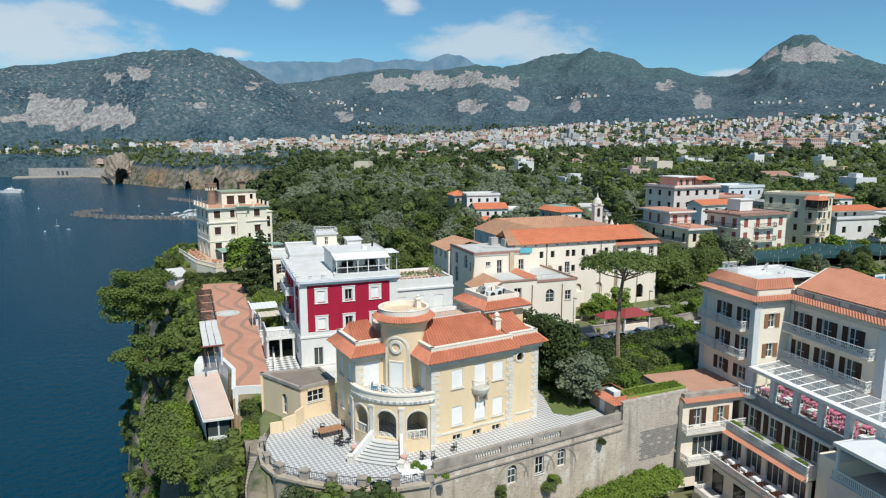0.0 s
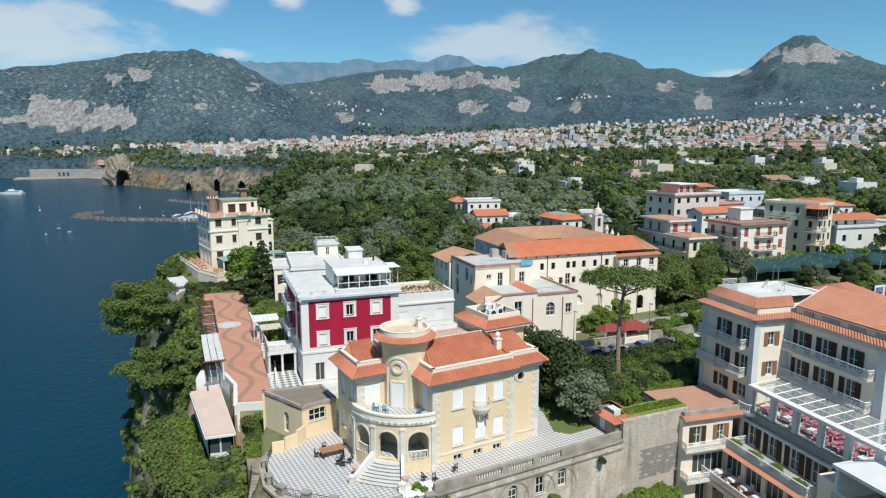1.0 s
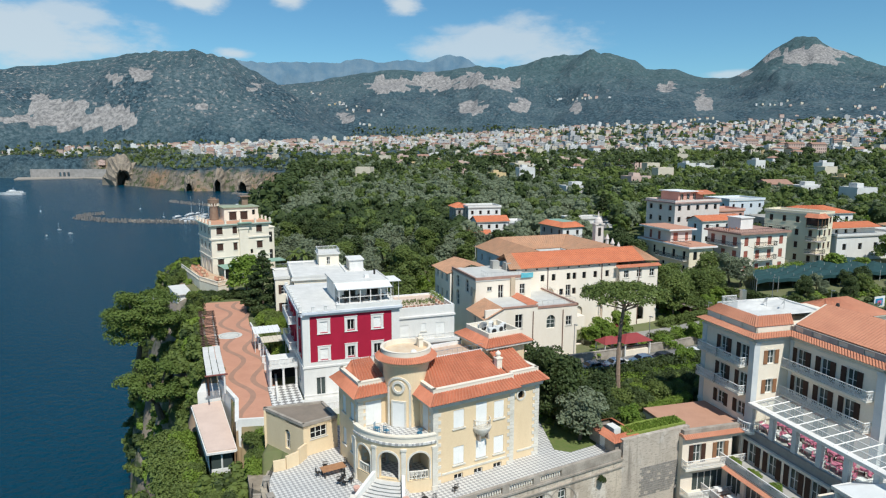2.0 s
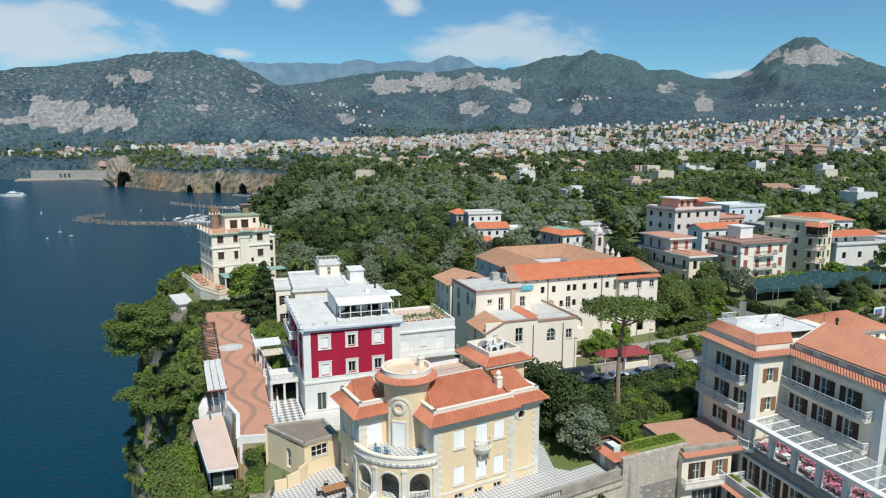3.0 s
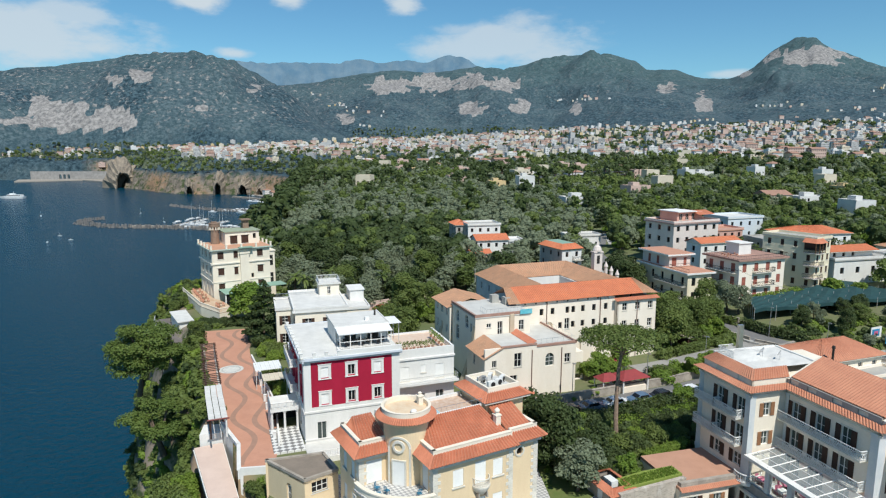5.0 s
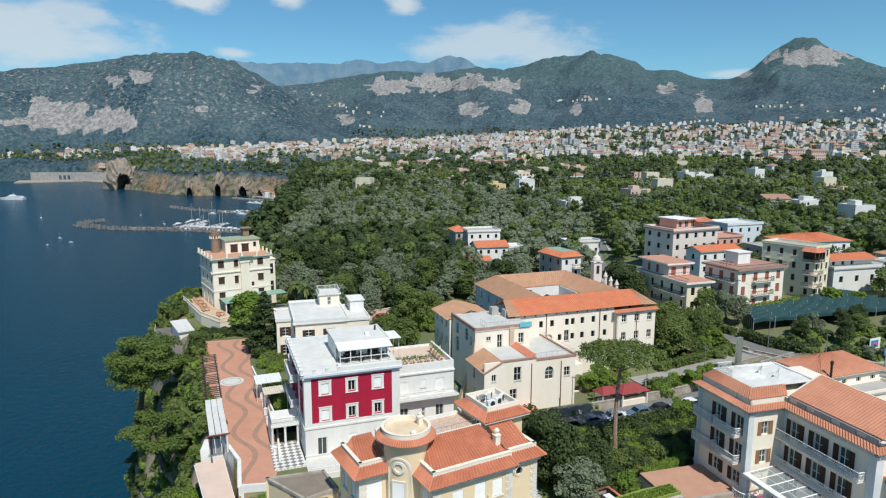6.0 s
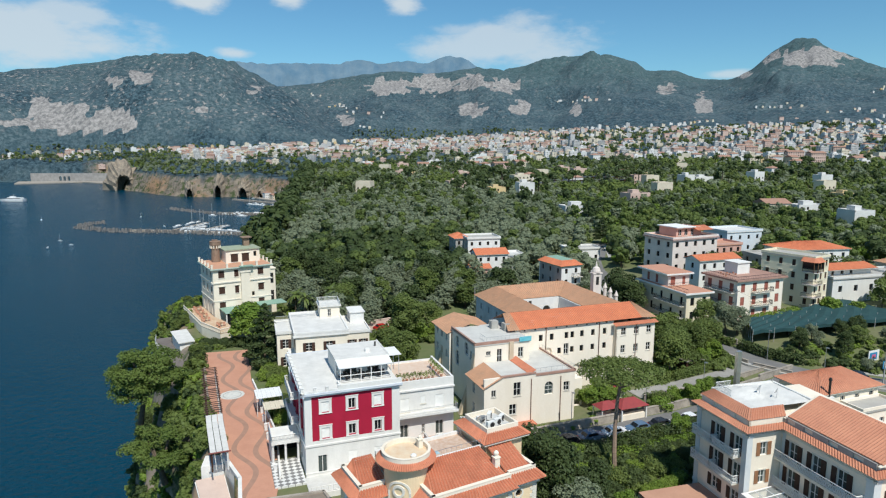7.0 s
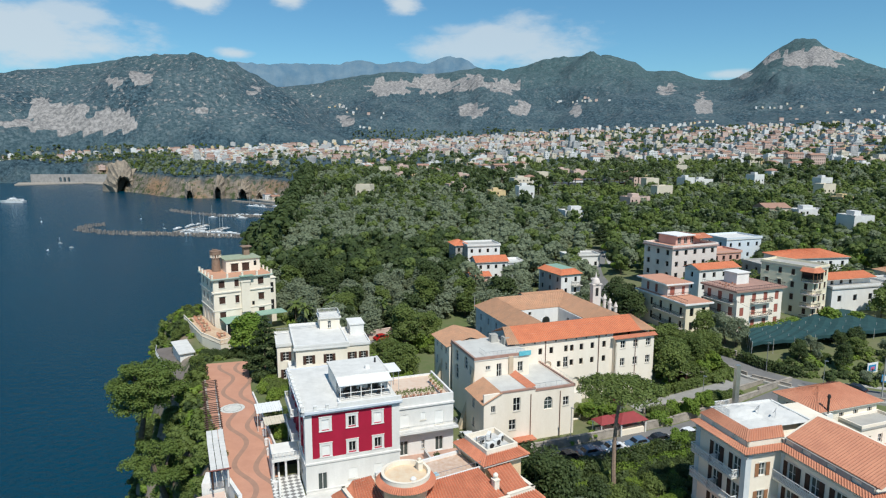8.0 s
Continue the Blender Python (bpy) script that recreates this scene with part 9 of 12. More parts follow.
def lobes_round(seed, n, radius, height, base, lobe=0.42, squash=0.8):
    """Lobes strewn through a crown of that radius and height above base."""
    r = np.random.RandomState(seed)
    out = [(0, 0, base + height * 0.45, radius * 0.62, radius * 0.62, height * 0.42)]
    for i in range(n):
        w, h = 2.4 * i + r.uniform(-0.5, 0.5), r.rand()
        q = radius * (0.35 + 0.42 * r.rand()) * math.sqrt(max(0.15, 1 - (h - 0.35) ** 2 * 1.7))
        s = radius * lobe * r.uniform(0.7, 1.15)
        out.append((q * math.cos(w), q * math.sin(w), base + height * (0.12 + 0.78 * h), s, s, s * squash))
    return out


def trunk_shape(height, r0, r1, limbs, seed, reach, crown_base, lean=0.0):
    r = random.Random(seed)
    s = Shape()
    n, prev = 4, Vector((0, 0, -0.4))
    pts = [prev]
    for i in range(1, n + 1):
        p = Vector((lean * height * (i / n) ** 1.5 + r.uniform(-0.03, 0.03) * height, r.uniform(-0.03, 0.03) * height, height * i / n))
        pts.append(p)
    for i, (a, b) in enumerate(zip(pts, pts[1:])):
        s.tube(a, b, r0 + (r1 - r0) * i / n, r0 + (r1 - r0) * (i + 1) / n, 7, False)
    for i in range(limbs):
        t = r.uniform(0.55, 1.0)
        k = min(n - 1, int(t * n))
        a = pts[k].lerp(pts[k + 1], t * n - k)
        w = 2.4 * i + r.uniform(-0.4, 0.4)
        b = Vector((a.x + math.cos(w) * reach, a.y + math.sin(w) * reach, crown_base + r.uniform(0.2, 0.8) * (reach + 0.5)))
        m = a.lerp(b, 0.5) + Vector((0, 0, -0.15 * reach))
        s.tube(a, m, r1 * 0.7, r1 * 0.5, 5, False)
        s.tube(m, b, r1 * 0.5, r1 * 0.15, 5, False)
    return s


def make_tree(label, leaf, seed, height, radius, crown_h, lobes, count, size, name="tree", trunk_r=0.22, limbs=5, lobe=0.42, squash=0.8, up=0.75, lean=0.0):
    base = height - crown_h
    t = thing(name, label, "tree", 0, 0, -200)
    part("trunk", trunk_shape(base + crown_h * 0.45, trunk_r, trunk_r * 0.45, limbs, seed, radius * 0.6, base + crown_h * 0.15, lean), BARK, t)
    v, f = leaf_cloud(seed, lobes_round(seed, lobes, radius, crown_h, base, lobe, squash), count, size, up)
    part("crown", cloud_mesh("crown", v, f, leaf), None, t)
    return t


def make_shrub(label, leaf, seed, radius, height, lobes, count, size, name="shrub"):
    v, f = leaf_cloud(seed, lobes_round(seed, lobes, radius, height, 0.0, 0.45, 0.75), count, size)
    return solid(name, cloud_mesh(name, v, f, leaf), None, label, "shrub", m=pose(0, 0, -200))


NEAR = {
    "broad": [make_tree("green broad-leaved tree with a dense rounded crown", LEAF, 11 + i, 8.0, 3.6, 6.4, 30, 5600, 0.165, lobe=0.30) for i in range(2)],
    "dark": [make_tree("dark evergreen oak with a heavy lumpy crown", LEAF_DARK, 21 + i, 9.0, 4.0, 7.2, 34, 6000, 0.18, lobe=0.30) for i in range(2)],
    "olive": [make_tree("grey-green olive tree with an airy crown", LEAF_OLIVE, 31 + i, 6.0, 3.0, 4.6, 26, 4200, 0.14, lobe=0.28) for i in range(2)],
    "citrus": [make_tree("bright green citrus tree with a low round crown", LEAF_BRIGHT, 41 + i, 4.2, 2.3, 3.3, 20, 3400, 0.14, trunk_r=0.12, lobe=0.32) for i in range(2)],
    "bush": [make_shrub("dense green shrub on the cliff top", LEAF, 51 + i, 2.4, 2.6, 20, 3000, 0.15) for i in range(2)],
    "darkbush": [make_shrub("dark green evergreen shrub", LEAF_DARK, 55 + i, 2.5, 2.8, 20, 3000, 0.155) for i in range(2)],
    "brightbush": [make_shrub("bright green garden shrub", LEAF_BRIGHT, 59, 1.8, 1.9, 16, 2400, 0.125)],
}
MID = {
    "broad": [make_tree("green broad-leaved tree in the groves", LEAF, 61 + i, 8.0, 3.9, 6.6, 22, 2200, 0.29, lobe=0.32) for i in range(2)],
    "dark": [make_tree("dark evergreen oak in the groves", LEAF_DARK, 71 + i, 9.5, 4.4, 7.8, 24, 2400, 0.31, lobe=0.32) for i in range(2)],
    "olive": [make_tree("grey-green olive tree in the grove", LEAF_OLIVE, 81 + i, 6.6, 3.6, 5.4, 22, 2000, 0.27, lobe=0.32) for i in range(2)],
    "citrus": [make_tree("bright green orchard tree", LEAF_BRIGHT, 91 + i, 4.6, 2.8, 3.8, 16, 1300, 0.26, trunk_r=0.12, lobe=0.34) for i in range(1)],
}


def umbrella_pine(label, seed, height, radius, thick, count, size, leaf, lean=0.0):
    t = thing("pine_tree", label, "tree", 0, 0, -200)
    r = np.random.RandomState(seed)
    base = height - thick
    s = trunk_shape(base + 0.3, 0.34, 0.2, 0, seed, 0, 0, lean)
    top = Vector((lean * (base + 0.3), 0, base + 0.2))
    lobes = []
    for i in range(34):
        w, q = 2.4 * i, radius * math.sqrt((i + 0.5) / 34)
        z = base + thick * (0.62 - 0.32 * (q / radius) ** 2 + r.uniform(-0.08, 0.08))
        k = radius * r.uniform(0.17, 0.26)
        lobes.append((top.x + q * math.cos(w), q * math.sin(w), z, k, k, thick * 0.22))
        if i % 2:
            a, b = top - Vector((0, 0, r.uniform(0.0, 1.2))), Vector((top.x + q * 0.92 * math.cos(w), q * 0.92 * math.sin(w), z - 0.25))
            m = a.lerp(b, 0.55) - Vector((0, 0, 0.05 * q))
            s.tube(a, m, 0.10, 0.07, 5, False)
            s.tube(m, b, 0.07, 0.03, 5, False)
    part("trunk", s, surface_once("pine_bark", (0.30, 0.21, 0.15), (0.18, 0.13, 0.095), 0.4, 0.95), t)
    v, f = leaf_cloud(seed, lobes, count, size, 0.7, 0.3)
    part("crown", cloud_mesh("crown", v, f, leaf), None, t)
    return t


def conifer(label, seed, height, radius, count, size, leaf):
    t = thing("conifer", label, "tree", 0, 0, -200)
    part("trunk", Shape().tube((0, 0, -0.4), (0, 0, height * 0.95), 0.25, 0.04, 7), BARK, t)
    r = np.random.RandomState(seed)
    lobes = []
    for i in range(46):
        h = (i + 0.5) / 46
        w, q = 2.4 * i, radius * (1 - h) ** 0.8 * r.uniform(0.55, 0.95)
        k = 0.35 + radius * 0.22 * (1 - h)
        lobes.append((q * math.cos(w), q * math.sin(w), height * (0.08 + 0.9 * h), k * 1.3, k * 1.3, k * 0.55))
    v, f = leaf_cloud(seed, lobes, count, size, 0.2, 0.35)
    part("crown", cloud_mesh("crown", v, f, leaf), None, t)
    return t


def palm(label, seed, height):
    t = thing("palm_tree", label, "tree", 0, 0, -200)
    part("trunk", Shape().tube((0, 0, -0.3), (0, 0, height), 0.24, 0.18, 8), BARK, t)
    s, r = Shape(), random.Random(seed)
    for i in range(26):
        w, el = 2.4 * i, r.uniform(-0.5, 1.1)
        prev = Vector((0, 0, height))
        d = Vector((math.cos(w) * math.cos(el), math.sin(w) * math.cos(el), math.sin(el)))
        side = Vector((-math.sin(w), math.cos(w), 0))
        for k in range(5):
            q = prev + d * 0.55
            wd = 0.34 * (1 - abs(k - 1.6) / 4)
            s.face(prev - side * wd, q - side * wd * 0.85, q, prev)
            s.face(prev, q, q + side * wd * 0.85, prev + side * wd)
            prev, d = q, (d + Vector((0, 0, -0.22))).normalized()
    part("crown", s, LEAF, t)
    return t


BLOCKED = [(-0.87, 56.75, 29.5, -7, -3, 16, 12), (-18.0, 78.6, 20, -5, -3, 24, 18), (-27.4, 114.4, 17, -7, -7, 15, 16), (-55.5, 151.6, 33, -5.5, -15, 17, 13),
           (34.9, 67.6, 15.7, -9.4, -25, 17, 10), (12.6, 107.2, 20, -13, -14, 9, 33), (12.6, 107.2, 20, 9, -3, 31, 33), (-19, 64, 0, -2, -2, 9, 7), (-22.6, 71.5, 111.9, -1, -5.5, 64, 6),
           (66.7, 183.5, 25, -1, -1, 19, 13), (55.6, 143.3, 19, -2, -1, 9, 24), (66.2, 142.3, 22, -2, -2, 18, 13), (90, 152.3, 34, -2, -2, 10, 17), (68.8, 168.5, 20, -1, -1, 15, 7),
           (95, 212, 20, -1, -1, 17, 13), (84, 196, 20, -1, -1, 13, 10), (97.5, 156.5, 16, -1, -4, 28, 12), (101, 184, 10, -1, -1, 22, 13), (90, 178, 12, -1, -1, 11, 10), (128, 176, 15, -1, -1, 14, 10),
           (118, 168, 12, -1, -1, 11, 8), (8.3, 215, 14, -1, -1, 14, 11), (4.2, 219, 14, -1, -1, 7, 11), (10.8, 203, 14, -1, -1, 18, 10), (8.8, 193.5, 14, -1, -1, 8, 7), (1.4, 195.5, 14, -1, -1, 7, 6),
           (32.6, 172.9, 25, -1, -2, 8, 13), (22.3, 165, 20, -1, -1, 14, 8), (44, 222, 12, -1, -1, 14, 9), (53.8, 86.3, 20, -2, -9, 13, 9), (18.2, 62.9, 24, -1, -1, 4.5, 6), (28.6, 98.3, 22, -4.6, -2.4, 4.6, 2.6)]
ROADS = [([(1, 83), (14, 88), (27, 93), (40, 98.5), (50, 104), (60, 110), (69, 115.5)], 5.0), ([(92, 104), (80, 110.5), (68, 117), (63, 122), (59.5, 128.5), (56, 133.5), (52.8, 140.6), (51, 152), (50, 167), (50.5, 190), (55, 220), (62, 260)], 6.0), ([(34, 107.5), (44, 111.5), (54, 116), (61, 120)], 4.2), ([(-21, 142), (-11.5, 148.5), (-3, 152), (7, 156)], 4.2)]


def road_gap(x, y):
    best = 1e9
    for pts, width in ROADS:
        for (ax, ay), (bx, by) in zip(pts, pts[1:]):
            dx, dy = bx - ax, by - ay
            t = max(0, min(1, ((x - ax) * dx + (y - ay) * dy) / (dx * dx + dy * dy)))
            best = min(best, math.hypot(x - ax - t * dx, y - ay - t * dy) - width / 2)
    return best


def free(x, y, gap=1.0):
    for ox, oy, a, x0, y0, x1, y1 in BLOCKED:
        c, s = math.cos(radians(a)), math.sin(radians(a))
        u, w = (x - ox) * c + (y - oy) * s, -(x - ox) * s + (y - oy) * c
        if x0 - gap < u < x1 + gap and y0 - gap < w < y1 + gap:
            return False
    return road_gap(x, y) > gap


def plant(kind, x, y, scale=1.0, z=None, pool=NEAR, turn=None, rng=random.Random(3)):
    src = rng.choice(pool[kind]) if isinstance(pool, dict) else pool
    m = pose(x, y, ground_at(x, y) - 0.1 if z is None else z, rng.uniform(-4, 4), rng.uniform(-4, 4), rng.uniform(0, 360) if turn is None else turn)
    ob = copy_thing(src, m)
    ob.scale = (scale * rng.uniform(0.92, 1.08), scale * rng.uniform(0.92, 1.08), scale * rng.uniform(0.88, 1.12))
    return ob


def inside(poly, x, y):
    hit = False
    for (ax, ay), (bx, by) in zip(poly, poly[1:] + poly[:1]):
        if (ay > y) != (by > y) and x < (bx - ax) * (y - ay) / (by - ay) + ax:
            hit = not hit
    return hit


def scatter(poly, step, kinds, seed, pool=NEAR, scales=(0.8, 1.2), gap=1.0, test=None):
    r = random.Random(seed)
    xs, ys = [p[0] for p in poly], [p[1] for p in poly]
    y = min(ys)
    n = 0
    while y < max(ys):
        x = min(xs)
        while x < max(xs):
            px, py = x + r.uniform(-0.45, 0.45) * step, y + r.uniform(-0.45, 0.45) * step
            k = r.choices([k for k, _ in kinds], [w for _, w in kinds])[0]
            sc = r.uniform(*scales)
            if inside(poly, px, py) and free(px, py, gap) and (test is None or test(px, py)):
                plant(k, px, py, sc, pool=pool, rng=r)
                n += 1
            x += step
        y += step
    return n


# single trees
PINE = umbrella_pine("tall umbrella pine with a flat dark green crown and bare trunk", 5, 15.2, 5.3, 3.4, 8200, 0.15, LEAF, 0.3)
plant(None, 23.0, 79.4, 1.0, 46.4, PINE, 62)


def spreading_pine(label, seed, height, radius, limbs, per, count, size, leaf, low=0.30):
    """A forked trunk whose limbs each carry a flat-topped cluster of foliage, with sky between the clusters."""
    t = thing("pine_tree", label, "tree", 0, 0, -200)
    r = random.Random(seed)
    s, lobes = Shape(), []
    fork = Vector((0.0, 0.0, height * low))
    s.tube((0.6, 0, -1.0), fork, 0.5, 0.36, 8, False)
    for i in range(limbs):
        w = 2.4 * i + r.uniform(-0.25, 0.25)
        far = (0.25 + 0.75 * math.sqrt((i + 0.5) / limbs)) * radius * (0.8, 0.8, 0.62)[i % 3]
        tip = Vector((math.cos(w) * far, math.sin(w) * far, height * (0.97 - 0.42 * (far / radius) ** 2.2 - 0.10 * r.random() - (0.0, 0.15, 0.36)[i % 3])))
        mid = fork.lerp(tip, 0.5) + Vector((0, 0, -0.08 * far))
        s.tube(fork, mid, 0.24, 0.16, 6, False)
        s.tube(mid, tip, 0.16, 0.06, 6, False)
        for j in range(per):
            b, q, k = r.uniform(0, math.tau), radius * r.uniform(0.05, 0.25), radius * r.uniform(0.12, 0.20)
            c = tip + Vector((math.cos(b) * q, math.sin(b) * q, r.uniform(-0.9, 0.5)))
            lobes.append((c.x, c.y, c.z, k, k, k * 0.82))
            s.tube(tip, c, 0.05, 0.02, 4, False)
    part("trunk", s, BARK, t)
    v, f = leaf_cloud(seed, lobes, count, size, 0.6, 0.55, 0.45)
    part("crown", cloud_mesh("crown", v, f, leaf), None, t)
    return t


SEA_PINE = spreading_pine("spreading pine with clustered flat-topped foliage leaning over the sea", 8, 15.8, 7.2, 33, 6, 26000, 0.16, LEAF_PINE)
plant(None, -55.6, 112.2, 1.0, 39.6, SEA_PINE, 200)
GREY_PINE = spreading_pine("airy grey-green pine reaching out over the cliff", 18, 8.4, 5.4, 11, 6, 8000, 0.15, LEAF_PINE, 0.2)
plant(None, -44.2, 93.0, 1.0, 38.4, GREY_PINE, 30)
CEDAR = conifer("tall dark conifer with tiered feathery branches", 6, 12.0, 4.6, 8000, 0.2, LEAF_DARK)
plant(None, -36.0, 123.6, 1.0, 46.3, CEDAR, 0)
plant(None, 66, 262, 0.9, 51, CEDAR, 0)
CYPRESS = conifer("slim dark cypress in the villa yard", 7, 3.2, 0.5, 500, 0.12, LEAF_DARK)
for x, y in ((-6.9, 80.6), (-5.2, 81.6), (-3.7, 82.2), (-3.0, 82.3), (-0.7, 83.6)):
    plant(None, x, y, 1.0, 46.6, CYPRESS, 0)
PALM = palm("date palm with arching fronds", 9, 6.0)
for x, y in ((-38, 160), (-30, 165), (-34, 152), (-15, 158), (118, 260), (130, 270), (110, 275), (90, 290), (140, 262)):
    plant(None, x, y, 1.0, None, PALM)
plant("citrus", -43.5, 137.0, 2.1)
plant("broad", -8.6, 138.0, 1.35)
plant("broad", -4.0, 144.0, 1.1)
plant("broad", -5.5, 168.0, 1.35)
plant("dark", -4.0, 172.5, 1.45)
plant("broad", -26.0, 160.0, 1.15)
plant("dark", -33.0, 176.0, 1.25)
plant("dark", 13.6, 71.4, 1.0)
plant("olive", 15.2, 66.6, 1.05, 46.8)
plant("dark", 12.6, 75.5, 1.0)
plant("broad", 58.4, 137.2, 1.0)
plant("olive", 61.8, 135.2, 1.15)
plant("olive", 63.6, 133.6, 1.0)
plant("dark", 46.4, 157.0, 1.15)
plant("dark", 46.0, 164.0, 1.1)

# zones near the camera
KEEP_OUT = [[(-33.9, 81.2), (-27.1, 67.6), (-22, 67.8), (-30, 88), (-34.6, 88)], [(-70, 148), (-68.5, 142), (-54.8, 121.5), (-49, 123), (-54, 137), (-60, 152)], [(-22, 64.5), (-19.6, 56), (-17.5, 51.5), (-12.5, 48.6), (-6.5, 47.4), (0, 48.5), (0, 56), (-14, 64.5)]]
CLIFF = lambda x, y: ground_at(x, y) > 4 and -16.0 < float(coast_distance(np.array([x]), np.array([y]))[0]) < -0.6 and not any(inside(q, x, y) for q in KEEP_OUT)  # noqa: E731
cliff_zone = [(0, 36), (-4, 49), (-12, 50), (-16, 54), (-18, 60), (-24, 70), (-31, 84), (-41, 105), (-51, 130), (-61, 148), (-66, 164), (-64, 192), (-90, 192), (-86, 150), (-66, 118), (-46, 78), (-38, 60), (-30, 44), (-14, 34)]
SCRUB = []          # growth too dense to count


def dress_cliff():
    r = random.Random(101)
    y = 36.0
    while y < 192:
        x = -92.0
        while x < 2:
            px, py = x + r.uniform(-1, 1), y + r.uniform(-1, 1)
            k, sc = r.choices(("bush", "darkbush", "brightbush", "broad", "dark"), (5, 1.3, 4.6, 0.6, 0.1))[0], r.uniform(0.5, 0.95)
            if inside(cliff_zone, px, py) and CLIFF(px, py):
                if k in ("broad", "dark") or py < 92 and r.random() < 0.35:
                    plant(k, px, py, sc * (0.7 if k in ("broad", "dark") else 1), ground_at(px, py) - 0.9 * sc, rng=r)
                else:
                    SCRUB.append((k, px, py, sc))
            x += 1.5
        y += 1.5


dress_cliff()
for x, y, k, sc in ((-35.6, 120.4, "bush", 0.7), (-34.0, 118.6, "brightbush", 0.95), (-32.8, 117.0, "bush", 0.75), (-33.6, 115.0, "brightbush", 0.9), (-31.6, 114.0, "bush", 0.7), (-31.0, 111.6, "brightbush", 0.9), (-30.0, 116.4, "bush", 0.7), (-29.4, 113.6, "brightbush", 0.8), (-32.0, 119.6, "bush", 0.75), (-28.6, 118.4, "brightbush", 0.85), (-30.4, 121.4, "bush", 0.8)):
    plant(k, x, y, sc)
for i in range(15):                                             # growth round the sea pavilion
    for j, (side, k) in enumerate(((1.3, "brightbush"), (3.0, "bush"))):
        plant(k, -27.4 - 0.46 * i - side * 0.89, 67.6 + 0.9 * i - side * 0.46, 0.85 + 0.25 * ((i * 7 + j * 3) % 5) / 4, 39.6 - 0.5 * j)
for x, y, k, sc in ((-27.6, 66.2, "bush", 0.95), (-25.9, 66.3, "brightbush", 1.25), (-24.3, 66.8, "bush", 0.85), (-26.6, 64.9, "brightbush", 1.1), (-24.6, 65.3, "bush", 0.8), (-28.8, 64.4, "bush", 0.9), (-23.2, 65.8, "brightbush", 1.0)):
    plant(k, x, y, sc, 39.6)
scatter([(-53, 133), (-42, 134.5), (-41, 138), (-54, 137)], 1.9, [("darkbush", 3), ("bush", 1)], 104, scales=(0.55, 0.75), gap=-3)
scatter([(-35.5, 114.5), (-24, 88), (-22.5, 88.5), (-33, 115), (-38, 124), (-40, 122)], 2.0, [("brightbush", 2), ("bush", 2)], 105, scales=(0.5, 0.8), gap=0.0)
scatter([(11.5, 66.5), (19, 68), (30, 73), (33, 80), (33, 92), (24, 89), (9, 82.5), (12, 76)], 3.3, [("bush", 4), ("brightbush", 1), ("darkbush", 7), ("citrus", 1), ("dark", 1)], 106, scales=(0.5, 0.8), gap=0.6)
scatter([(30, 76), (32, 95), (50, 102), (52, 96), (46, 78)], 3.2, [("darkbush", 5), ("brightbush", 2), ("citrus", 2)], 107, scales=(0.6, 0.8), gap=0.6)
scatter([(14, 92), (26, 96), (42, 103), (56, 113), (46, 113), (34, 109), (22, 104), (15, 98)], 3.2, [("citrus", 5), ("brightbush", 3), ("bush", 2)], 108, scales=(0.7, 1.1), gap=0.5)
scatter([(24, 106), (34, 111), (50, 118), (60, 127), (56, 140), (46, 138), (42, 122)], 3.6, [("citrus", 5), ("broad", 3), ("bush", 2)], 109, scales=(0.8, 1.2), gap=0.6)
scatter([(64, 134), (72, 124), (84, 112), (125, 112), (125, 128), (100, 132), (80, 136), (70, 141)], 4.0, [("broad", 3), ("olive", 3), ("dark", 2), ("bush", 2)], 110, scales=(0.38, 0.58), test=lambda x, y: not inside([(62, 126), (108, 139.5), (102, 158), (65, 139)], x, y))
scatter([(76, 104), (86, 104), (100, 100), (90, 90), (74, 92)], 3.6, [("broad", 2), ("olive", 2), ("darkbush", 2)], 111, scales=(0.7, 1.0))
scatter([(-13, 112), (-1, 119), (4, 140), (-8, 146), (-14, 132)], 3.4, [("broad", 4), ("citrus", 2), ("bush", 2)], 112, scales=(0.8, 1.25))
scatter([(-2, 100), (-1, 96), (4, 101), (1, 106)], 2.0, [("bush", 1)], 113, scales=(0.4, 0.6), gap=0.0)
strip = thing("planting_strip", "bright green grass strip along the top of the tall wall", "plants")
part("turf", Shape().prism([(19.6, 63.6), (27.0, 66.8), (26.4, 68.6), (22.8, 67.4), (19.2, 65.6)], 47.5, 49.02), surface_once("bright_turf", (0.19, 0.25, 0.045), (0.27, 0.30, 0.07), 0.4, 0.95), strip)
rs = random.Random(4)
tuft = Shape()
for i in range(1500):
    u, w = rs.random(), rs.random()
    x, y = 19.7 + u * 6.9 - 0.3 * w, 63.8 + u * 3.0 + w * 1.6
    a, h = rs.uniform(0, 6.3), rs.uniform(0.10, 0.28)
    tuft.face((x, y, 49.0), (x + 0.16 * math.cos(a), y + 0.16 * math.sin(a), 49.0), (x + 0.1 * math.cos(a + 0.6), y + 0.1 * math.sin(a + 0.6), 49.0 + h))
part("grass", tuft, LEAF_BRIGHT, strip)["kind"] = "stuff"
for i in range(13):                                             # hedge at the foot of the wall
    for j in range(2):
        plant("brightbush", 14.6 + i * 0.78 + j * 0.5, 58.7 + i * 0.43 - j * 0.9, 0.8, 39.0 + 0.04 * i - 0.2 * j)
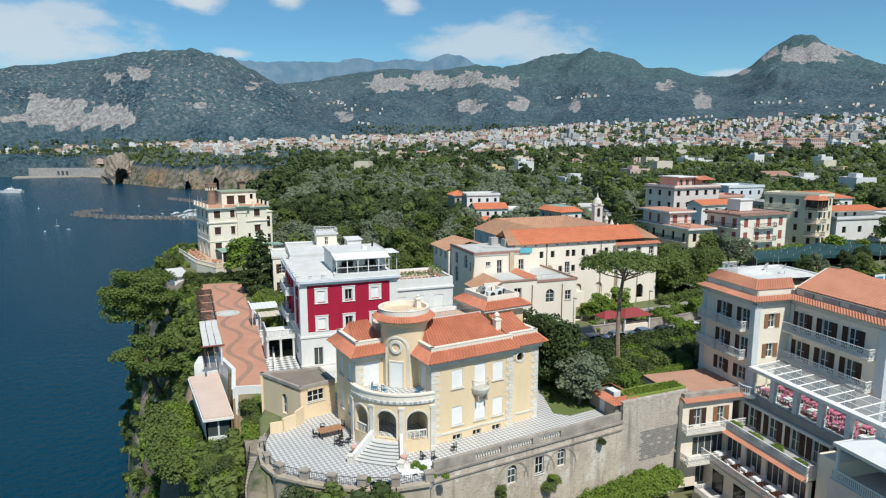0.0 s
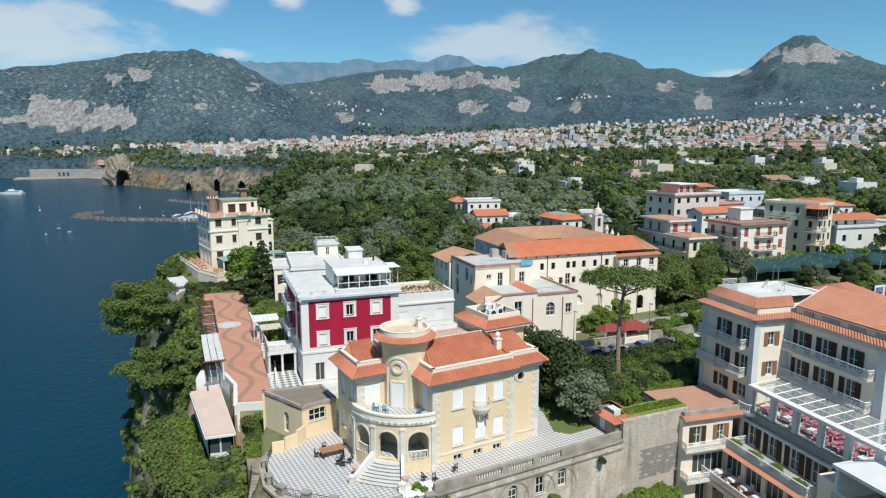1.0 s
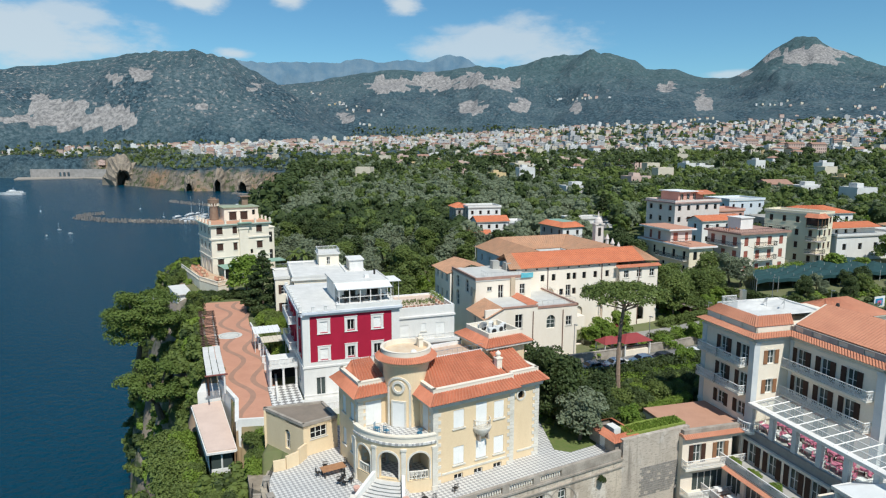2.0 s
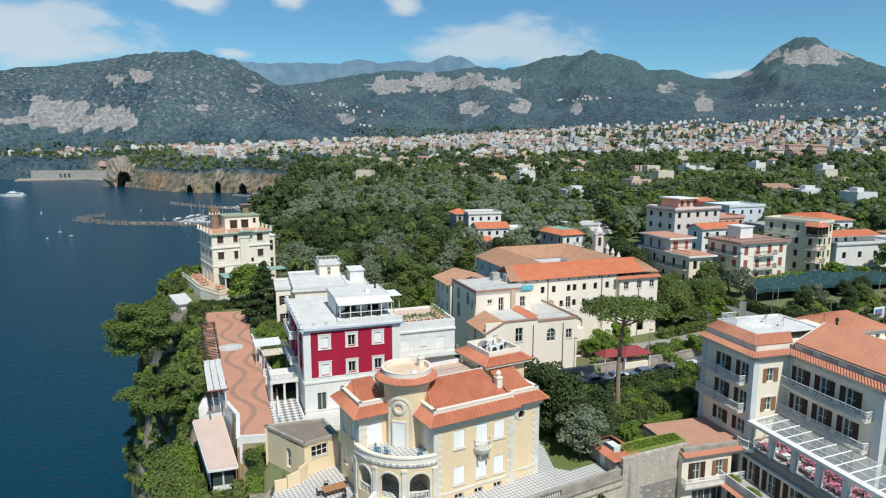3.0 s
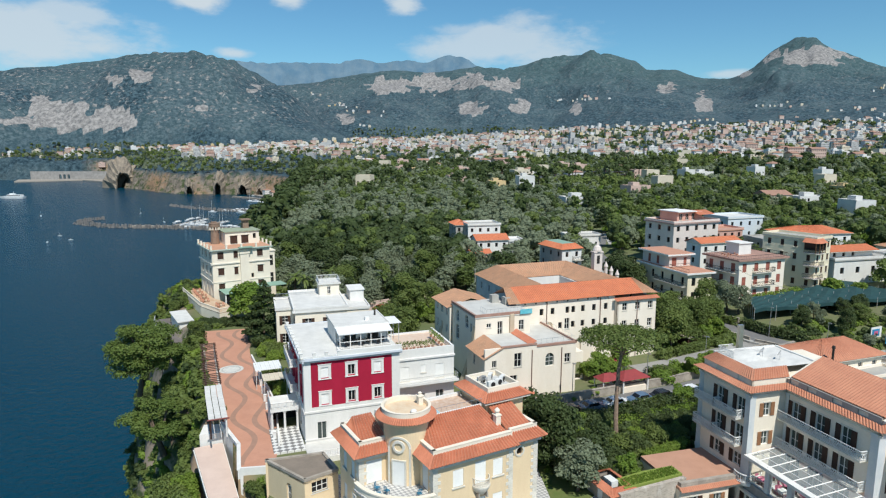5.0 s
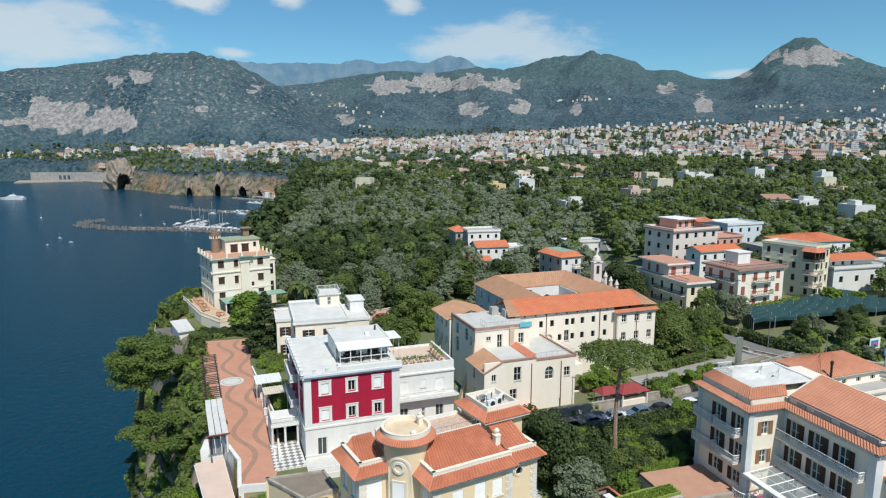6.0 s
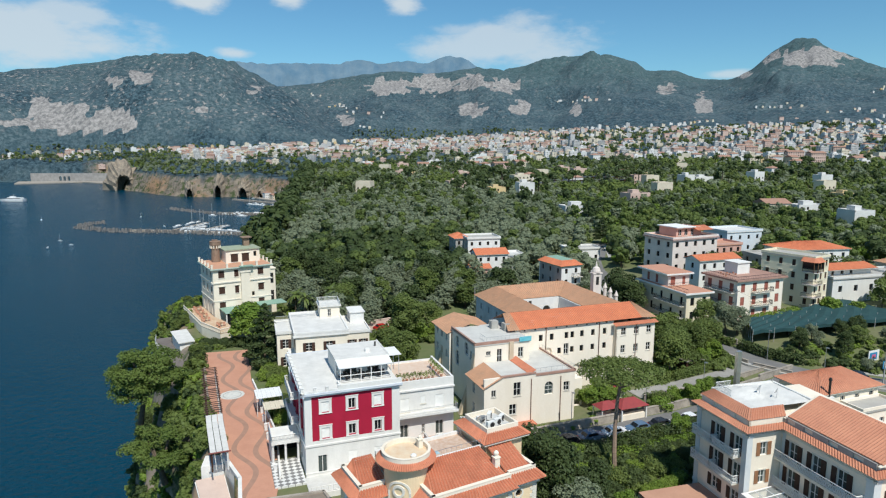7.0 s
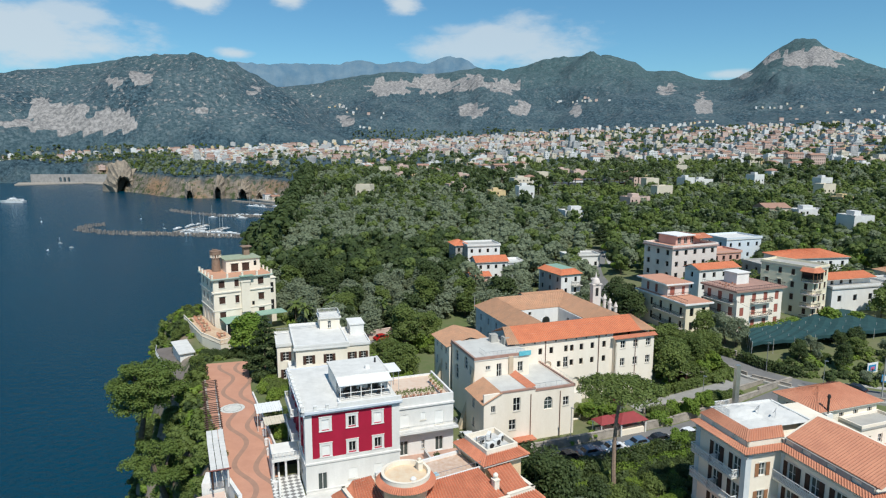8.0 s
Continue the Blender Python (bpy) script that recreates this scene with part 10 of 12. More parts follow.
for u, z, k, sc in ((7.2, 43.4, "bush", 0.22), (7.3, 42.8, "bush", 0.2), (13.2, 43.1, "brightbush", 0.24), (13.6, 42.5, "bush", 0.26), (12.8, 42.1, "bush", 0.3), (5.0, 41.3, "brightbush", 0.5), (3.6, 40.8, "bush", 0.5), (19.4, 45.3, "darkbush", 0.18)):
    plant(k, -0.9 + 0.877 * u + 0.2, 51.6 + 0.48 * u - 0.35, sc, z)
for u, w, sc in ((0.4, 50.7, 0.22), (-0.6, 50.9, 0.18), (-6.2, 50.2, 0.2), (-2.2, 52.4, 0.3), (-1.6, 52.1, 0.25)):
    plant("brightbush", u, w, sc, 46.95)
scatter([(8, 53.4), (20, 59.6), (25, 60.5), (23, 57), (10, 50)], 1.9, [("bush", 3), ("brightbush", 1)], 115, scales=(0.7, 1.1), gap=-20, test=lambda x, y: True)


def hedge(label, pts, wide, high, leaf, seed, size, dense=85):
    """A grown hedge along a line: leaf clumps over a long loaf with an uneven top."""
    r = np.random.RandomState(seed)
    lobes = []
    for (ax, ay), (bx, by) in zip(pts, pts[1:]):
        n = max(2, int(math.hypot(bx - ax, by - ay) / (wide * 0.42)))
        for i in range(n):
            f = (i + r.rand()) / n
            x, y = ax + (bx - ax) * f + r.uniform(-0.16, 0.16) * wide, ay + (by - ay) * f + r.uniform(-0.16, 0.16) * wide
            z = ground_at(x, y)
            for k in (0.30, 0.72):
                lobes.append((x, y, z + high * k, wide * 0.5, wide * 0.5, high * 0.34 * r.uniform(0.85, 1.15)))
    v, f = leaf_cloud(seed, lobes, int(len(lobes) * dense), size, 0.5)
    solid("hedge", cloud_mesh("hedge", v, f, leaf), None, label, "hedge")


hedge("tall dark green hedge along the lane wall", [(17.5, 82.8), (27.2, 87.2), (40.2, 92.6), (47.0, 95.8)], 2.6, 2.3, LEAF_DARK, 801, 0.17)
hedge("bright climbing shrubs along the foot of the tall hedge", [(24.8, 84.0), (31.8, 86.6), (41.0, 90.4)], 2.0, 1.7, LEAF_BRIGHT, 802, 0.15)
hedge("green hedge along the road and the houses", [(61.2, 130.6), (57.0, 136.6), (55.2, 141.2), (53.2, 150.0)], 1.4, 1.7, LEAF, 803, 0.17)
hedge("dark hedge between the road and the shade net", [(70.5, 119.5), (65.6, 123.6), (62.4, 128.8)], 1.8, 2.0, LEAF_DARK, 804, 0.18)
hedge("green hedge along the drive", [(40.0, 112.6), (50.0, 117.4), (56.5, 121.6), (57.0, 128.0)], 1.4, 1.6, LEAF, 805, 0.17)
hedge("low lemon trees before the apartment house", [(68.0, 139.6), (76.0, 142.6), (84.0, 146.6)], 2.6, 2.4, LEAF_BRIGHT, 806, 0.19)
# clipped bright hedge by the hotel
for i in range(9):
    plant("brightbush", 25.6 + i * 0.62, 74.2 + i * 0.36, 0.55, 46.9)
for i, y in enumerate((-1.2, -1.7, -4.1, -4.7, -7.1, -7.6, -10.0, -10.5)):
    plant("brightbush", *at_hotel(-2.9, y), 0.30 + 0.06 * (i % 2), 44.95)

# groves behind the villas
grove = [(-70, 178), (-64, 190), (-66, 232), (-77, 300), (-94, 385), (-104, 450), (60, 450), (330, 450), (260, 300), (200, 220), (150, 150), (132, 150), (110, 146), (92, 148), (80, 160), (60, 196), (46, 200), (44, 166), (10, 150), (-10, 148), (-28, 138), (-40, 146), (-42, 170)]
WOODS = []          # (kind, x, y, scale) of the trees too far off to count


def grove_mix(poly, step, seed):
    """Olives to the west, oaks in the middle, orchards and gardens to the east."""
    r = random.Random(seed)
    y = min(p[1] for p in poly)
    while y < max(p[1] for p in poly):
        x = min(p[0] for p in poly)
        while x < max(p[0] for p in poly):
            px, py = x + r.uniform(-0.45, 0.45) * step, y + r.uniform(-0.45, 0.45) * step
            if inside(poly, px, py) and free(px, py, 1.2):
                patch = float(fbm(np.array([px / 38]), np.array([py / 38]), 3, 21)[0])
                oaks = ((px + 20) / 40) ** 2 + ((py - 225) / 34) ** 2 + (patch - 0.47) * 1.5
                if px > 30 + 0.1 * py:
                    mix = (("citrus", 4), ("broad", 4), ("olive", 3), ("dark", 1))
                elif oaks < 1:
                    mix = (("dark", 6), ("broad", 2), ("olive", 1))
                elif patch > 0.40:
                    mix = (("olive", 9), ("dark", 1), ("broad", 1))
                else:
                    mix = (("olive", 8), ("broad", 2), ("citrus", 1))
                if r.random() < (0.95 if px < 40 else 0.72):
                    k, sc = r.choices([k for k, _ in mix], [w for _, w in mix])[0], r.uniform(0.7, 1.1)
                    if py < 196:
                        plant(k, px, py, sc, pool=MID, rng=r)
                    else:
                        WOODS.append((k, px, py, sc))
            x += step
        y += step


grove_mix(grove, 5.4, 201)


def ground_cover(poly, step, seed, weights, scales):
    """Low garden growth, too dense to count."""
    r = random.Random(seed)
    y = min(p[1] for p in poly)
    while y < max(p[1] for p in poly):
        x = min(p[0] for p in poly)
        while x < max(p[0] for p in poly):
            px, py = x + r.uniform(-1, 1), y + r.uniform(-1, 1)
            if inside(poly, px, py) and free(px, py, 0.4):
                SCRUB.append((r.choices(("bush", "darkbush", "brightbush"), weights)[0], px, py, r.uniform(*scales)))
            x += step
        y += step


ground_cover([(9, 66), (19, 68), (30, 73), (46, 78), (52, 96), (50, 102), (33, 94), (9, 83)], 1.9, 701, (3, 6, 1.5), (0.35, 0.7))
ground_cover([(14, 92), (26, 96), (42, 103), (56, 113), (60, 127), (56, 140), (46, 138), (40, 112), (22, 104)], 2.1, 702, (3, 1, 4), (0.35, 0.7))
ground_cover([(64, 122), (84, 106), (125, 106), (125, 126), (100, 129), (70, 127)], 2.3, 703, (3, 2, 3), (0.35, 0.65))
ground_cover([(-50, 168), (-24, 132), (-10, 116), (0, 120), (8, 150), (-20, 172)], 2.4, 704, (3, 2, 3), (0.4, 0.7))
ground_cover([(-36, 122), (-30, 108), (-24, 92), (-21, 93), (-17, 98), (-2, 104), (-1, 118), (-12, 116), (-26, 113)], 1.9, 706, (3, 2, 3), (0.35, 0.65))
ground_cover([(-63, 151), (-54, 136), (-50, 131.5), (-44, 138), (-52, 151), (-58, 156)], 1.9, 705, (3, 2, 2), (0.4, 0.65))
for x, y, z, k, sc in ((-23.2, 60.6, 38.3, "dark", 0.62), (-21.9, 56.8, 36.5, "broad", 0.7), (-25.2, 63.6, 38.6, "broad", 0.55), (-22.0, 53.2, 35.0, "dark", 0.6), (-24.6, 57.0, 35.0, "broad", 0.6), (-27.0, 60.5, 35.5, "dark", 0.5), (-18.5, 50.0, 34.5, "broad", 0.6), (-14.5, 47.2, 34.0, "dark", 0.55)):
    plant(k, x, y, sc, z)
for x, y, z, k, sc in ((-20.8, 69.4, 43.9, "bush", 0.6), (-20.2, 67.8, 43.7, "brightbush", 0.8), (-21.2, 71.2, 44.6, "brightbush", 0.7), (-19.4, 66.4, 43.8, "bush", 0.45), (-20.6, 65.6, 43.6, "brightbush", 0.75), (-21.2, 66.8, 44.0, "bush", 0.5), (-20.3, 64.2, 43.6, "brightbush", 0.6), (-22.4, 70.3, 44.6, "bush", 0.55)):
    plant(k, x, y, sc, z)


def at_red(x, y):
    c, q = math.cos(radians(20)), math.sin(radians(20))
    return -18.0 + c * x - q * y, 78.6 + q * x + c * y


rr = random.Random(15)
for i in range(16):
    u, w = (13.6 + i * 0.55, 4.2 + 0.25 * (i % 2)) if i < 11 else (20.6, 4.6 + (i - 11) * 1.2)
    x, y = at_red(u, w)
    z = 56.4
    pot = thing("potted_plant", "green plant in a terracotta pot on the roof terrace", "plant", x, y, z, group="pots on the roof terrace")
    part("pot", Shape().lathe(0, 0, [(0.0, 0.0), (0.15, 0.0), (0.22, 0.36), (0.18, 0.36), (0.0, 0.33)], 10), TERRA_FLOOR, pot)
    v, f = leaf_cloud(600 + i, [(0, 0, 0.75, 0.34, 0.34, 0.42), (0.1, 0.05, 1.1, 0.22, 0.22, 0.28)], 130, 0.07)
    part("foliage", cloud_mesh("foliage", v, f, rr.choice((LEAF, LEAF_BRIGHT))), None, pot)

# ---- roads, walls, cars, small structures ----
def ribbon(pts, width, lift, side=0.0):
    """A strip along a line that follows the ground."""
    s, rows = Shape(), []
    fine = []
    for a, b in zip(pts, pts[1:]):
        n = max(1, int(math.hypot(b[0] - a[0], b[1] - a[1]) / 2.5))
        fine += [Vector(a).lerp(Vector(b), i / n) for i in range(n)]
    fine.append(Vector(pts[-1]))
    for i, p in enumerate(fine):
        d = (fine[min(i + 1, len(fine) - 1)] - fine[max(i - 1, 0)]).normalized()
        o = Vector((d.y, -d.x))
        l, r = p - o * (width / 2) + o * side, p + o * (width / 2) + o * side
        z = ground_at(p.x, p.y) + lift
        rows.append(((l.x, l.y, z), (r.x, r.y, z)))
    for (a, b), (c, d) in zip(rows, rows[1:]):
        s.face(a, b, d, c)
        s.face((*b[:2], b[2] - 0.5), (*d[:2], d[2] - 0.5), d, b)
        s.face((*c[:2], c[2] - 0.5), (*a[:2], a[2] - 0.5), a, c)
    return s


for i, (pts, width) in enumerate(ROADS):
    solid("road", ribbon(pts, width, 0.12), ASPHALT if i != 2 else surface_once("pale_drive", (0.34, 0.32, 0.29), None, 2.0, 0.9), "grey asphalt lane between garden walls" if i != 1 else "grey asphalt road with pavements", "road", kind="structure")
solid("pavement", ribbon(ROADS[1][0], 1.5, 0.26, 3.9), SCREED, "raised pale pavement along the road", "pavement", kind="structure")
solid("pavement", ribbon(ROADS[1][0], 1.2, 0.26, -3.7), SCREED, "raised pale pavement along the road", "pavement", kind="structure")


def line_wall(pts, high, thick, material, label, side):
    s = Shape()
    for a, b in zip(pts, pts[1:]):
        d = (Vector(b) - Vector(a)).normalized()
        o = Vector((d.y, -d.x)) * side
        p, q = Vector(a) + o, Vector(b) + o
        z = min(ground_at(*p), ground_at(*q))
        s.bar(p, q, z - 0.5, z + high, thick / 2, thick / 2)
        s.bar(p, q, z + high, z + high + 0.08, thick / 2 + 0.05, thick / 2 + 0.05)
    return solid("garden_wall", s, material, label, "wall", kind="structure")


line_wall(ROADS[0][0], 1.3, 0.4, CONCRETE, "weathered grey garden wall along the lane", -3.1)
line_wall(ROADS[0][0][2:], 1.1, 0.35, CONCRETE, "weathered grey garden wall along the lane", 2.9)
line_wall(ROADS[2][0], 1.0, 0.3, CONCRETE, "low pale wall beside the drive", 2.4)
line_wall(ROADS[1][0][3:9], 1.3, 0.35, CONCRETE, "grey boundary wall along the road", 3.5)
line_wall(ROADS[1][0][1:6], 1.0, 0.3, CONCRETE, "grey boundary wall along the road", -3.5)
line_wall([(-22.5, 144.5), (-12.8, 151), (-4, 154.8)], 2.2, 0.4, PEACH, "tan garden wall behind the white house", 0)
line_wall([(5, 142), (12, 152), (22, 160)], 1.6, 0.3, CONCRETE, "grey orchard wall", 0)


def car(paint, label):
    c = thing("car", label, "car", 0, 0, -200, 0, "parked cars")
    n, half = Shape(), 0.84
    prof = [(-2.05, 0.35), (-2.1, 0.7), (-1.95, 0.9), (-1.55, 0.98), (-1.1, 1.42), (-0.5, 1.5), (0.45, 1.46), (1.0, 1.0), (1.75, 0.88), (2.05, 0.65), (2.08, 0.35)]
    low = [(x, z) for x, z in prof]
    for i, ((xa, za), (xb, zb)) in enumerate(zip(low, low[1:])):
        ia, ib = half - 0.22 * max(0, (za - 0.95)), half - 0.22 * max(0, (zb - 0.95))
        n.face((xa, -ia, za), (xa, ia, za), (xb, ib, zb), (xb, -ib, zb))
    for sgn in (-1, 1):
        pts = [(x, sgn * (half - 0.22 * max(0, (z - 0.95))), z) for x, z in low]
        n.face(*(pts if sgn < 0 else pts[::-1]))
    n.face(*[(x, y, 0.35) for x, y in ((-2.05, -half), (2.08, -half), (2.08, half), (-2.05, half))])
    part("body", n, paint, c)
    part("windscreen", Shape().face((0.5, -0.62, 1.42), (0.98, -0.70, 1.03), (0.98, 0.70, 1.03), (0.5, 0.62, 1.42)), GLASS, c).matrix_basis = pose(0.03, 0, 0.03)
    part("rear_window", Shape().face((-1.5, -0.68, 1.04), (-1.12, -0.62, 1.38), (-1.12, 0.62, 1.38), (-1.5, 0.68, 1.04)), GLASS, c).matrix_basis = pose(-0.03, 0, 0.03)
    for sgn in (-1, 1):
        part("side_window", Shape().face((-1.2, sgn * 0.83, 1.02), (0.8, sgn * 0.83, 1.02), (0.4, sgn * 0.75, 1.4), (-0.95, sgn * 0.75, 1.4)), GLASS, c)
        for x in (-1.3, 1.3):
            w = part("wheel", Shape().lathe(0, 0, [(0.0, -0.1), (0.31, -0.1), (0.33, -0.06), (0.33, 0.06), (0.31, 0.1), (0.0, 0.1)], 14), BLACK, c)
            w.matrix_basis = pose(x, sgn * 0.78, 0.33, 90)
            part("rim", Shape().lathe(0, 0, [(0.0, -0.11), (0.2, -0.11), (0.2, 0.11), (0.0, 0.11)], 10), STEEL, w)
        part("headlight", Shape().box(2.0, sgn * 0.62 - 0.14, 0.62, 2.1, sgn * 0.62 + 0.14, 0.76), WHITE, c)
        part("tail_light", Shape().box(-2.12, sgn * 0.66 - 0.12, 0.68, -2.02, sgn * 0.66 + 0.12, 0.84), REDROOF, c)
    return c


def paint(name, col):
    return surface(name, col, col, 1.0, 0.25, 0.0, spec=0.5)


CARS = [car(paint("white_car_paint", (0.75, 0.75, 0.75)), "white parked car beside the lane wall"), car(paint("blue_grey_car_paint", (0.10, 0.16, 0.24)), "blue-grey parked car beside the lane wall"),
        car(paint("dark_car_paint", (0.03, 0.03, 0.035)), "dark parked car beside the lane wall"), car(paint("red_car_paint", (0.35, 0.03, 0.03)), "red parked car by the garden wall")]
for k, x, y, a in ((0, 39.6, 96.2, 22), (2, 34.2, 94.2, 21), (1, 30.2, 92.8, 200), (0, 26.2, 91.3, 21), (1, 22.3, 89.8, 21), (2, 18.4, 88.2, 199), (2, 14.6, 86.8, 20), (0, 4.0, 94.6, 105), (3, -11.5, 137.0, 25), (3, -8.0, 142.5, 20), (0, 3.0, 148.0, 30),
                   (2, 52.0, 176.0, 95), (2, 51.3, 168.0, 275), (1, 57.2, 150.5, 110), (0, 49.6, 186.0, 90), (2, 76, 112.6, 130)):
    copy_thing(CARS[k], pose(x, y, ground_at(x, y) + 0.12, 0, 0, a))


def kiosk(x, y, angle):
    v = thing("gazebo", "open garden kiosk with a dark red hipped roof", "gazebo", x, y, ground_at(x, y), angle)
    part("roof", Shape().prism([(-2.2, -1.6), (2.2, -1.6), (2.2, 1.6), (-2.2, 1.6)], 2.3, 3.3, [(-0.8, -0.05), (0.8, -0.05), (0.8, 0.05), (-0.8, 0.05)]), REDROOF, v)
    for px in (-1.9, 1.9):
        for py in (-1.3, 1.3):
            part("post", Shape().box(px - 0.08, py - 0.08, 0, px + 0.08, py + 0.08, 2.3), WHITE, v)
    part("counter", Shape().box(-1.8, -1.2, 0, 1.8, 0.6, 1.0), CREAM, v)
    return v


kiosk(30.2, 98.6, 22).scale = (1.25, 1.2, 1.0)
kiosk(26.4, 98.0, 22).scale = (0.8, 0.9, 0.9)
kiosk(30.5, 107.0, 30).scale = (0.7, 0.7, 0.9)
v = thing("shed", "grey-roofed open shed beside the convent", "shed", 45.0, 124.0, 46.6, 20)
part("roof", Shape().box(-2.5, -2.0, 2.4, 2.5, 2.0, 2.55), CONCRETE, v)
part("wall", Shape().box(-2.3, -1.8, 0, 2.3, 1.8, 2.4), DARKWOOD, v)
copy_thing(v, pose(48.5, 120.5, 46.6, 0, 0, 20))


def orchard_net():
    """Green shade netting over a lemon garden, on poles."""
    n = thing("shade_net", "dark green shade netting stretched on poles over a lemon orchard", "netting")
    net = surface_once("green_netting", (0.016, 0.052, 0.056), (0.030, 0.075, 0.074), 1.5, 0.9)
    cols, rows = 16, 8
    a, b, c, d = Vector((64.0, 127.5)), Vector((106, 140)), Vector((100, 156)), Vector((67, 137))
    s = Shape()
    grid_pts = {}
    for i in range(cols + 1):
        for j in range(rows + 1):
            p = a.lerp(b, i / cols).lerp(d.lerp(c, i / cols), j / rows)
            grid_pts[i, j] = (p.x, p.y, 52.2 + 0.22 * ((i + j) % 2) + 0.12 * math.sin(i * 1.3))
    for i in range(cols):
        for j in range(rows):
            s.face(grid_pts[i, j], grid_pts[i + 1, j], grid_pts[i + 1, j + 1], grid_pts[i, j + 1])
    part("net", s, net, n)
    s = Shape()
    for i in range(cols):
        p, q = grid_pts[i, 0], grid_pts[i + 1, 0]
        s.face((p[0], p[1], p[2] - 0.7), (q[0], q[1], q[2] - 0.7), q, p)
    part("side_net", s, net, n)
    for i in range(0, cols + 1, 2):
        for j in range(0, rows + 1, 2):
            x, y, z = grid_pts[i, j]
            part("pole", Shape().tube((x, y, 47.5), (x, y, z + 0.5), 0.06, sides=5), surface_once("grey_pole", (0.45, 0.43, 0.40)), n)


orchard_net()


def street_lamp(x, y):
    l = thing("street_lamp", "slim grey street lamp beside the road", "street lamp", x, y, ground_at(x, y), 0, "street lamps")
    part("pole", Shape().tube((0, 0, 0), (0, 0, 6.0), 0.07, 0.05, 6), STEEL, l)
    part("head", Shape().box(-0.1, -0.5, 5.95, 0.1, 0.1, 6.1), STEEL, l)
    return l


lamp = street_lamp(58.0, 137.0)
for x, y in ((49.0, 158), (47.0, 176), (65, 123), (46, 107.5), (20, 93.8), (33, 98.6), (70.5, 113)):
    copy_thing(lamp, pose(x, y, ground_at(x, y), 0, 0, 40))


def pole_wires():
    tops = []
    for x, y, h in ((78, 108, 9), (90, 118, 9), (66, 140, 8.5), (8, 158, 8), (-6, 176, 8), (20, 182, 8)):
        p = thing("utility_pole", "grey utility pole carrying wires", "utility pole", x, y, ground_at(x, y), 0, "utility poles")
        part("pole", Shape().tube((0, 0, 0), (0, 0, h), 0.13, 0.09, 7), surface_once("grey_pole", (0.45, 0.43, 0.40)), p)
        part("crossarm", Shape().box(-0.6, -0.05, h - 0.5, 0.6, 0.05, h - 0.4), IRON, p)
        tops.append((x, y, ground_at(x, y) + h - 0.4))
    for i, j in ((0, 1), (0, 2), (3, 4), (3, 5)):
        s = Shape()
        a, b = Vector(tops[i]), Vector(tops[j])
        prev = a
        for k in range(1, 9):
            q = a.lerp(b, k / 8) - Vector((0, 0, 3.2 * (k / 8) * (1 - k / 8)))
            s.tube(prev, q, 0.02, sides=4, caps=False)
            prev = q
        solid("cable", s, IRON, "sagging black overhead cable between poles", "cable")


pole_wires()
sg = thing("sign", "white and blue road sign board with a red emblem", "sign", 80.5, 110.2, 46.8, -20)
part("board", Shape().box(-1.1, -0.05, 3.6, 1.1, 0.05, 5.0), surface_once("sign_blue", (0.05, 0.30, 0.55)), sg)
part("panel", Shape().box(-0.95, -0.07, 3.9, 0.95, -0.05, 4.85), WHITE, sg)
part("emblem", Shape().box(-0.35, -0.09, 4.15, 0.35, -0.07, 4.65), REDROOF, sg)
part("post", Shape().tube((0, 0.1, 0), (0, 0.1, 5.0), 0.07), STEEL, sg)
# sea-side lower deck with railing and white-roofed hut
dk = thing("deck", "grey sea deck with a white railing below the cream villa", "deck")
def roadside_board():
    b = thing("roadside_board", "white board with blue and pink shapes on steel posts", "sign", 83.9, 119.6, 47.4, 22)
    part("panel", Shape().box(-1.5, -0.05, 1.4, 1.5, 0.05, 3.5), BLIND, b)
    part("blue_shape", Shape().box(-1.2, -0.07, 1.7, 0.9, -0.052, 3.1), surface_once("sign_blue", (0.05, 0.22, 0.55), None, 1.0, 0.5), b)
    part("pink_shape", Shape().box(-0.6, -0.09, 1.95, 0.5, -0.072, 2.7), surface_once("sign_pink", (0.72, 0.16, 0.30), None, 1.0, 0.5), b)
    for x in (-1.2, 1.2):
        part("post", Shape().tube((x, 0.1, -0.6), (x, 0.1, 3.4), 0.06), STEEL, b)


roadside_board()
DECK = [(-68.5, 147.0), (-67.0, 143.0), (-54.5, 123.2), (-51.0, 124.5), (-58.5, 141.0), (-63.0, 150.0)]
part("floor", Shape().prism(DECK, 44.1, 44.4), surface_once("dark_grey_deck", (0.20, 0.17, 0.15), None, 1.5), dk)
part("base_wall", Shape().prism([(x + 0.12, y + 0.12) for x, y in DECK], 30.0, 44.1), surface_once("ivy_clad_wall", (0.05, 0.085, 0.022), (0.11, 0.15, 0.045), 0.5, 0.95), dk, "wall overgrown with ivy")
rail(dk, [DECK[0], DECK[1], DECK[2], DECK[3]], 44.4, 1.0, 0.25, WHITE, name="railing")
part("hut_wall", Shape().prism([(-63.0, 143.2), (-57.8, 134.8), (-55.4, 136.3), (-60.5, 144.8)], 44.4, 47.2), WHITE, dk)
part("hut_roof", Shape().prism([(-63.4, 143.2), (-57.8, 134.2), (-54.9, 136.1), (-60.4, 145.2)], 47.2, 47.4), WHITE_ROOF, dk)

red_car = car(surface_once("red_car_paint", (0.42, 0.015, 0.012), None, 1.0, 0.25), "red car parked by the tan garden wall")
red_car.matrix_basis = pose(-14.6, 147.6, ground_at(-14.6, 147.6) + 0.15, 0, 0, 35)

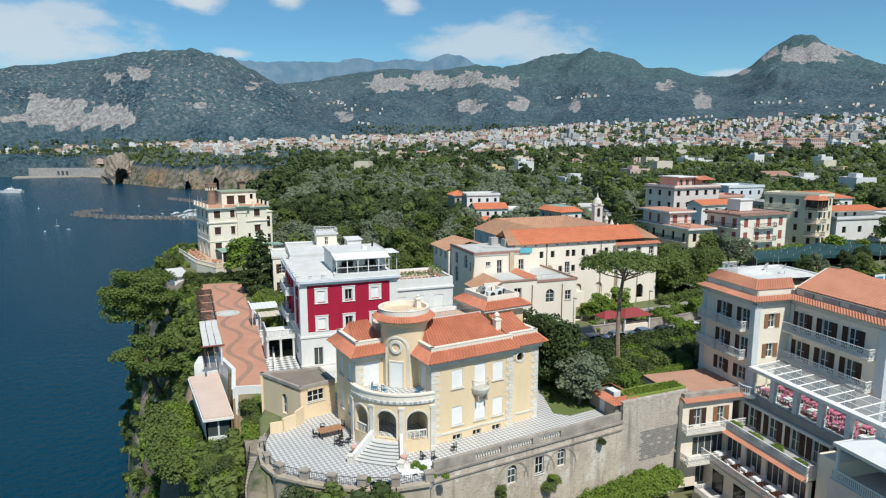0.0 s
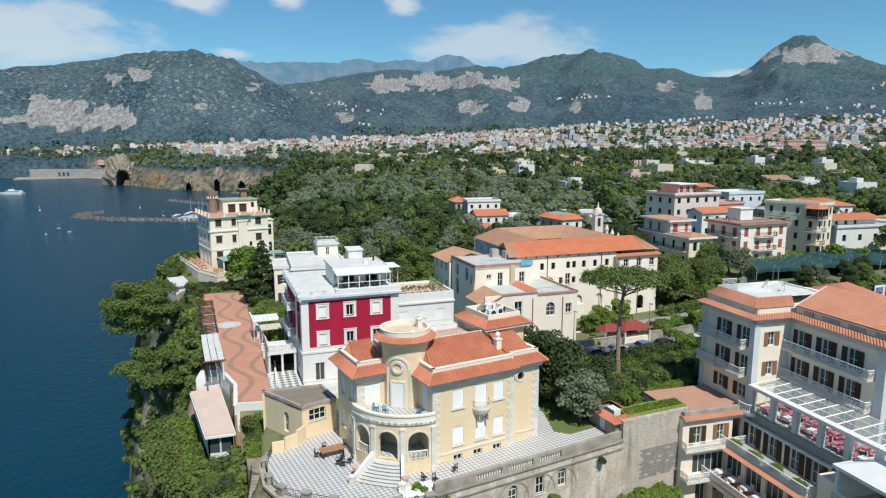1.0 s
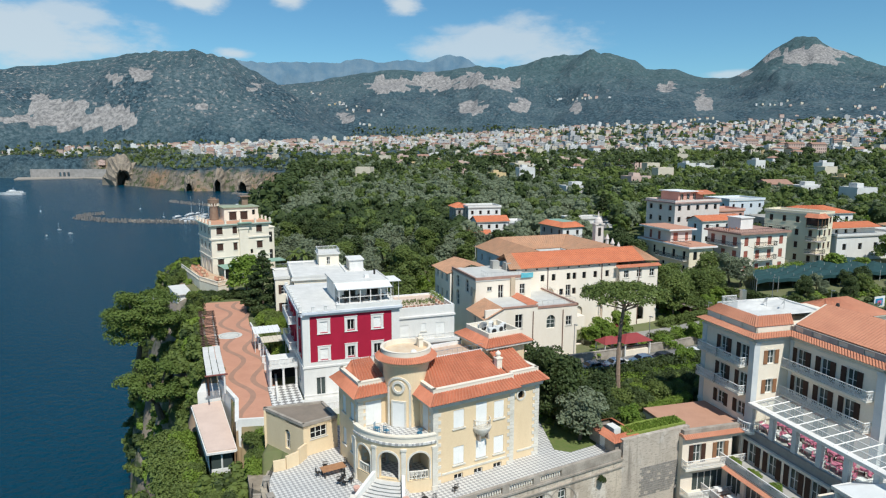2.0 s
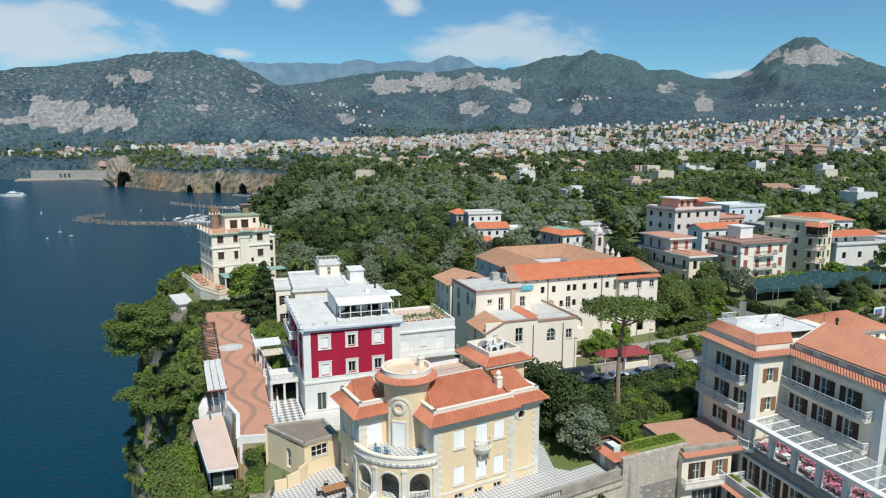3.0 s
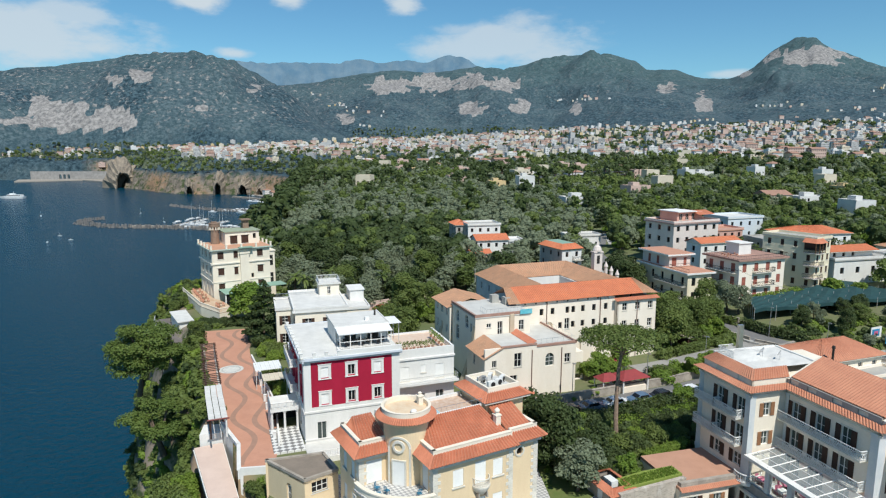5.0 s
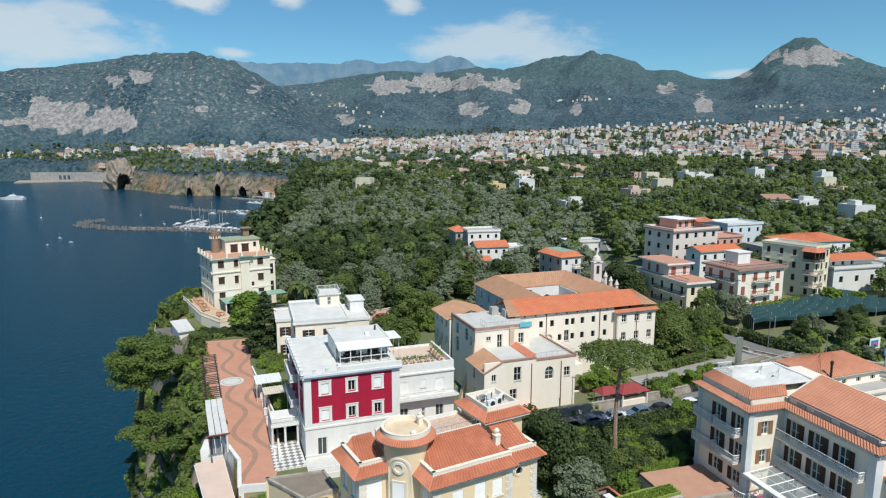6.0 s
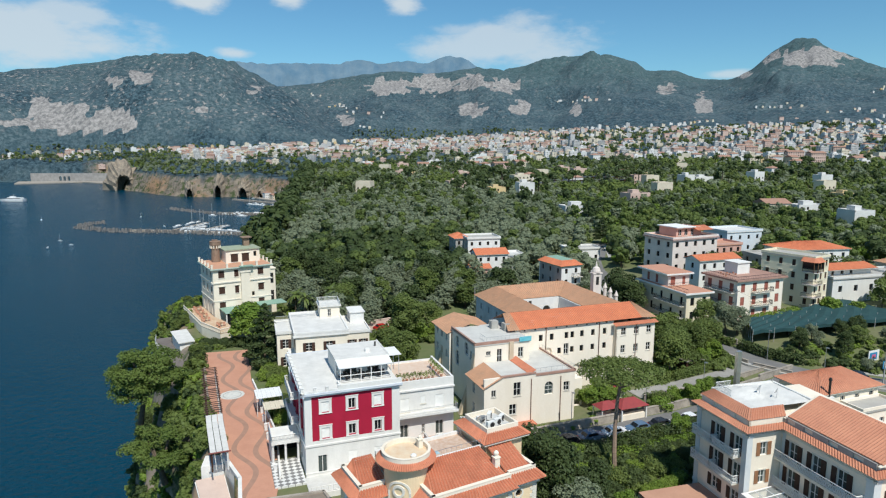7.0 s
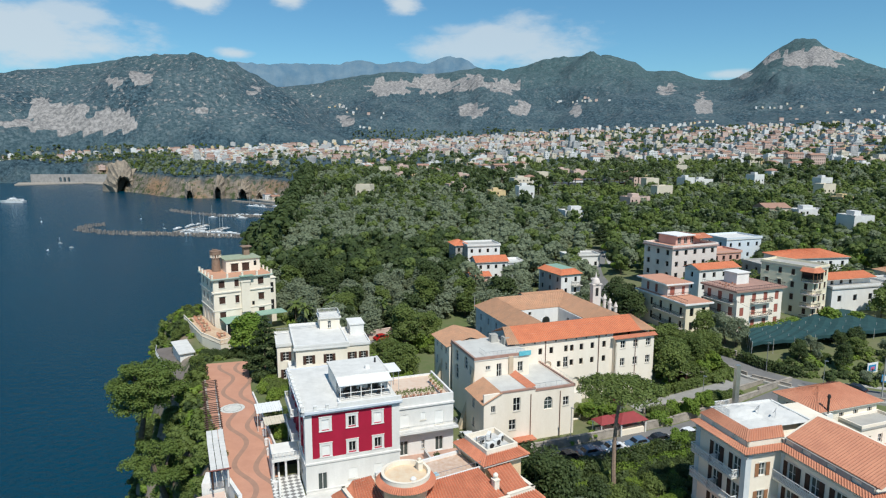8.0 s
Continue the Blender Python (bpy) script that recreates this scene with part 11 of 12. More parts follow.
# ---- woods, far town, harbour ----
def clump(seed, kind, count, size):
    """Leaf quads of one distant crown, as an array of quads: rounded masses of foliage with loose clumps on them."""
    h, r, c = {"broad": (8.0, 3.9, 6.6), "dark": (9.5, 4.4, 7.8), "olive": (6.6, 3.6, 5.4), "citrus": (4.6, 2.8, 3.8), "pine": (12.0, 5.5, 4.0), "bush": (2.6, 2.4, 2.6), "darkbush": (2.8, 2.5, 2.8), "brightbush": (1.9, 1.8, 1.9)}[kind]
    lobes = lobes_round(seed, 12 if count > 500 else 10 if count > 300 else 8 if count > 200 else 6, r, c, h - c, 0.36, 0.5 if kind == "pine" else 0.8)
    v, f = leaf_cloud(seed, lobes, int(count * 0.62), size, 0.4, 0.92, 0.25)
    q = [v.reshape(-1, 4, 3)]
    rnd = np.random.RandomState(seed)
    sides, rings = (7, 4) if count > 500 else (6, 3) if count > 200 else (5, 3)
    for x, y, z, rx, ry, rz in lobes:
        wob = 0.82 + 0.16 * rnd.rand(rings + 1, sides)
        el = np.linspace(-0.5, 0.5, rings + 1)[:, None] * math.pi * 0.98
        az = (np.arange(sides)[None, :] + rnd.rand()) * math.tau / sides
        p = np.stack([x + rx * wob * np.cos(el) * np.cos(az), y + ry * wob * np.cos(el) * np.sin(az), z + rz * wob * np.sin(el) * np.ones_like(az)], -1)
        p2 = np.roll(p, -1, 1)
        q.append(np.stack([p[1:-1], p2[1:-1], p2[2:], p[2:]], 2).reshape(-1, 4, 3) if rings > 2 else np.zeros((0, 4, 3)))
    q = np.concatenate(q)
    if kind in ("broad", "dark", "olive", "pine"):            # a four-sided trunk
        w = np.array([(-0.25, -0.25), (0.25, -0.25), (0.25, 0.25), (-0.25, 0.25)])
        t = [[(*w[i], -1), (*w[(i + 1) % 4], -1), (*w[(i + 1) % 4], h - c * 0.6), (*w[i], h - c * 0.6)] for i in range(4)]
        return q, np.array(t)
    return q, np.zeros((0, 4, 3))


def quads_object(name, quads, index, materials, label, category):
    """One mesh of loose quads with a material for each."""
    me = bpy.data.meshes.new(name)
    n = len(quads)
    me.vertices.add(n * 4)
    me.vertices.foreach_set("co", quads.astype(np.float32).ravel())
    me.loops.add(n * 4)
    me.loops.foreach_set("vertex_index", np.arange(n * 4, dtype=np.int32))
    me.polygons.add(n)
    me.polygons.foreach_set("loop_start", np.arange(0, n * 4, 4, dtype=np.int32))
    for m in materials:
        me.materials.append(m)
    me.polygons.foreach_set("material_index", index.astype(np.int32))
    me.update(calc_edges=True)
    return tagged(new(name, me), label, category, kind="stuff")


LEAVES = {"broad": LEAF, "dark": LEAF_DARK, "olive": LEAF_OLIVE, "citrus": LEAF_BRIGHT, "pine": LEAF_DARK, "bush": LEAF, "darkbush": LEAF_DARK, "brightbush": LEAF_BRIGHT}


def woods(name, trees, count, size, label, seed):
    """Joins trees (kind, x, y, scale) into one object."""
    mats = [LEAF, LEAF_DARK, LEAF_OLIVE, LEAF_BRIGHT, BARK]
    r = np.random.RandomState(seed)
    out, idx = [], []
    for kind in LEAVES:
        rows = [t for t in trees if t[0] == kind]
        for variant in range(3):
            some = np.array([t[1:] for t in rows[variant::3]], float).reshape(-1, 3)
            if not len(some):
                continue
            crown, stem = clump(seed + variant * 7 + len(kind), kind, count, size)
            base = np.stack([some[:, 0], some[:, 1], land_height(some[:, 0], some[:, 1]) - 0.2], 1)
            a = r.rand(len(some)) * math.tau
            c, s = np.cos(a)[:, None, None], np.sin(a)[:, None, None]
            sc = some[:, 2][:, None, None]
            tall = sc * r.uniform(0.85, 1.2, len(some))[:, None, None]
            for q, m in ((crown, mats.index(LEAVES[kind])), (stem, 4)):
                if not len(q):
                    continue
                x, y, z = q[None, :, :, 0], q[None, :, :, 1], q[None, :, :, 2]
                w = np.stack([(x * c - y * s) * sc, (x * s + y * c) * sc, z * tall], -1) + base[:, None, None, :]
                out.append(w.reshape(-1, 4, 3))
                idx.append(np.full(len(out[-1]), m))
    quads_object(name, np.concatenate(out), np.concatenate(idx), mats, label, "trees")


woods("grove", [t for t in WOODS if t[2] < 300], 560, 0.36, "grey-green olives, oaks and orchard trees in close groves", 300)
woods("farther_grove", [t for t in WOODS if t[2] >= 300], 250, 0.53, "olive groves and gardens behind the villas", 330)
woods("scrub", SCRUB, 440, 0.28, "dense green shrubs on the sea cliff and in the gardens", 360)

# the far town: walls, roofs and panes by distance
TOWN_WALLS = [surface("town_white", (0.72, 0.70, 0.67), (0.62, 0.60, 0.57), 6.0, 0.9), surface("town_cream", (0.68, 0.60, 0.47), (0.58, 0.50, 0.39), 6.0, 0.9),
              surface("town_pink", (0.60, 0.44, 0.37), (0.52, 0.37, 0.31), 6.0, 0.9), surface("town_yellow", (0.66, 0.50, 0.27), (0.58, 0.43, 0.23), 6.0, 0.9),
              surface("town_grey", (0.52, 0.50, 0.48), (0.42, 0.41, 0.40), 6.0, 0.9)]
TOWN_ROOFS = [surface("town_red_tile", (0.37, 0.215, 0.155), (0.29, 0.17, 0.125), 3.0, 0.9), surface("town_pale_roof", (0.56, 0.53, 0.49), (0.44, 0.42, 0.39), 5.0, 0.9)]
TOWN_MATS = TOWN_WALLS + TOWN_ROOFS + [GLASS]


def town_house(w, d, h, kind):
    """Boxes of a plain house with its base at the origin: {walls, roof, panes} as Shapes."""
    wall, roof, panes = Shape(), Shape(), []
    wall.box(-w / 2, -d / 2, -4, w / 2, d / 2, h)
    o = 0.5
    if kind == "flat":
        for x0, y0, x1, y1 in ((-w / 2, -d / 2, w / 2, -d / 2 + 0.3), (-w / 2, d / 2 - 0.3, w / 2, d / 2), (-w / 2, -d / 2, -w / 2 + 0.3, d / 2), (w / 2 - 0.3, -d / 2, w / 2, d / 2)):
            wall.box(x0, y0, h, x1, y1, h + 0.8)
        roof.box(-w / 2 + 0.3, -d / 2 + 0.3, h, w / 2 - 0.3, d / 2 - 0.3, h + 0.12)
        if w * d > 110:
            wall.box(-w / 4, -d / 5, h, w / 12, d / 4, h + 2.6)
    else:
        e = d * (0.5 if kind == "hip" else 0.0)
        a, b, c, g = (-w / 2 - o, -d / 2 - o, h), (w / 2 + o, -d / 2 - o, h), (w / 2 + o, d / 2 + o, h), (-w / 2 - o, d / 2 + o, h)
        top = h + d * 0.22
        p, q = (-w / 2 - o + min(e, w * 0.45), 0, top), (w / 2 + o - min(e, w * 0.45), 0, top)
        roof.face(a, b, q, p).face(c, g, p, q).face(b, c, q, q).face(g, a, p, p).face(g, c, b, a)
        roof.f = [tuple(dict.fromkeys(t)) for t in roof.f]
    storeys = max(1, round(h / 3.2))
    n = max(2, round(w / 3.4))
    for s in range(storeys):
        z = h * s / storeys + 0.9
        for i in range(n):
            x = -w / 2 + w * (i + 0.5) / n
            panes.append(Shape().box(x - 0.55, -d / 2 - 0.06, z, x + 0.55, -d / 2 + 0.1, z + 1.5))
        m = max(1, round(d / 4.5))
        for i in range(m):
            y = -d / 2 + d * (i + 0.5) / m
            for sx in (-1, 1):
                panes.append(Shape().box(sx * w / 2 - 0.08, y - 0.5, z, sx * w / 2 + 0.08, y + 0.5, z + 1.4))
    return wall, roof, panes


KINDS = ("flat", "flat", "hip", "flat", "flat", "gable")
TOWN_TYPES = []
rt = random.Random(77)
for i in range(14):
    w, d = rt.uniform(10, 20) + (i > 9) * 7, rt.uniform(8, 12)
    TOWN_TYPES.append((w, d, (5.6, 6.4, 9.2, 7.0, 9.6, 6.8, 8.2, 5.8, 6.6, 9.4, 10.5, 12.8, 12.4, 15.5)[i], KINDS[i % 6], (0, 1, 0, 2, 0, 1, 0, 3, 0, 1, 1, 2, 0, 4)[i]))


def town_thing(i):
    """One house of the nearer town as a thing with its parts."""
    w, d, h, kind, c = TOWN_TYPES[i]
    colour = ("white", "cream", "faded pink", "yellow", "grey")[c]
    v = thing("house", f"{colour} house with a {'flat roof' if kind == 'flat' else 'red tiled roof'} among the groves", "house", 0, 0, -200)
    wall, roof, panes = town_house(w, d, h, kind)
    part("wall", wall, TOWN_WALLS[c], v)
    part("roof", roof, TOWN_ROOFS[kind == "flat"], v)
    for p in panes:
        if p.v[0][1] < d / 2 and len(v.children) < 13:
            part("window", p, GLASS, v)
    return v


TOWN_THINGS = [town_thing(i) for i in range(10)]
FIXED = [(39, 476, 7), (24, 710, 1), (58, 459, 4), (122, 408, 3), (72, 344, 0), (220, 584, 6), (342, 671, 2), (291, 490, 9), (183, 356, 5), (201, 352, 0), (196, 303, 6), (212, 908, 2), (179, 590, 3), (-102, 999, 5), (-107, 896, 8),
         (-12, 794, 8), (240, 598, 0), (330, 560, 4), (160, 470, 9), (262, 420, 7)]
TAKEN = set()


def take(x, y, reach):
    for i in range(int((x - reach) // 6), int((x + reach) // 6) + 1):
        for j in range(int((y - reach) // 6), int((y + reach) // 6) + 1):
            TAKEN.add((i, j))


def build_town():
    r = np.random.RandomState(5)
    for x, y, i in FIXED:
        copy_thing(TOWN_THINGS[i], pose(x, y, ground_at(x, y) + 0.4, 0, 0, r.uniform(5, 25)))
        take(x, y, 11)
    step = 15.5
    gx, gy = np.meshgrid(np.arange(-1900, 2000, step), np.arange(300, 3000, step))
    x, y = gx.ravel() + r.uniform(-6, 6, gx.size), gy.ravel() + r.uniform(-6, 6, gx.size)
    rad, th = np.hypot(x, y), np.degrees(np.arctan2(x, y))
    keep = (np.abs(th) < 40) & (rad > 480) & (rad < 2900)
    x, y, rad, th = x[keep], y[keep], rad[keep], th[keep]
    z = land_height(x, y)
    clusters = fbm(x / 170, y / 170, 3, 61)
    start = np.interp(th, [-40, -24, -20, -8, 0, 8], [1650, 1520, 1430, 1200, 1050, 850])
    dens = np.interp(rad - start, [-400, -60, 60, 350, 900, 1500, 2100], [0.03, 0.10, 0.5, 0.8, 1.0, 0.6, 0.2]) * np.interp(th, [-8, 6, 16, 34], [1, 0.85, 0.68, 0.6])
    dens = dens * np.clip((clusters - 0.27) * 5, 0.10, 1.15) * np.interp(z, [95, 190, 260], [1, 0.45, 0.0]) * (coast_distance(x, y) > 24)
    # the foot of the western mountain stays wooded above the houses
    dens = np.where(z > np.interp(th, [-32, -22, -12, 0, 11, 30], [64, 82, 98, 114, 155, 190]), 0.0, dens) * np.interp(th, [-36, -28, 0, 10], [0.4, 1.0, 1.0, 0.8])
    dens = np.where((th < -9) & (coast_distance(x, y) < np.interp(th, [-30, -26], [24, 130])), 0.0, dens)
    hit = r.rand(len(x)) < dens
    x, y, z, rad, th = x[hit], y[hit], z[hit], rad[hit], th[hit]
    order = np.argsort(rad)
    shapes = [town_house(*t[:4]) for t in TOWN_TYPES]
    arrays = []
    for (wall, roof, panes), t in zip(shapes, TOWN_TYPES):
        q, m = [], []
        for s, k in [(wall, t[4]), (roof, 5 + (t[3] == "flat"))] + [(p, 7) for p in panes]:
            for f in (s.f[2:4] + s.f[5:] if k == 7 else s.f[1:] if s is wall else s.f):      # outward faces alone
                f = f if len(f) == 4 else (*f, f[-1])
                q.append([s.v[i] for i in f])
                m.append(k)
        arrays.append((np.array(q, float), np.array(m)))
    big, idx = [], []
    n = 0
    for k in order:
        far = rad[k] > 1000
        odds = np.array([3, 2, 2, 2, 2, 2, 1 + far, 2, 2, 2, 1 + far, 1 + far, 1, far + 0.01])
        i = r.choice(14, p=odds / odds.sum())
        a = radians(r.choice([8, 14, 20, -12, 30]) + r.uniform(-5, 5))
        take(x[k], y[k], 10)
        if n < 110 and i < 10:
            copy_thing(TOWN_THINGS[i], pose(x[k], y[k], z[k] + 0.4, 0, 0, math.degrees(a)))
            n += 1
            continue
        q, m = arrays[i]
        if rad[k] > 1000:
            q = q * (0.74, 0.8, 0.86)
        if rad[k] > 1700:
            q, m = q[m < 7], m[m < 7]
        c, s = math.cos(a), math.sin(a)
        w = np.stack([q[..., 0] * c - q[..., 1] * s + x[k], q[..., 0] * s + q[..., 1] * c + y[k], q[..., 2] * r.uniform(0.85, 1.15) + z[k] + 0.4], -1)
        big.append(w)
        idx.append(m)
    # hamlets on the mountain sides, by direction and height over the horizon
    for az, el, spread, count in ((-9.5, 3.3, 1.0, 16), (-7.4, 3.0, 0.8, 10), (-11.2, 4.4, 0.5, 6), (-5.3, 2.7, 0.4, 4), (12.3, 3.9, 2.0, 22), (9.5, 3.7, 0.6, 6), (33.5, 4.1, 0.6, 8), (27, 3.0, 2.5, 16), (31, 2.6, 2.5, 16), (-7.0, 1.6, 0.5, 6)):
        for j in range(count // 2):
            t, e = radians(az + r.normal() * spread * 0.6), el + r.normal() * 0.12
            line = np.arange(1500, 4200, 20.0)
            zz = land_height(line * math.sin(t), line * math.cos(t))
            over = np.nonzero(np.degrees(np.arctan2(zz - 84, line)) > e)[0]
            if not len(over):
                continue
            d = line[over[0]]
            q, m = arrays[r.choice(14)]
            q, m = q[m < 7], m[m < 7]
            big.append(q * (0.55, 0.6, 0.6) + (d * math.sin(t), d * math.cos(t), zz[over[0]] + 1.0))
            idx.append(m)
    quads_object("far_town", np.concatenate(big), np.concatenate(idx), TOWN_MATS, "white, cream and pink houses of the far town", "houses")


build_town()


def far_trees():
    r = np.random.RandomState(9)
    near, far, pines = [], [], []
    for lo, hi, step, bucket, grow in ((440, 900, 9.0, near, 1.0), (900, 2500, 15.0, far, 1.1)):
        gx, gy = np.meshgrid(np.arange(-1500, 1700, step), np.arange(300, hi, step))
        x, y = gx.ravel() + r.uniform(-0.45, 0.45, gx.size) * step, gy.ravel() + r.uniform(-0.45, 0.45, gx.size) * step
        rad, th = np.hypot(x, y), np.degrees(np.arctan2(x, y))
        keep = (np.abs(th) < 38) & (rad > lo) & (rad <= hi) & (y > 448) & (coast_distance(x, y) > 1)
        x, y = x[keep], y[keep]
        patch, z, rim = fbm(x / 60, y / 60, 3, 21), land_height(x, y), coast_distance(x, y)
        high = np.where(np.degrees(np.arctan2(x, y)) < -8, 88, 150)      # the mountain's foot is scrub
        for px, py, p, zz, rm, hi_z in zip(x.tolist(), y.tolist(), patch.tolist(), z.tolist(), rim.tolist(), high.tolist()):
            if (int(px // 6), int(py // 6)) in TAKEN or zz > hi_z or (r.rand() < (0 if bucket is near else 0.42) and rm > 140):
                continue
            u = r.rand()
            if (py < 640 and 60 < px < 190 and py > 540) and u < 0.75:      # netted orchard
                continue
            kind = ("dark" if u < 0.2 else "broad" if u < 0.4 else "olive" if u < 0.85 else "pine") if p > 0.5 else ("olive" if u < (0.8 if px < 120 else 0.4) else "broad" if u < 0.85 else "dark") if p > 0.38 else ("broad" if u < 0.5 else "citrus" if u < 0.7 else "olive")
            bucket.append((kind, px, py, grow * r.uniform(0.75, 1.3)))
    # pines and oaks hanging over the edge of the near cliffs
    edge = [p for p in COAST if 225 < p[1] < 1050]
    for (ax, ay), (bx, by) in zip(edge, edge[1:]):
        length = math.hypot(bx - ax, by - ay)
        nx, ny = -(by - ay) / length, (bx - ax) / length
        for i in range(int(length / 4.5)):
            for off in (-3, 2, 6, 10, 14, 18, 23):
                t, o = (i + r.rand()) / (length / 4.5), off + r.uniform(-2, 2)
                u = r.rand()
                near.append(("dark" if u < 0.4 else "broad" if u < 0.5 else "pine", ax + (bx - ax) * t + nx * o, ay + (by - ay) * t + ny * o, r.uniform(0.75, 1.25) if off < 8 else r.uniform(0.6, 0.95)))
    woods("woodland", near, 115, 0.88, "mixed green trees and groves round the town", 400)
    woods("distant_woodland", far, 46, 1.4, "far green trees between the houses of the town", 500)


far_trees()

# dark shade nets over the orchards
NETTING = surface_once("dark_shade_net", (0.050, 0.058, 0.066), (0.085, 0.092, 0.10), 5.0, 0.9)
for x, y, w, d in ((62, 545, 70, 26), (95, 580, 95, 22), (120, 615, 90, 26), (20, 520, 60, 14), (185, 640, 60, 22), (150, 335, 46, 16)):
    g = ground_at(x + w / 2, y + d / 2)
    net = thing("shade_net", "dark shade net stretched on poles over an orchard", "net", x, y, g, 8)
    sh = Shape()
    for i in range(int(w / 6)):
        for j in range(int(d / 6)):
            a, b, c, e = ((i + p) * 6.0 for p in (0, 1, 0, 1))
            zs = [4.2 + 0.7 * math.sin(1.7 * (i + p) + 2.3 * (j + q)) for p, q in ((0, 0), (1, 0), (1, 1), (0, 1))]
            sh.face((i * 6, j * 6, zs[0]), (i * 6 + 6, j * 6, zs[1]), (i * 6 + 6, j * 6 + 6, zs[2]), (i * 6, j * 6 + 6, zs[3]))
    part("net", sh, NETTING, net)
    for i in range(int(w / 6) + 1):
        part("pole", Shape().tube((i * 6, 0, -1), (i * 6, 0, 5.6), 0.12, sides=5), WOOD, net)

# harbour
BOULDER = surface("grey_breakwater_stone", (0.22, 0.205, 0.19), (0.12, 0.115, 0.11), 3.0, 0.95, 0.4)


def rubble(shape, pts, half, high, seed, size=2.2):
    """Boulders heaped along a line."""
    r = random.Random(seed)
    for (ax, ay), (bx, by) in zip(pts, pts[1:]):
        n = int(math.hypot(bx - ax, by - ay) / 1.1)
        for i in range(n):
            t, s = (i + r.random()) / n, r.uniform(-1, 1)
            d = Vector((bx - ax, by - ay)).normalized()
            x, y, z = ax + (bx - ax) * t + d.y * s * half, ay + (by - ay) * t - d.x * s * half, high * (1 - abs(s) ** 1.5) * r.uniform(0.75, 1.1)
            k = size * r.uniform(0.5, 1.0)
            ring = [(x + k * r.uniform(0.7, 1.1) * math.cos(w), y + k * r.uniform(0.7, 1.1) * math.sin(w)) for w in (0.3, 1.5, 2.8, 4.1, 5.2)]
            shape.prism(ring, -2.0, z, [(x + (p - x) * 0.55, y + (q - y) * 0.55) for p, q in ring])
    return shape


def breakwater(label, pts, half, high, seed, path):
    b = thing("breakwater", label, "breakwater")
    part("rubble", rubble(Shape(), pts, half, high, seed), BOULDER, b)["kind"] = "stuff"
    if path:
        s = Shape()
        for p, q in zip(path, path[1:]):
            s.bar(p, q, -1.0, 2.2, 2.2, 2.2)
        part("walkway", s, CONCRETE, b)


breakwater("long breakwater of heaped grey boulders before the marina", [(-398, 745), (-408, 722), (-403, 699), (-355, 668), (-281, 658), (-205, 642), (-145, 634)], 7.0, 4.2, 1, [(-330, 668), (-281, 664), (-205, 648), (-145, 640)])
breakwater("second boulder mole with a pale concrete quay", [(-394, 913), (-345, 872), (-296, 840), (-240, 828), (-185, 818)], 6.0, 3.6, 2, [(-300, 846), (-240, 833), (-185, 823)])
breakwater("short boulder groyne under the cliff", [(-352, 1062), (-300, 1020), (-215, 970)], 4.0, 2.2, 3, [(-352, 1066), (-255, 990)])
PONTOON = [[(-290, 680), (-279, 748)], [(-260, 672), (-250, 720)], [(-278, 862), (-230, 850)], [(-300, 985), (-250, 955)]]
for p, q in PONTOON:
    solid("pontoon", Shape().bar(p, q, 0.1, 0.8, 1.6, 1.6), CONCRETE, "floating concrete pontoon of the marina", "pontoon", group="pontoons of the marina")
HULL = surface_once("white_hull", (0.80, 0.80, 0.79), None, 2.0, 0.3)


def boat(length, mast, label):
    b = thing("boat", label, "boat", 0, 0, -200, group="boats in the marina")
    w = length * 0.15
    deck = [(-w, -length / 2), (w, -length / 2), (w, length * 0.15), (w * 0.55, length * 0.36), (0, length / 2), (-w * 0.55, length * 0.36), (-w, length * 0.15)]
    part("hull", Shape().prism([(x * 0.7, y * 0.92) for x, y in deck], -0.4, length * 0.11, deck), HULL, b)
    part("cabin", Shape().box(-w * 0.6, -length * 0.22, length * 0.11, w * 0.6, length * 0.16, length * 0.11 + 1.1, 0.25), HULL, b)
    part("windscreen", Shape().box(-w * 0.5, length * 0.10, length * 0.11 + 0.35, w * 0.5, length * 0.155, length * 0.11 + 0.9), GLASS, b)
    if mast:
        part("mast", Shape().tube((0, 0.5, length * 0.1), (0, 0.5, length * 1.35), 0.14, 0.07, 6), HULL, b)
        part("boom", Shape().tube((0, 0.5, length * 0.1 + 1.8), (0, -length * 0.4, length * 0.1 + 1.7), 0.16, sides=6), BLUEGLASS, b)
    return b


BOATS = [boat(11, False, "white motor boat moored in the marina"), boat(15, False, "larger white motor yacht moored in the marina"), boat(12, True, "white sailing yacht with a tall mast in the marina"), boat(16, True, "long white sailing yacht with furled sails")]
rb = random.Random(12)
for p, q in PONTOON + [[(-275, 672), (-212, 655)], [(-300, 830), (-246, 818)]]:
    dx, dy = q[0] - p[0], q[1] - p[1]
    n = int(math.hypot(dx, dy) / 6.5)
    for i in range(n):
        for side in (-1, 1):
            if rb.random() < 0.5:
                continue
            t, L = (i + 0.5) / n, math.hypot(dx, dy)
            x, y = p[0] + dx * t + side * dy / L * 9.5, p[1] + dy * t - side * dx / L * 9.5
            copy_thing(rb.choices(BOATS, (5, 3, 2, 1))[0], pose(x, y, 0.1, 0, 0, math.degrees(math.atan2(dx, -dy)) + 180 * (side > 0) + 180 + 90 * 0 + rb.uniform(-4, 4)))
for x, y, k, a in ((-490, 772, 2, 30), (-365, 600, 2, 70), (-384, 805, 2, 10), (-314, 711, 2, 50), (-352, 560, 0, 20), (-340, 575, 0, 80), (-326, 1090, 1, 80), (-300, 1075, 1, 70)):
    copy_thing(BOATS[k], pose(x, y, 0.1, 0, 0, a)).scale = (0.42, 0.42, 0.42)
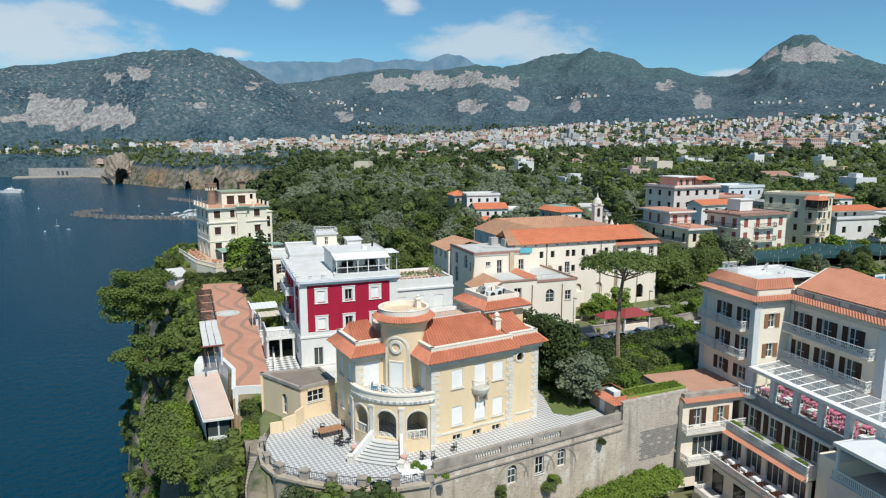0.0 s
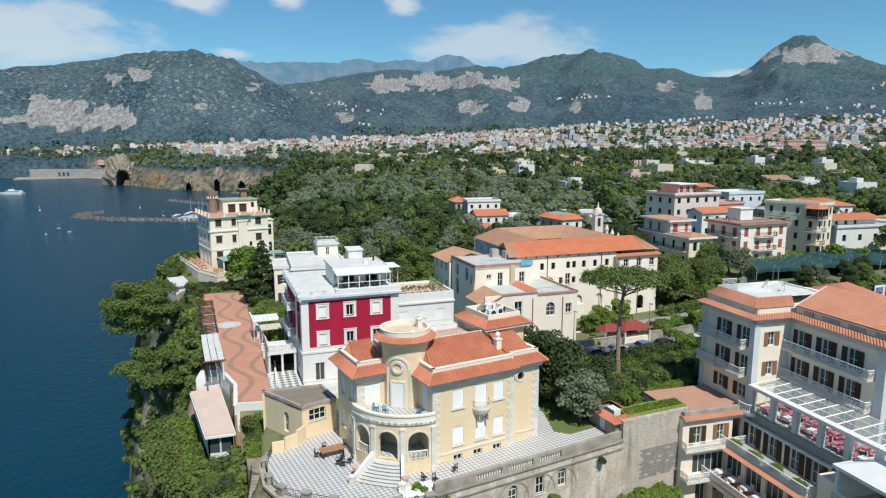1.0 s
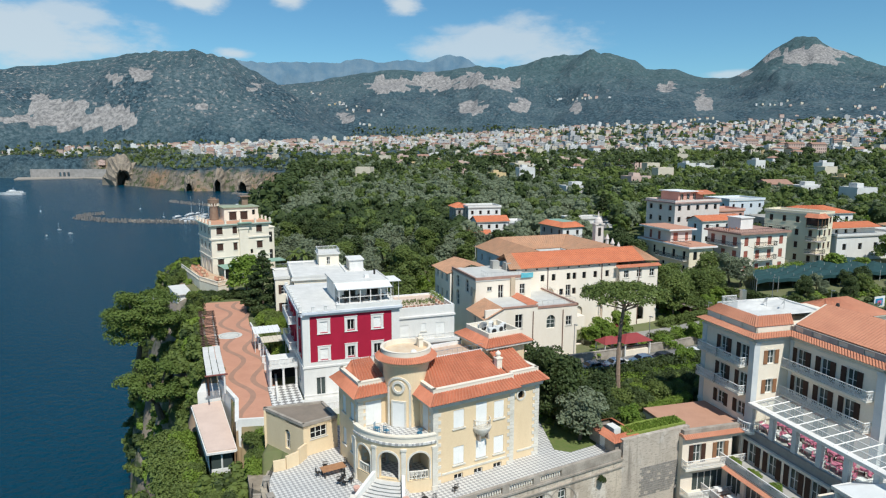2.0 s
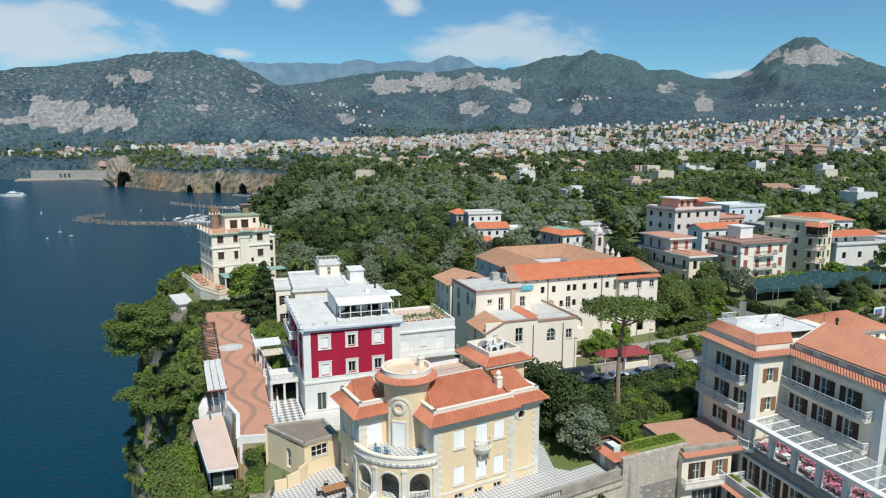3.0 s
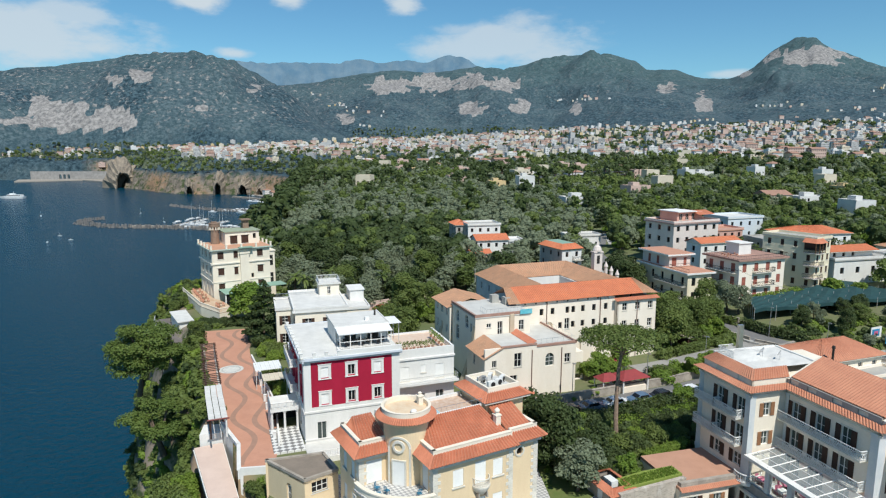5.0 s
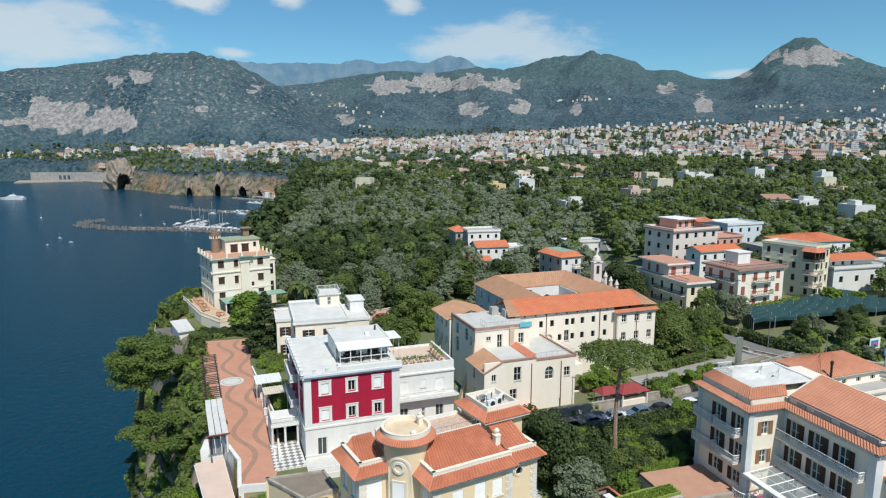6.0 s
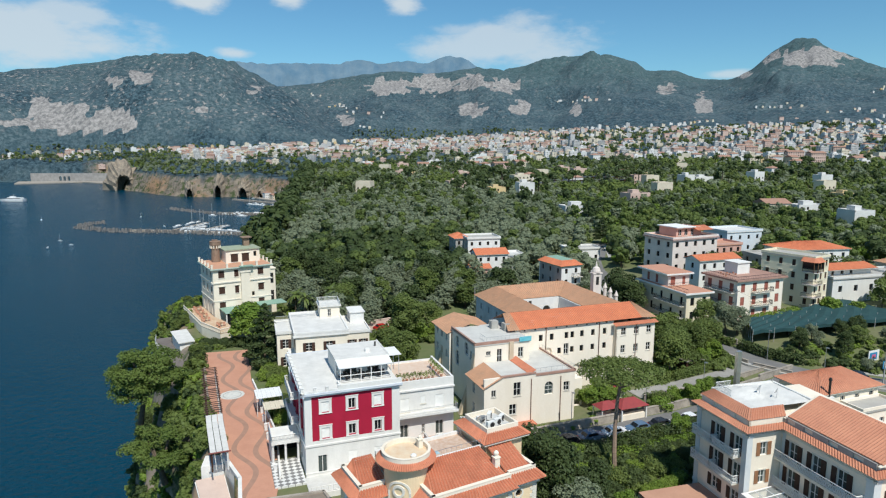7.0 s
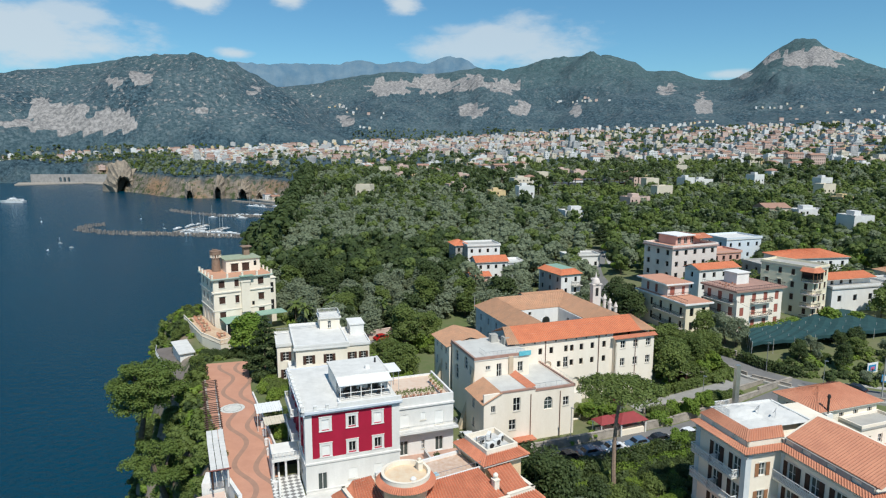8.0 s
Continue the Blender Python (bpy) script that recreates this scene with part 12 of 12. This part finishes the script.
fer = thing("ferry", "white passenger ferry heading along the coast", "ferry", -699, 1034, 0, 88)
part("hull", Shape().prism([(-4, -19), (4, -19), (4, 10), (2, 17), (0, 21), (-2, 17), (-4, 10)], -1, 3.6, [(-4.6, -19.5), (4.6, -19.5), (4.6, 11), (2.6, 18), (0, 22), (-2.6, 18), (-4.6, 11)]), HULL, fer)
part("deckhouse", Shape().box(-3.8, -16, 3.6, 3.8, 8, 6.2, 0.3), HULL, fer)
part("window_band", Shape().box(-3.75, -15, 4.3, 3.75, 7.9, 5.3), GLASS, fer)
part("bridge", Shape().box(-2.6, -4, 6.2, 2.6, 4, 8.2, 0.4), HULL, fer)
part("mast", Shape().tube((0, -2, 8.0), (0, -2, 11.5), 0.2), HULL, fer)

# sea caves: deep arched mouths in the far cliff
CLIFFROCK = surface("cliff_tuff", (0.33, 0.27, 0.20), (0.18, 0.15, 0.12), 9.0, 0.95, 0.6, 4.0)
def sea_cave(x, y, w, h, angle, seed):
    """A deep uneven arch in a bulge of broken rock that runs back into the cliff."""
    m = thing("sea_cave", "dark arched sea cave in a brown tuff cliff", "cave", x, y, 0, angle)
    r, n, s = random.Random(seed), 18, Shape()
    rings = []
    for grow, back in ((2.6, 26.0), (1.9, 2.0), (1.45, -12.0), (1.12, -17.0), (1.0, -12.0), (0.9, 10.0), (0.7, 26.0)):
        ring = []
        for i in range(n + 1):
            q = math.pi * i / n
            k = grow * r.uniform(0.88, 1.12)
            ring.append((0.5 * w * k * math.cos(q), back + r.uniform(-2.5, 2.5), -3 + (h + 3) * (1 + (k - 1) * 0.55) * math.sin(q) ** 0.7))
        rings.append(ring)
    s.v = [p for ring in rings for p in ring]
    s.f = [(j * (n + 1) + i, j * (n + 1) + i + 1, (j + 1) * (n + 1) + i + 1, (j + 1) * (n + 1) + i) for j in range(len(rings) - 1) for i in range(n)]
    part("mouth", s, CLIFFROCK, m)
    part("rear", Shape().box(-w * 0.5, 24, -3, w * 0.5, 28, h), CLIFFROCK, m)


for i, (x, y, w, h, a) in enumerate(((-650, 1298, 26, 30, 30), (-560, 1244, 8, 13, 32), (-452, 1136, 9, 14, 20), (-398, 1130, 10, 20, 12), (-352, 1126, 13, 16, 8), (-312, 1106, 10, 12, -10))):
    sea_cave(x, y, w, h, a, 40 + i)
solid("quay", Shape().prism([(-330, 1098), (-300, 1060), (-232, 1000), (-222, 1030), (-290, 1112)], -2, 2.0), CONCRETE, "low harbour quay under the brown cliff", "quay", kind="structure")
for x, y, i, a in ((-300, 1082, 2, 40), (-282, 1066, 5, 42), (-264, 1050, 0, 44), (-247, 1034, 7, 45), (-281, 1086, 4, 40)):
    copy_thing(TOWN_THINGS[i], pose(x, y, 2.0, 0, 0, a))
quay = Shape().prism([(-994, 1480), (-880, 1560), (-800, 1500), (-780, 1520), (-870, 1640), (-1080, 1640)], -2, 2.2)
solid("quay", quay, CONCRETE, "pale concrete quay with a small beach", "quay", kind="structure")
wall = thing("sea_wall", "tall grey retaining wall with arches above the quay", "wall", -1010, 1566, 0, 4)
part("wall", wall_shape((0, 0), (190, 0), 0, 22, [(70 + 10 * i, 4, 6, 11, True) for i in range(3)], 4), surface_once("pale_weathered_concrete", (0.36, 0.34, 0.32), (0.25, 0.235, 0.22), 8.0, 0.95), wall)
copy_thing(TOWN_THINGS[3], pose(-872, 1640, 34, 0, 0, 20))

for ob in TOWN_THINGS + BOATS + [t for pool in (NEAR, MID) for some in pool.values() for t in some] + [PINK_CHAIR, WHITE_CHAIR, WHITE_TABLE, PINK_TABLE, PINE, SEA_PINE, GREY_PINE, CEDAR, CYPRESS, PALM]:
    for child in list(ob.children):
        bpy.data.objects.remove(child)
    bpy.data.objects.remove(ob)
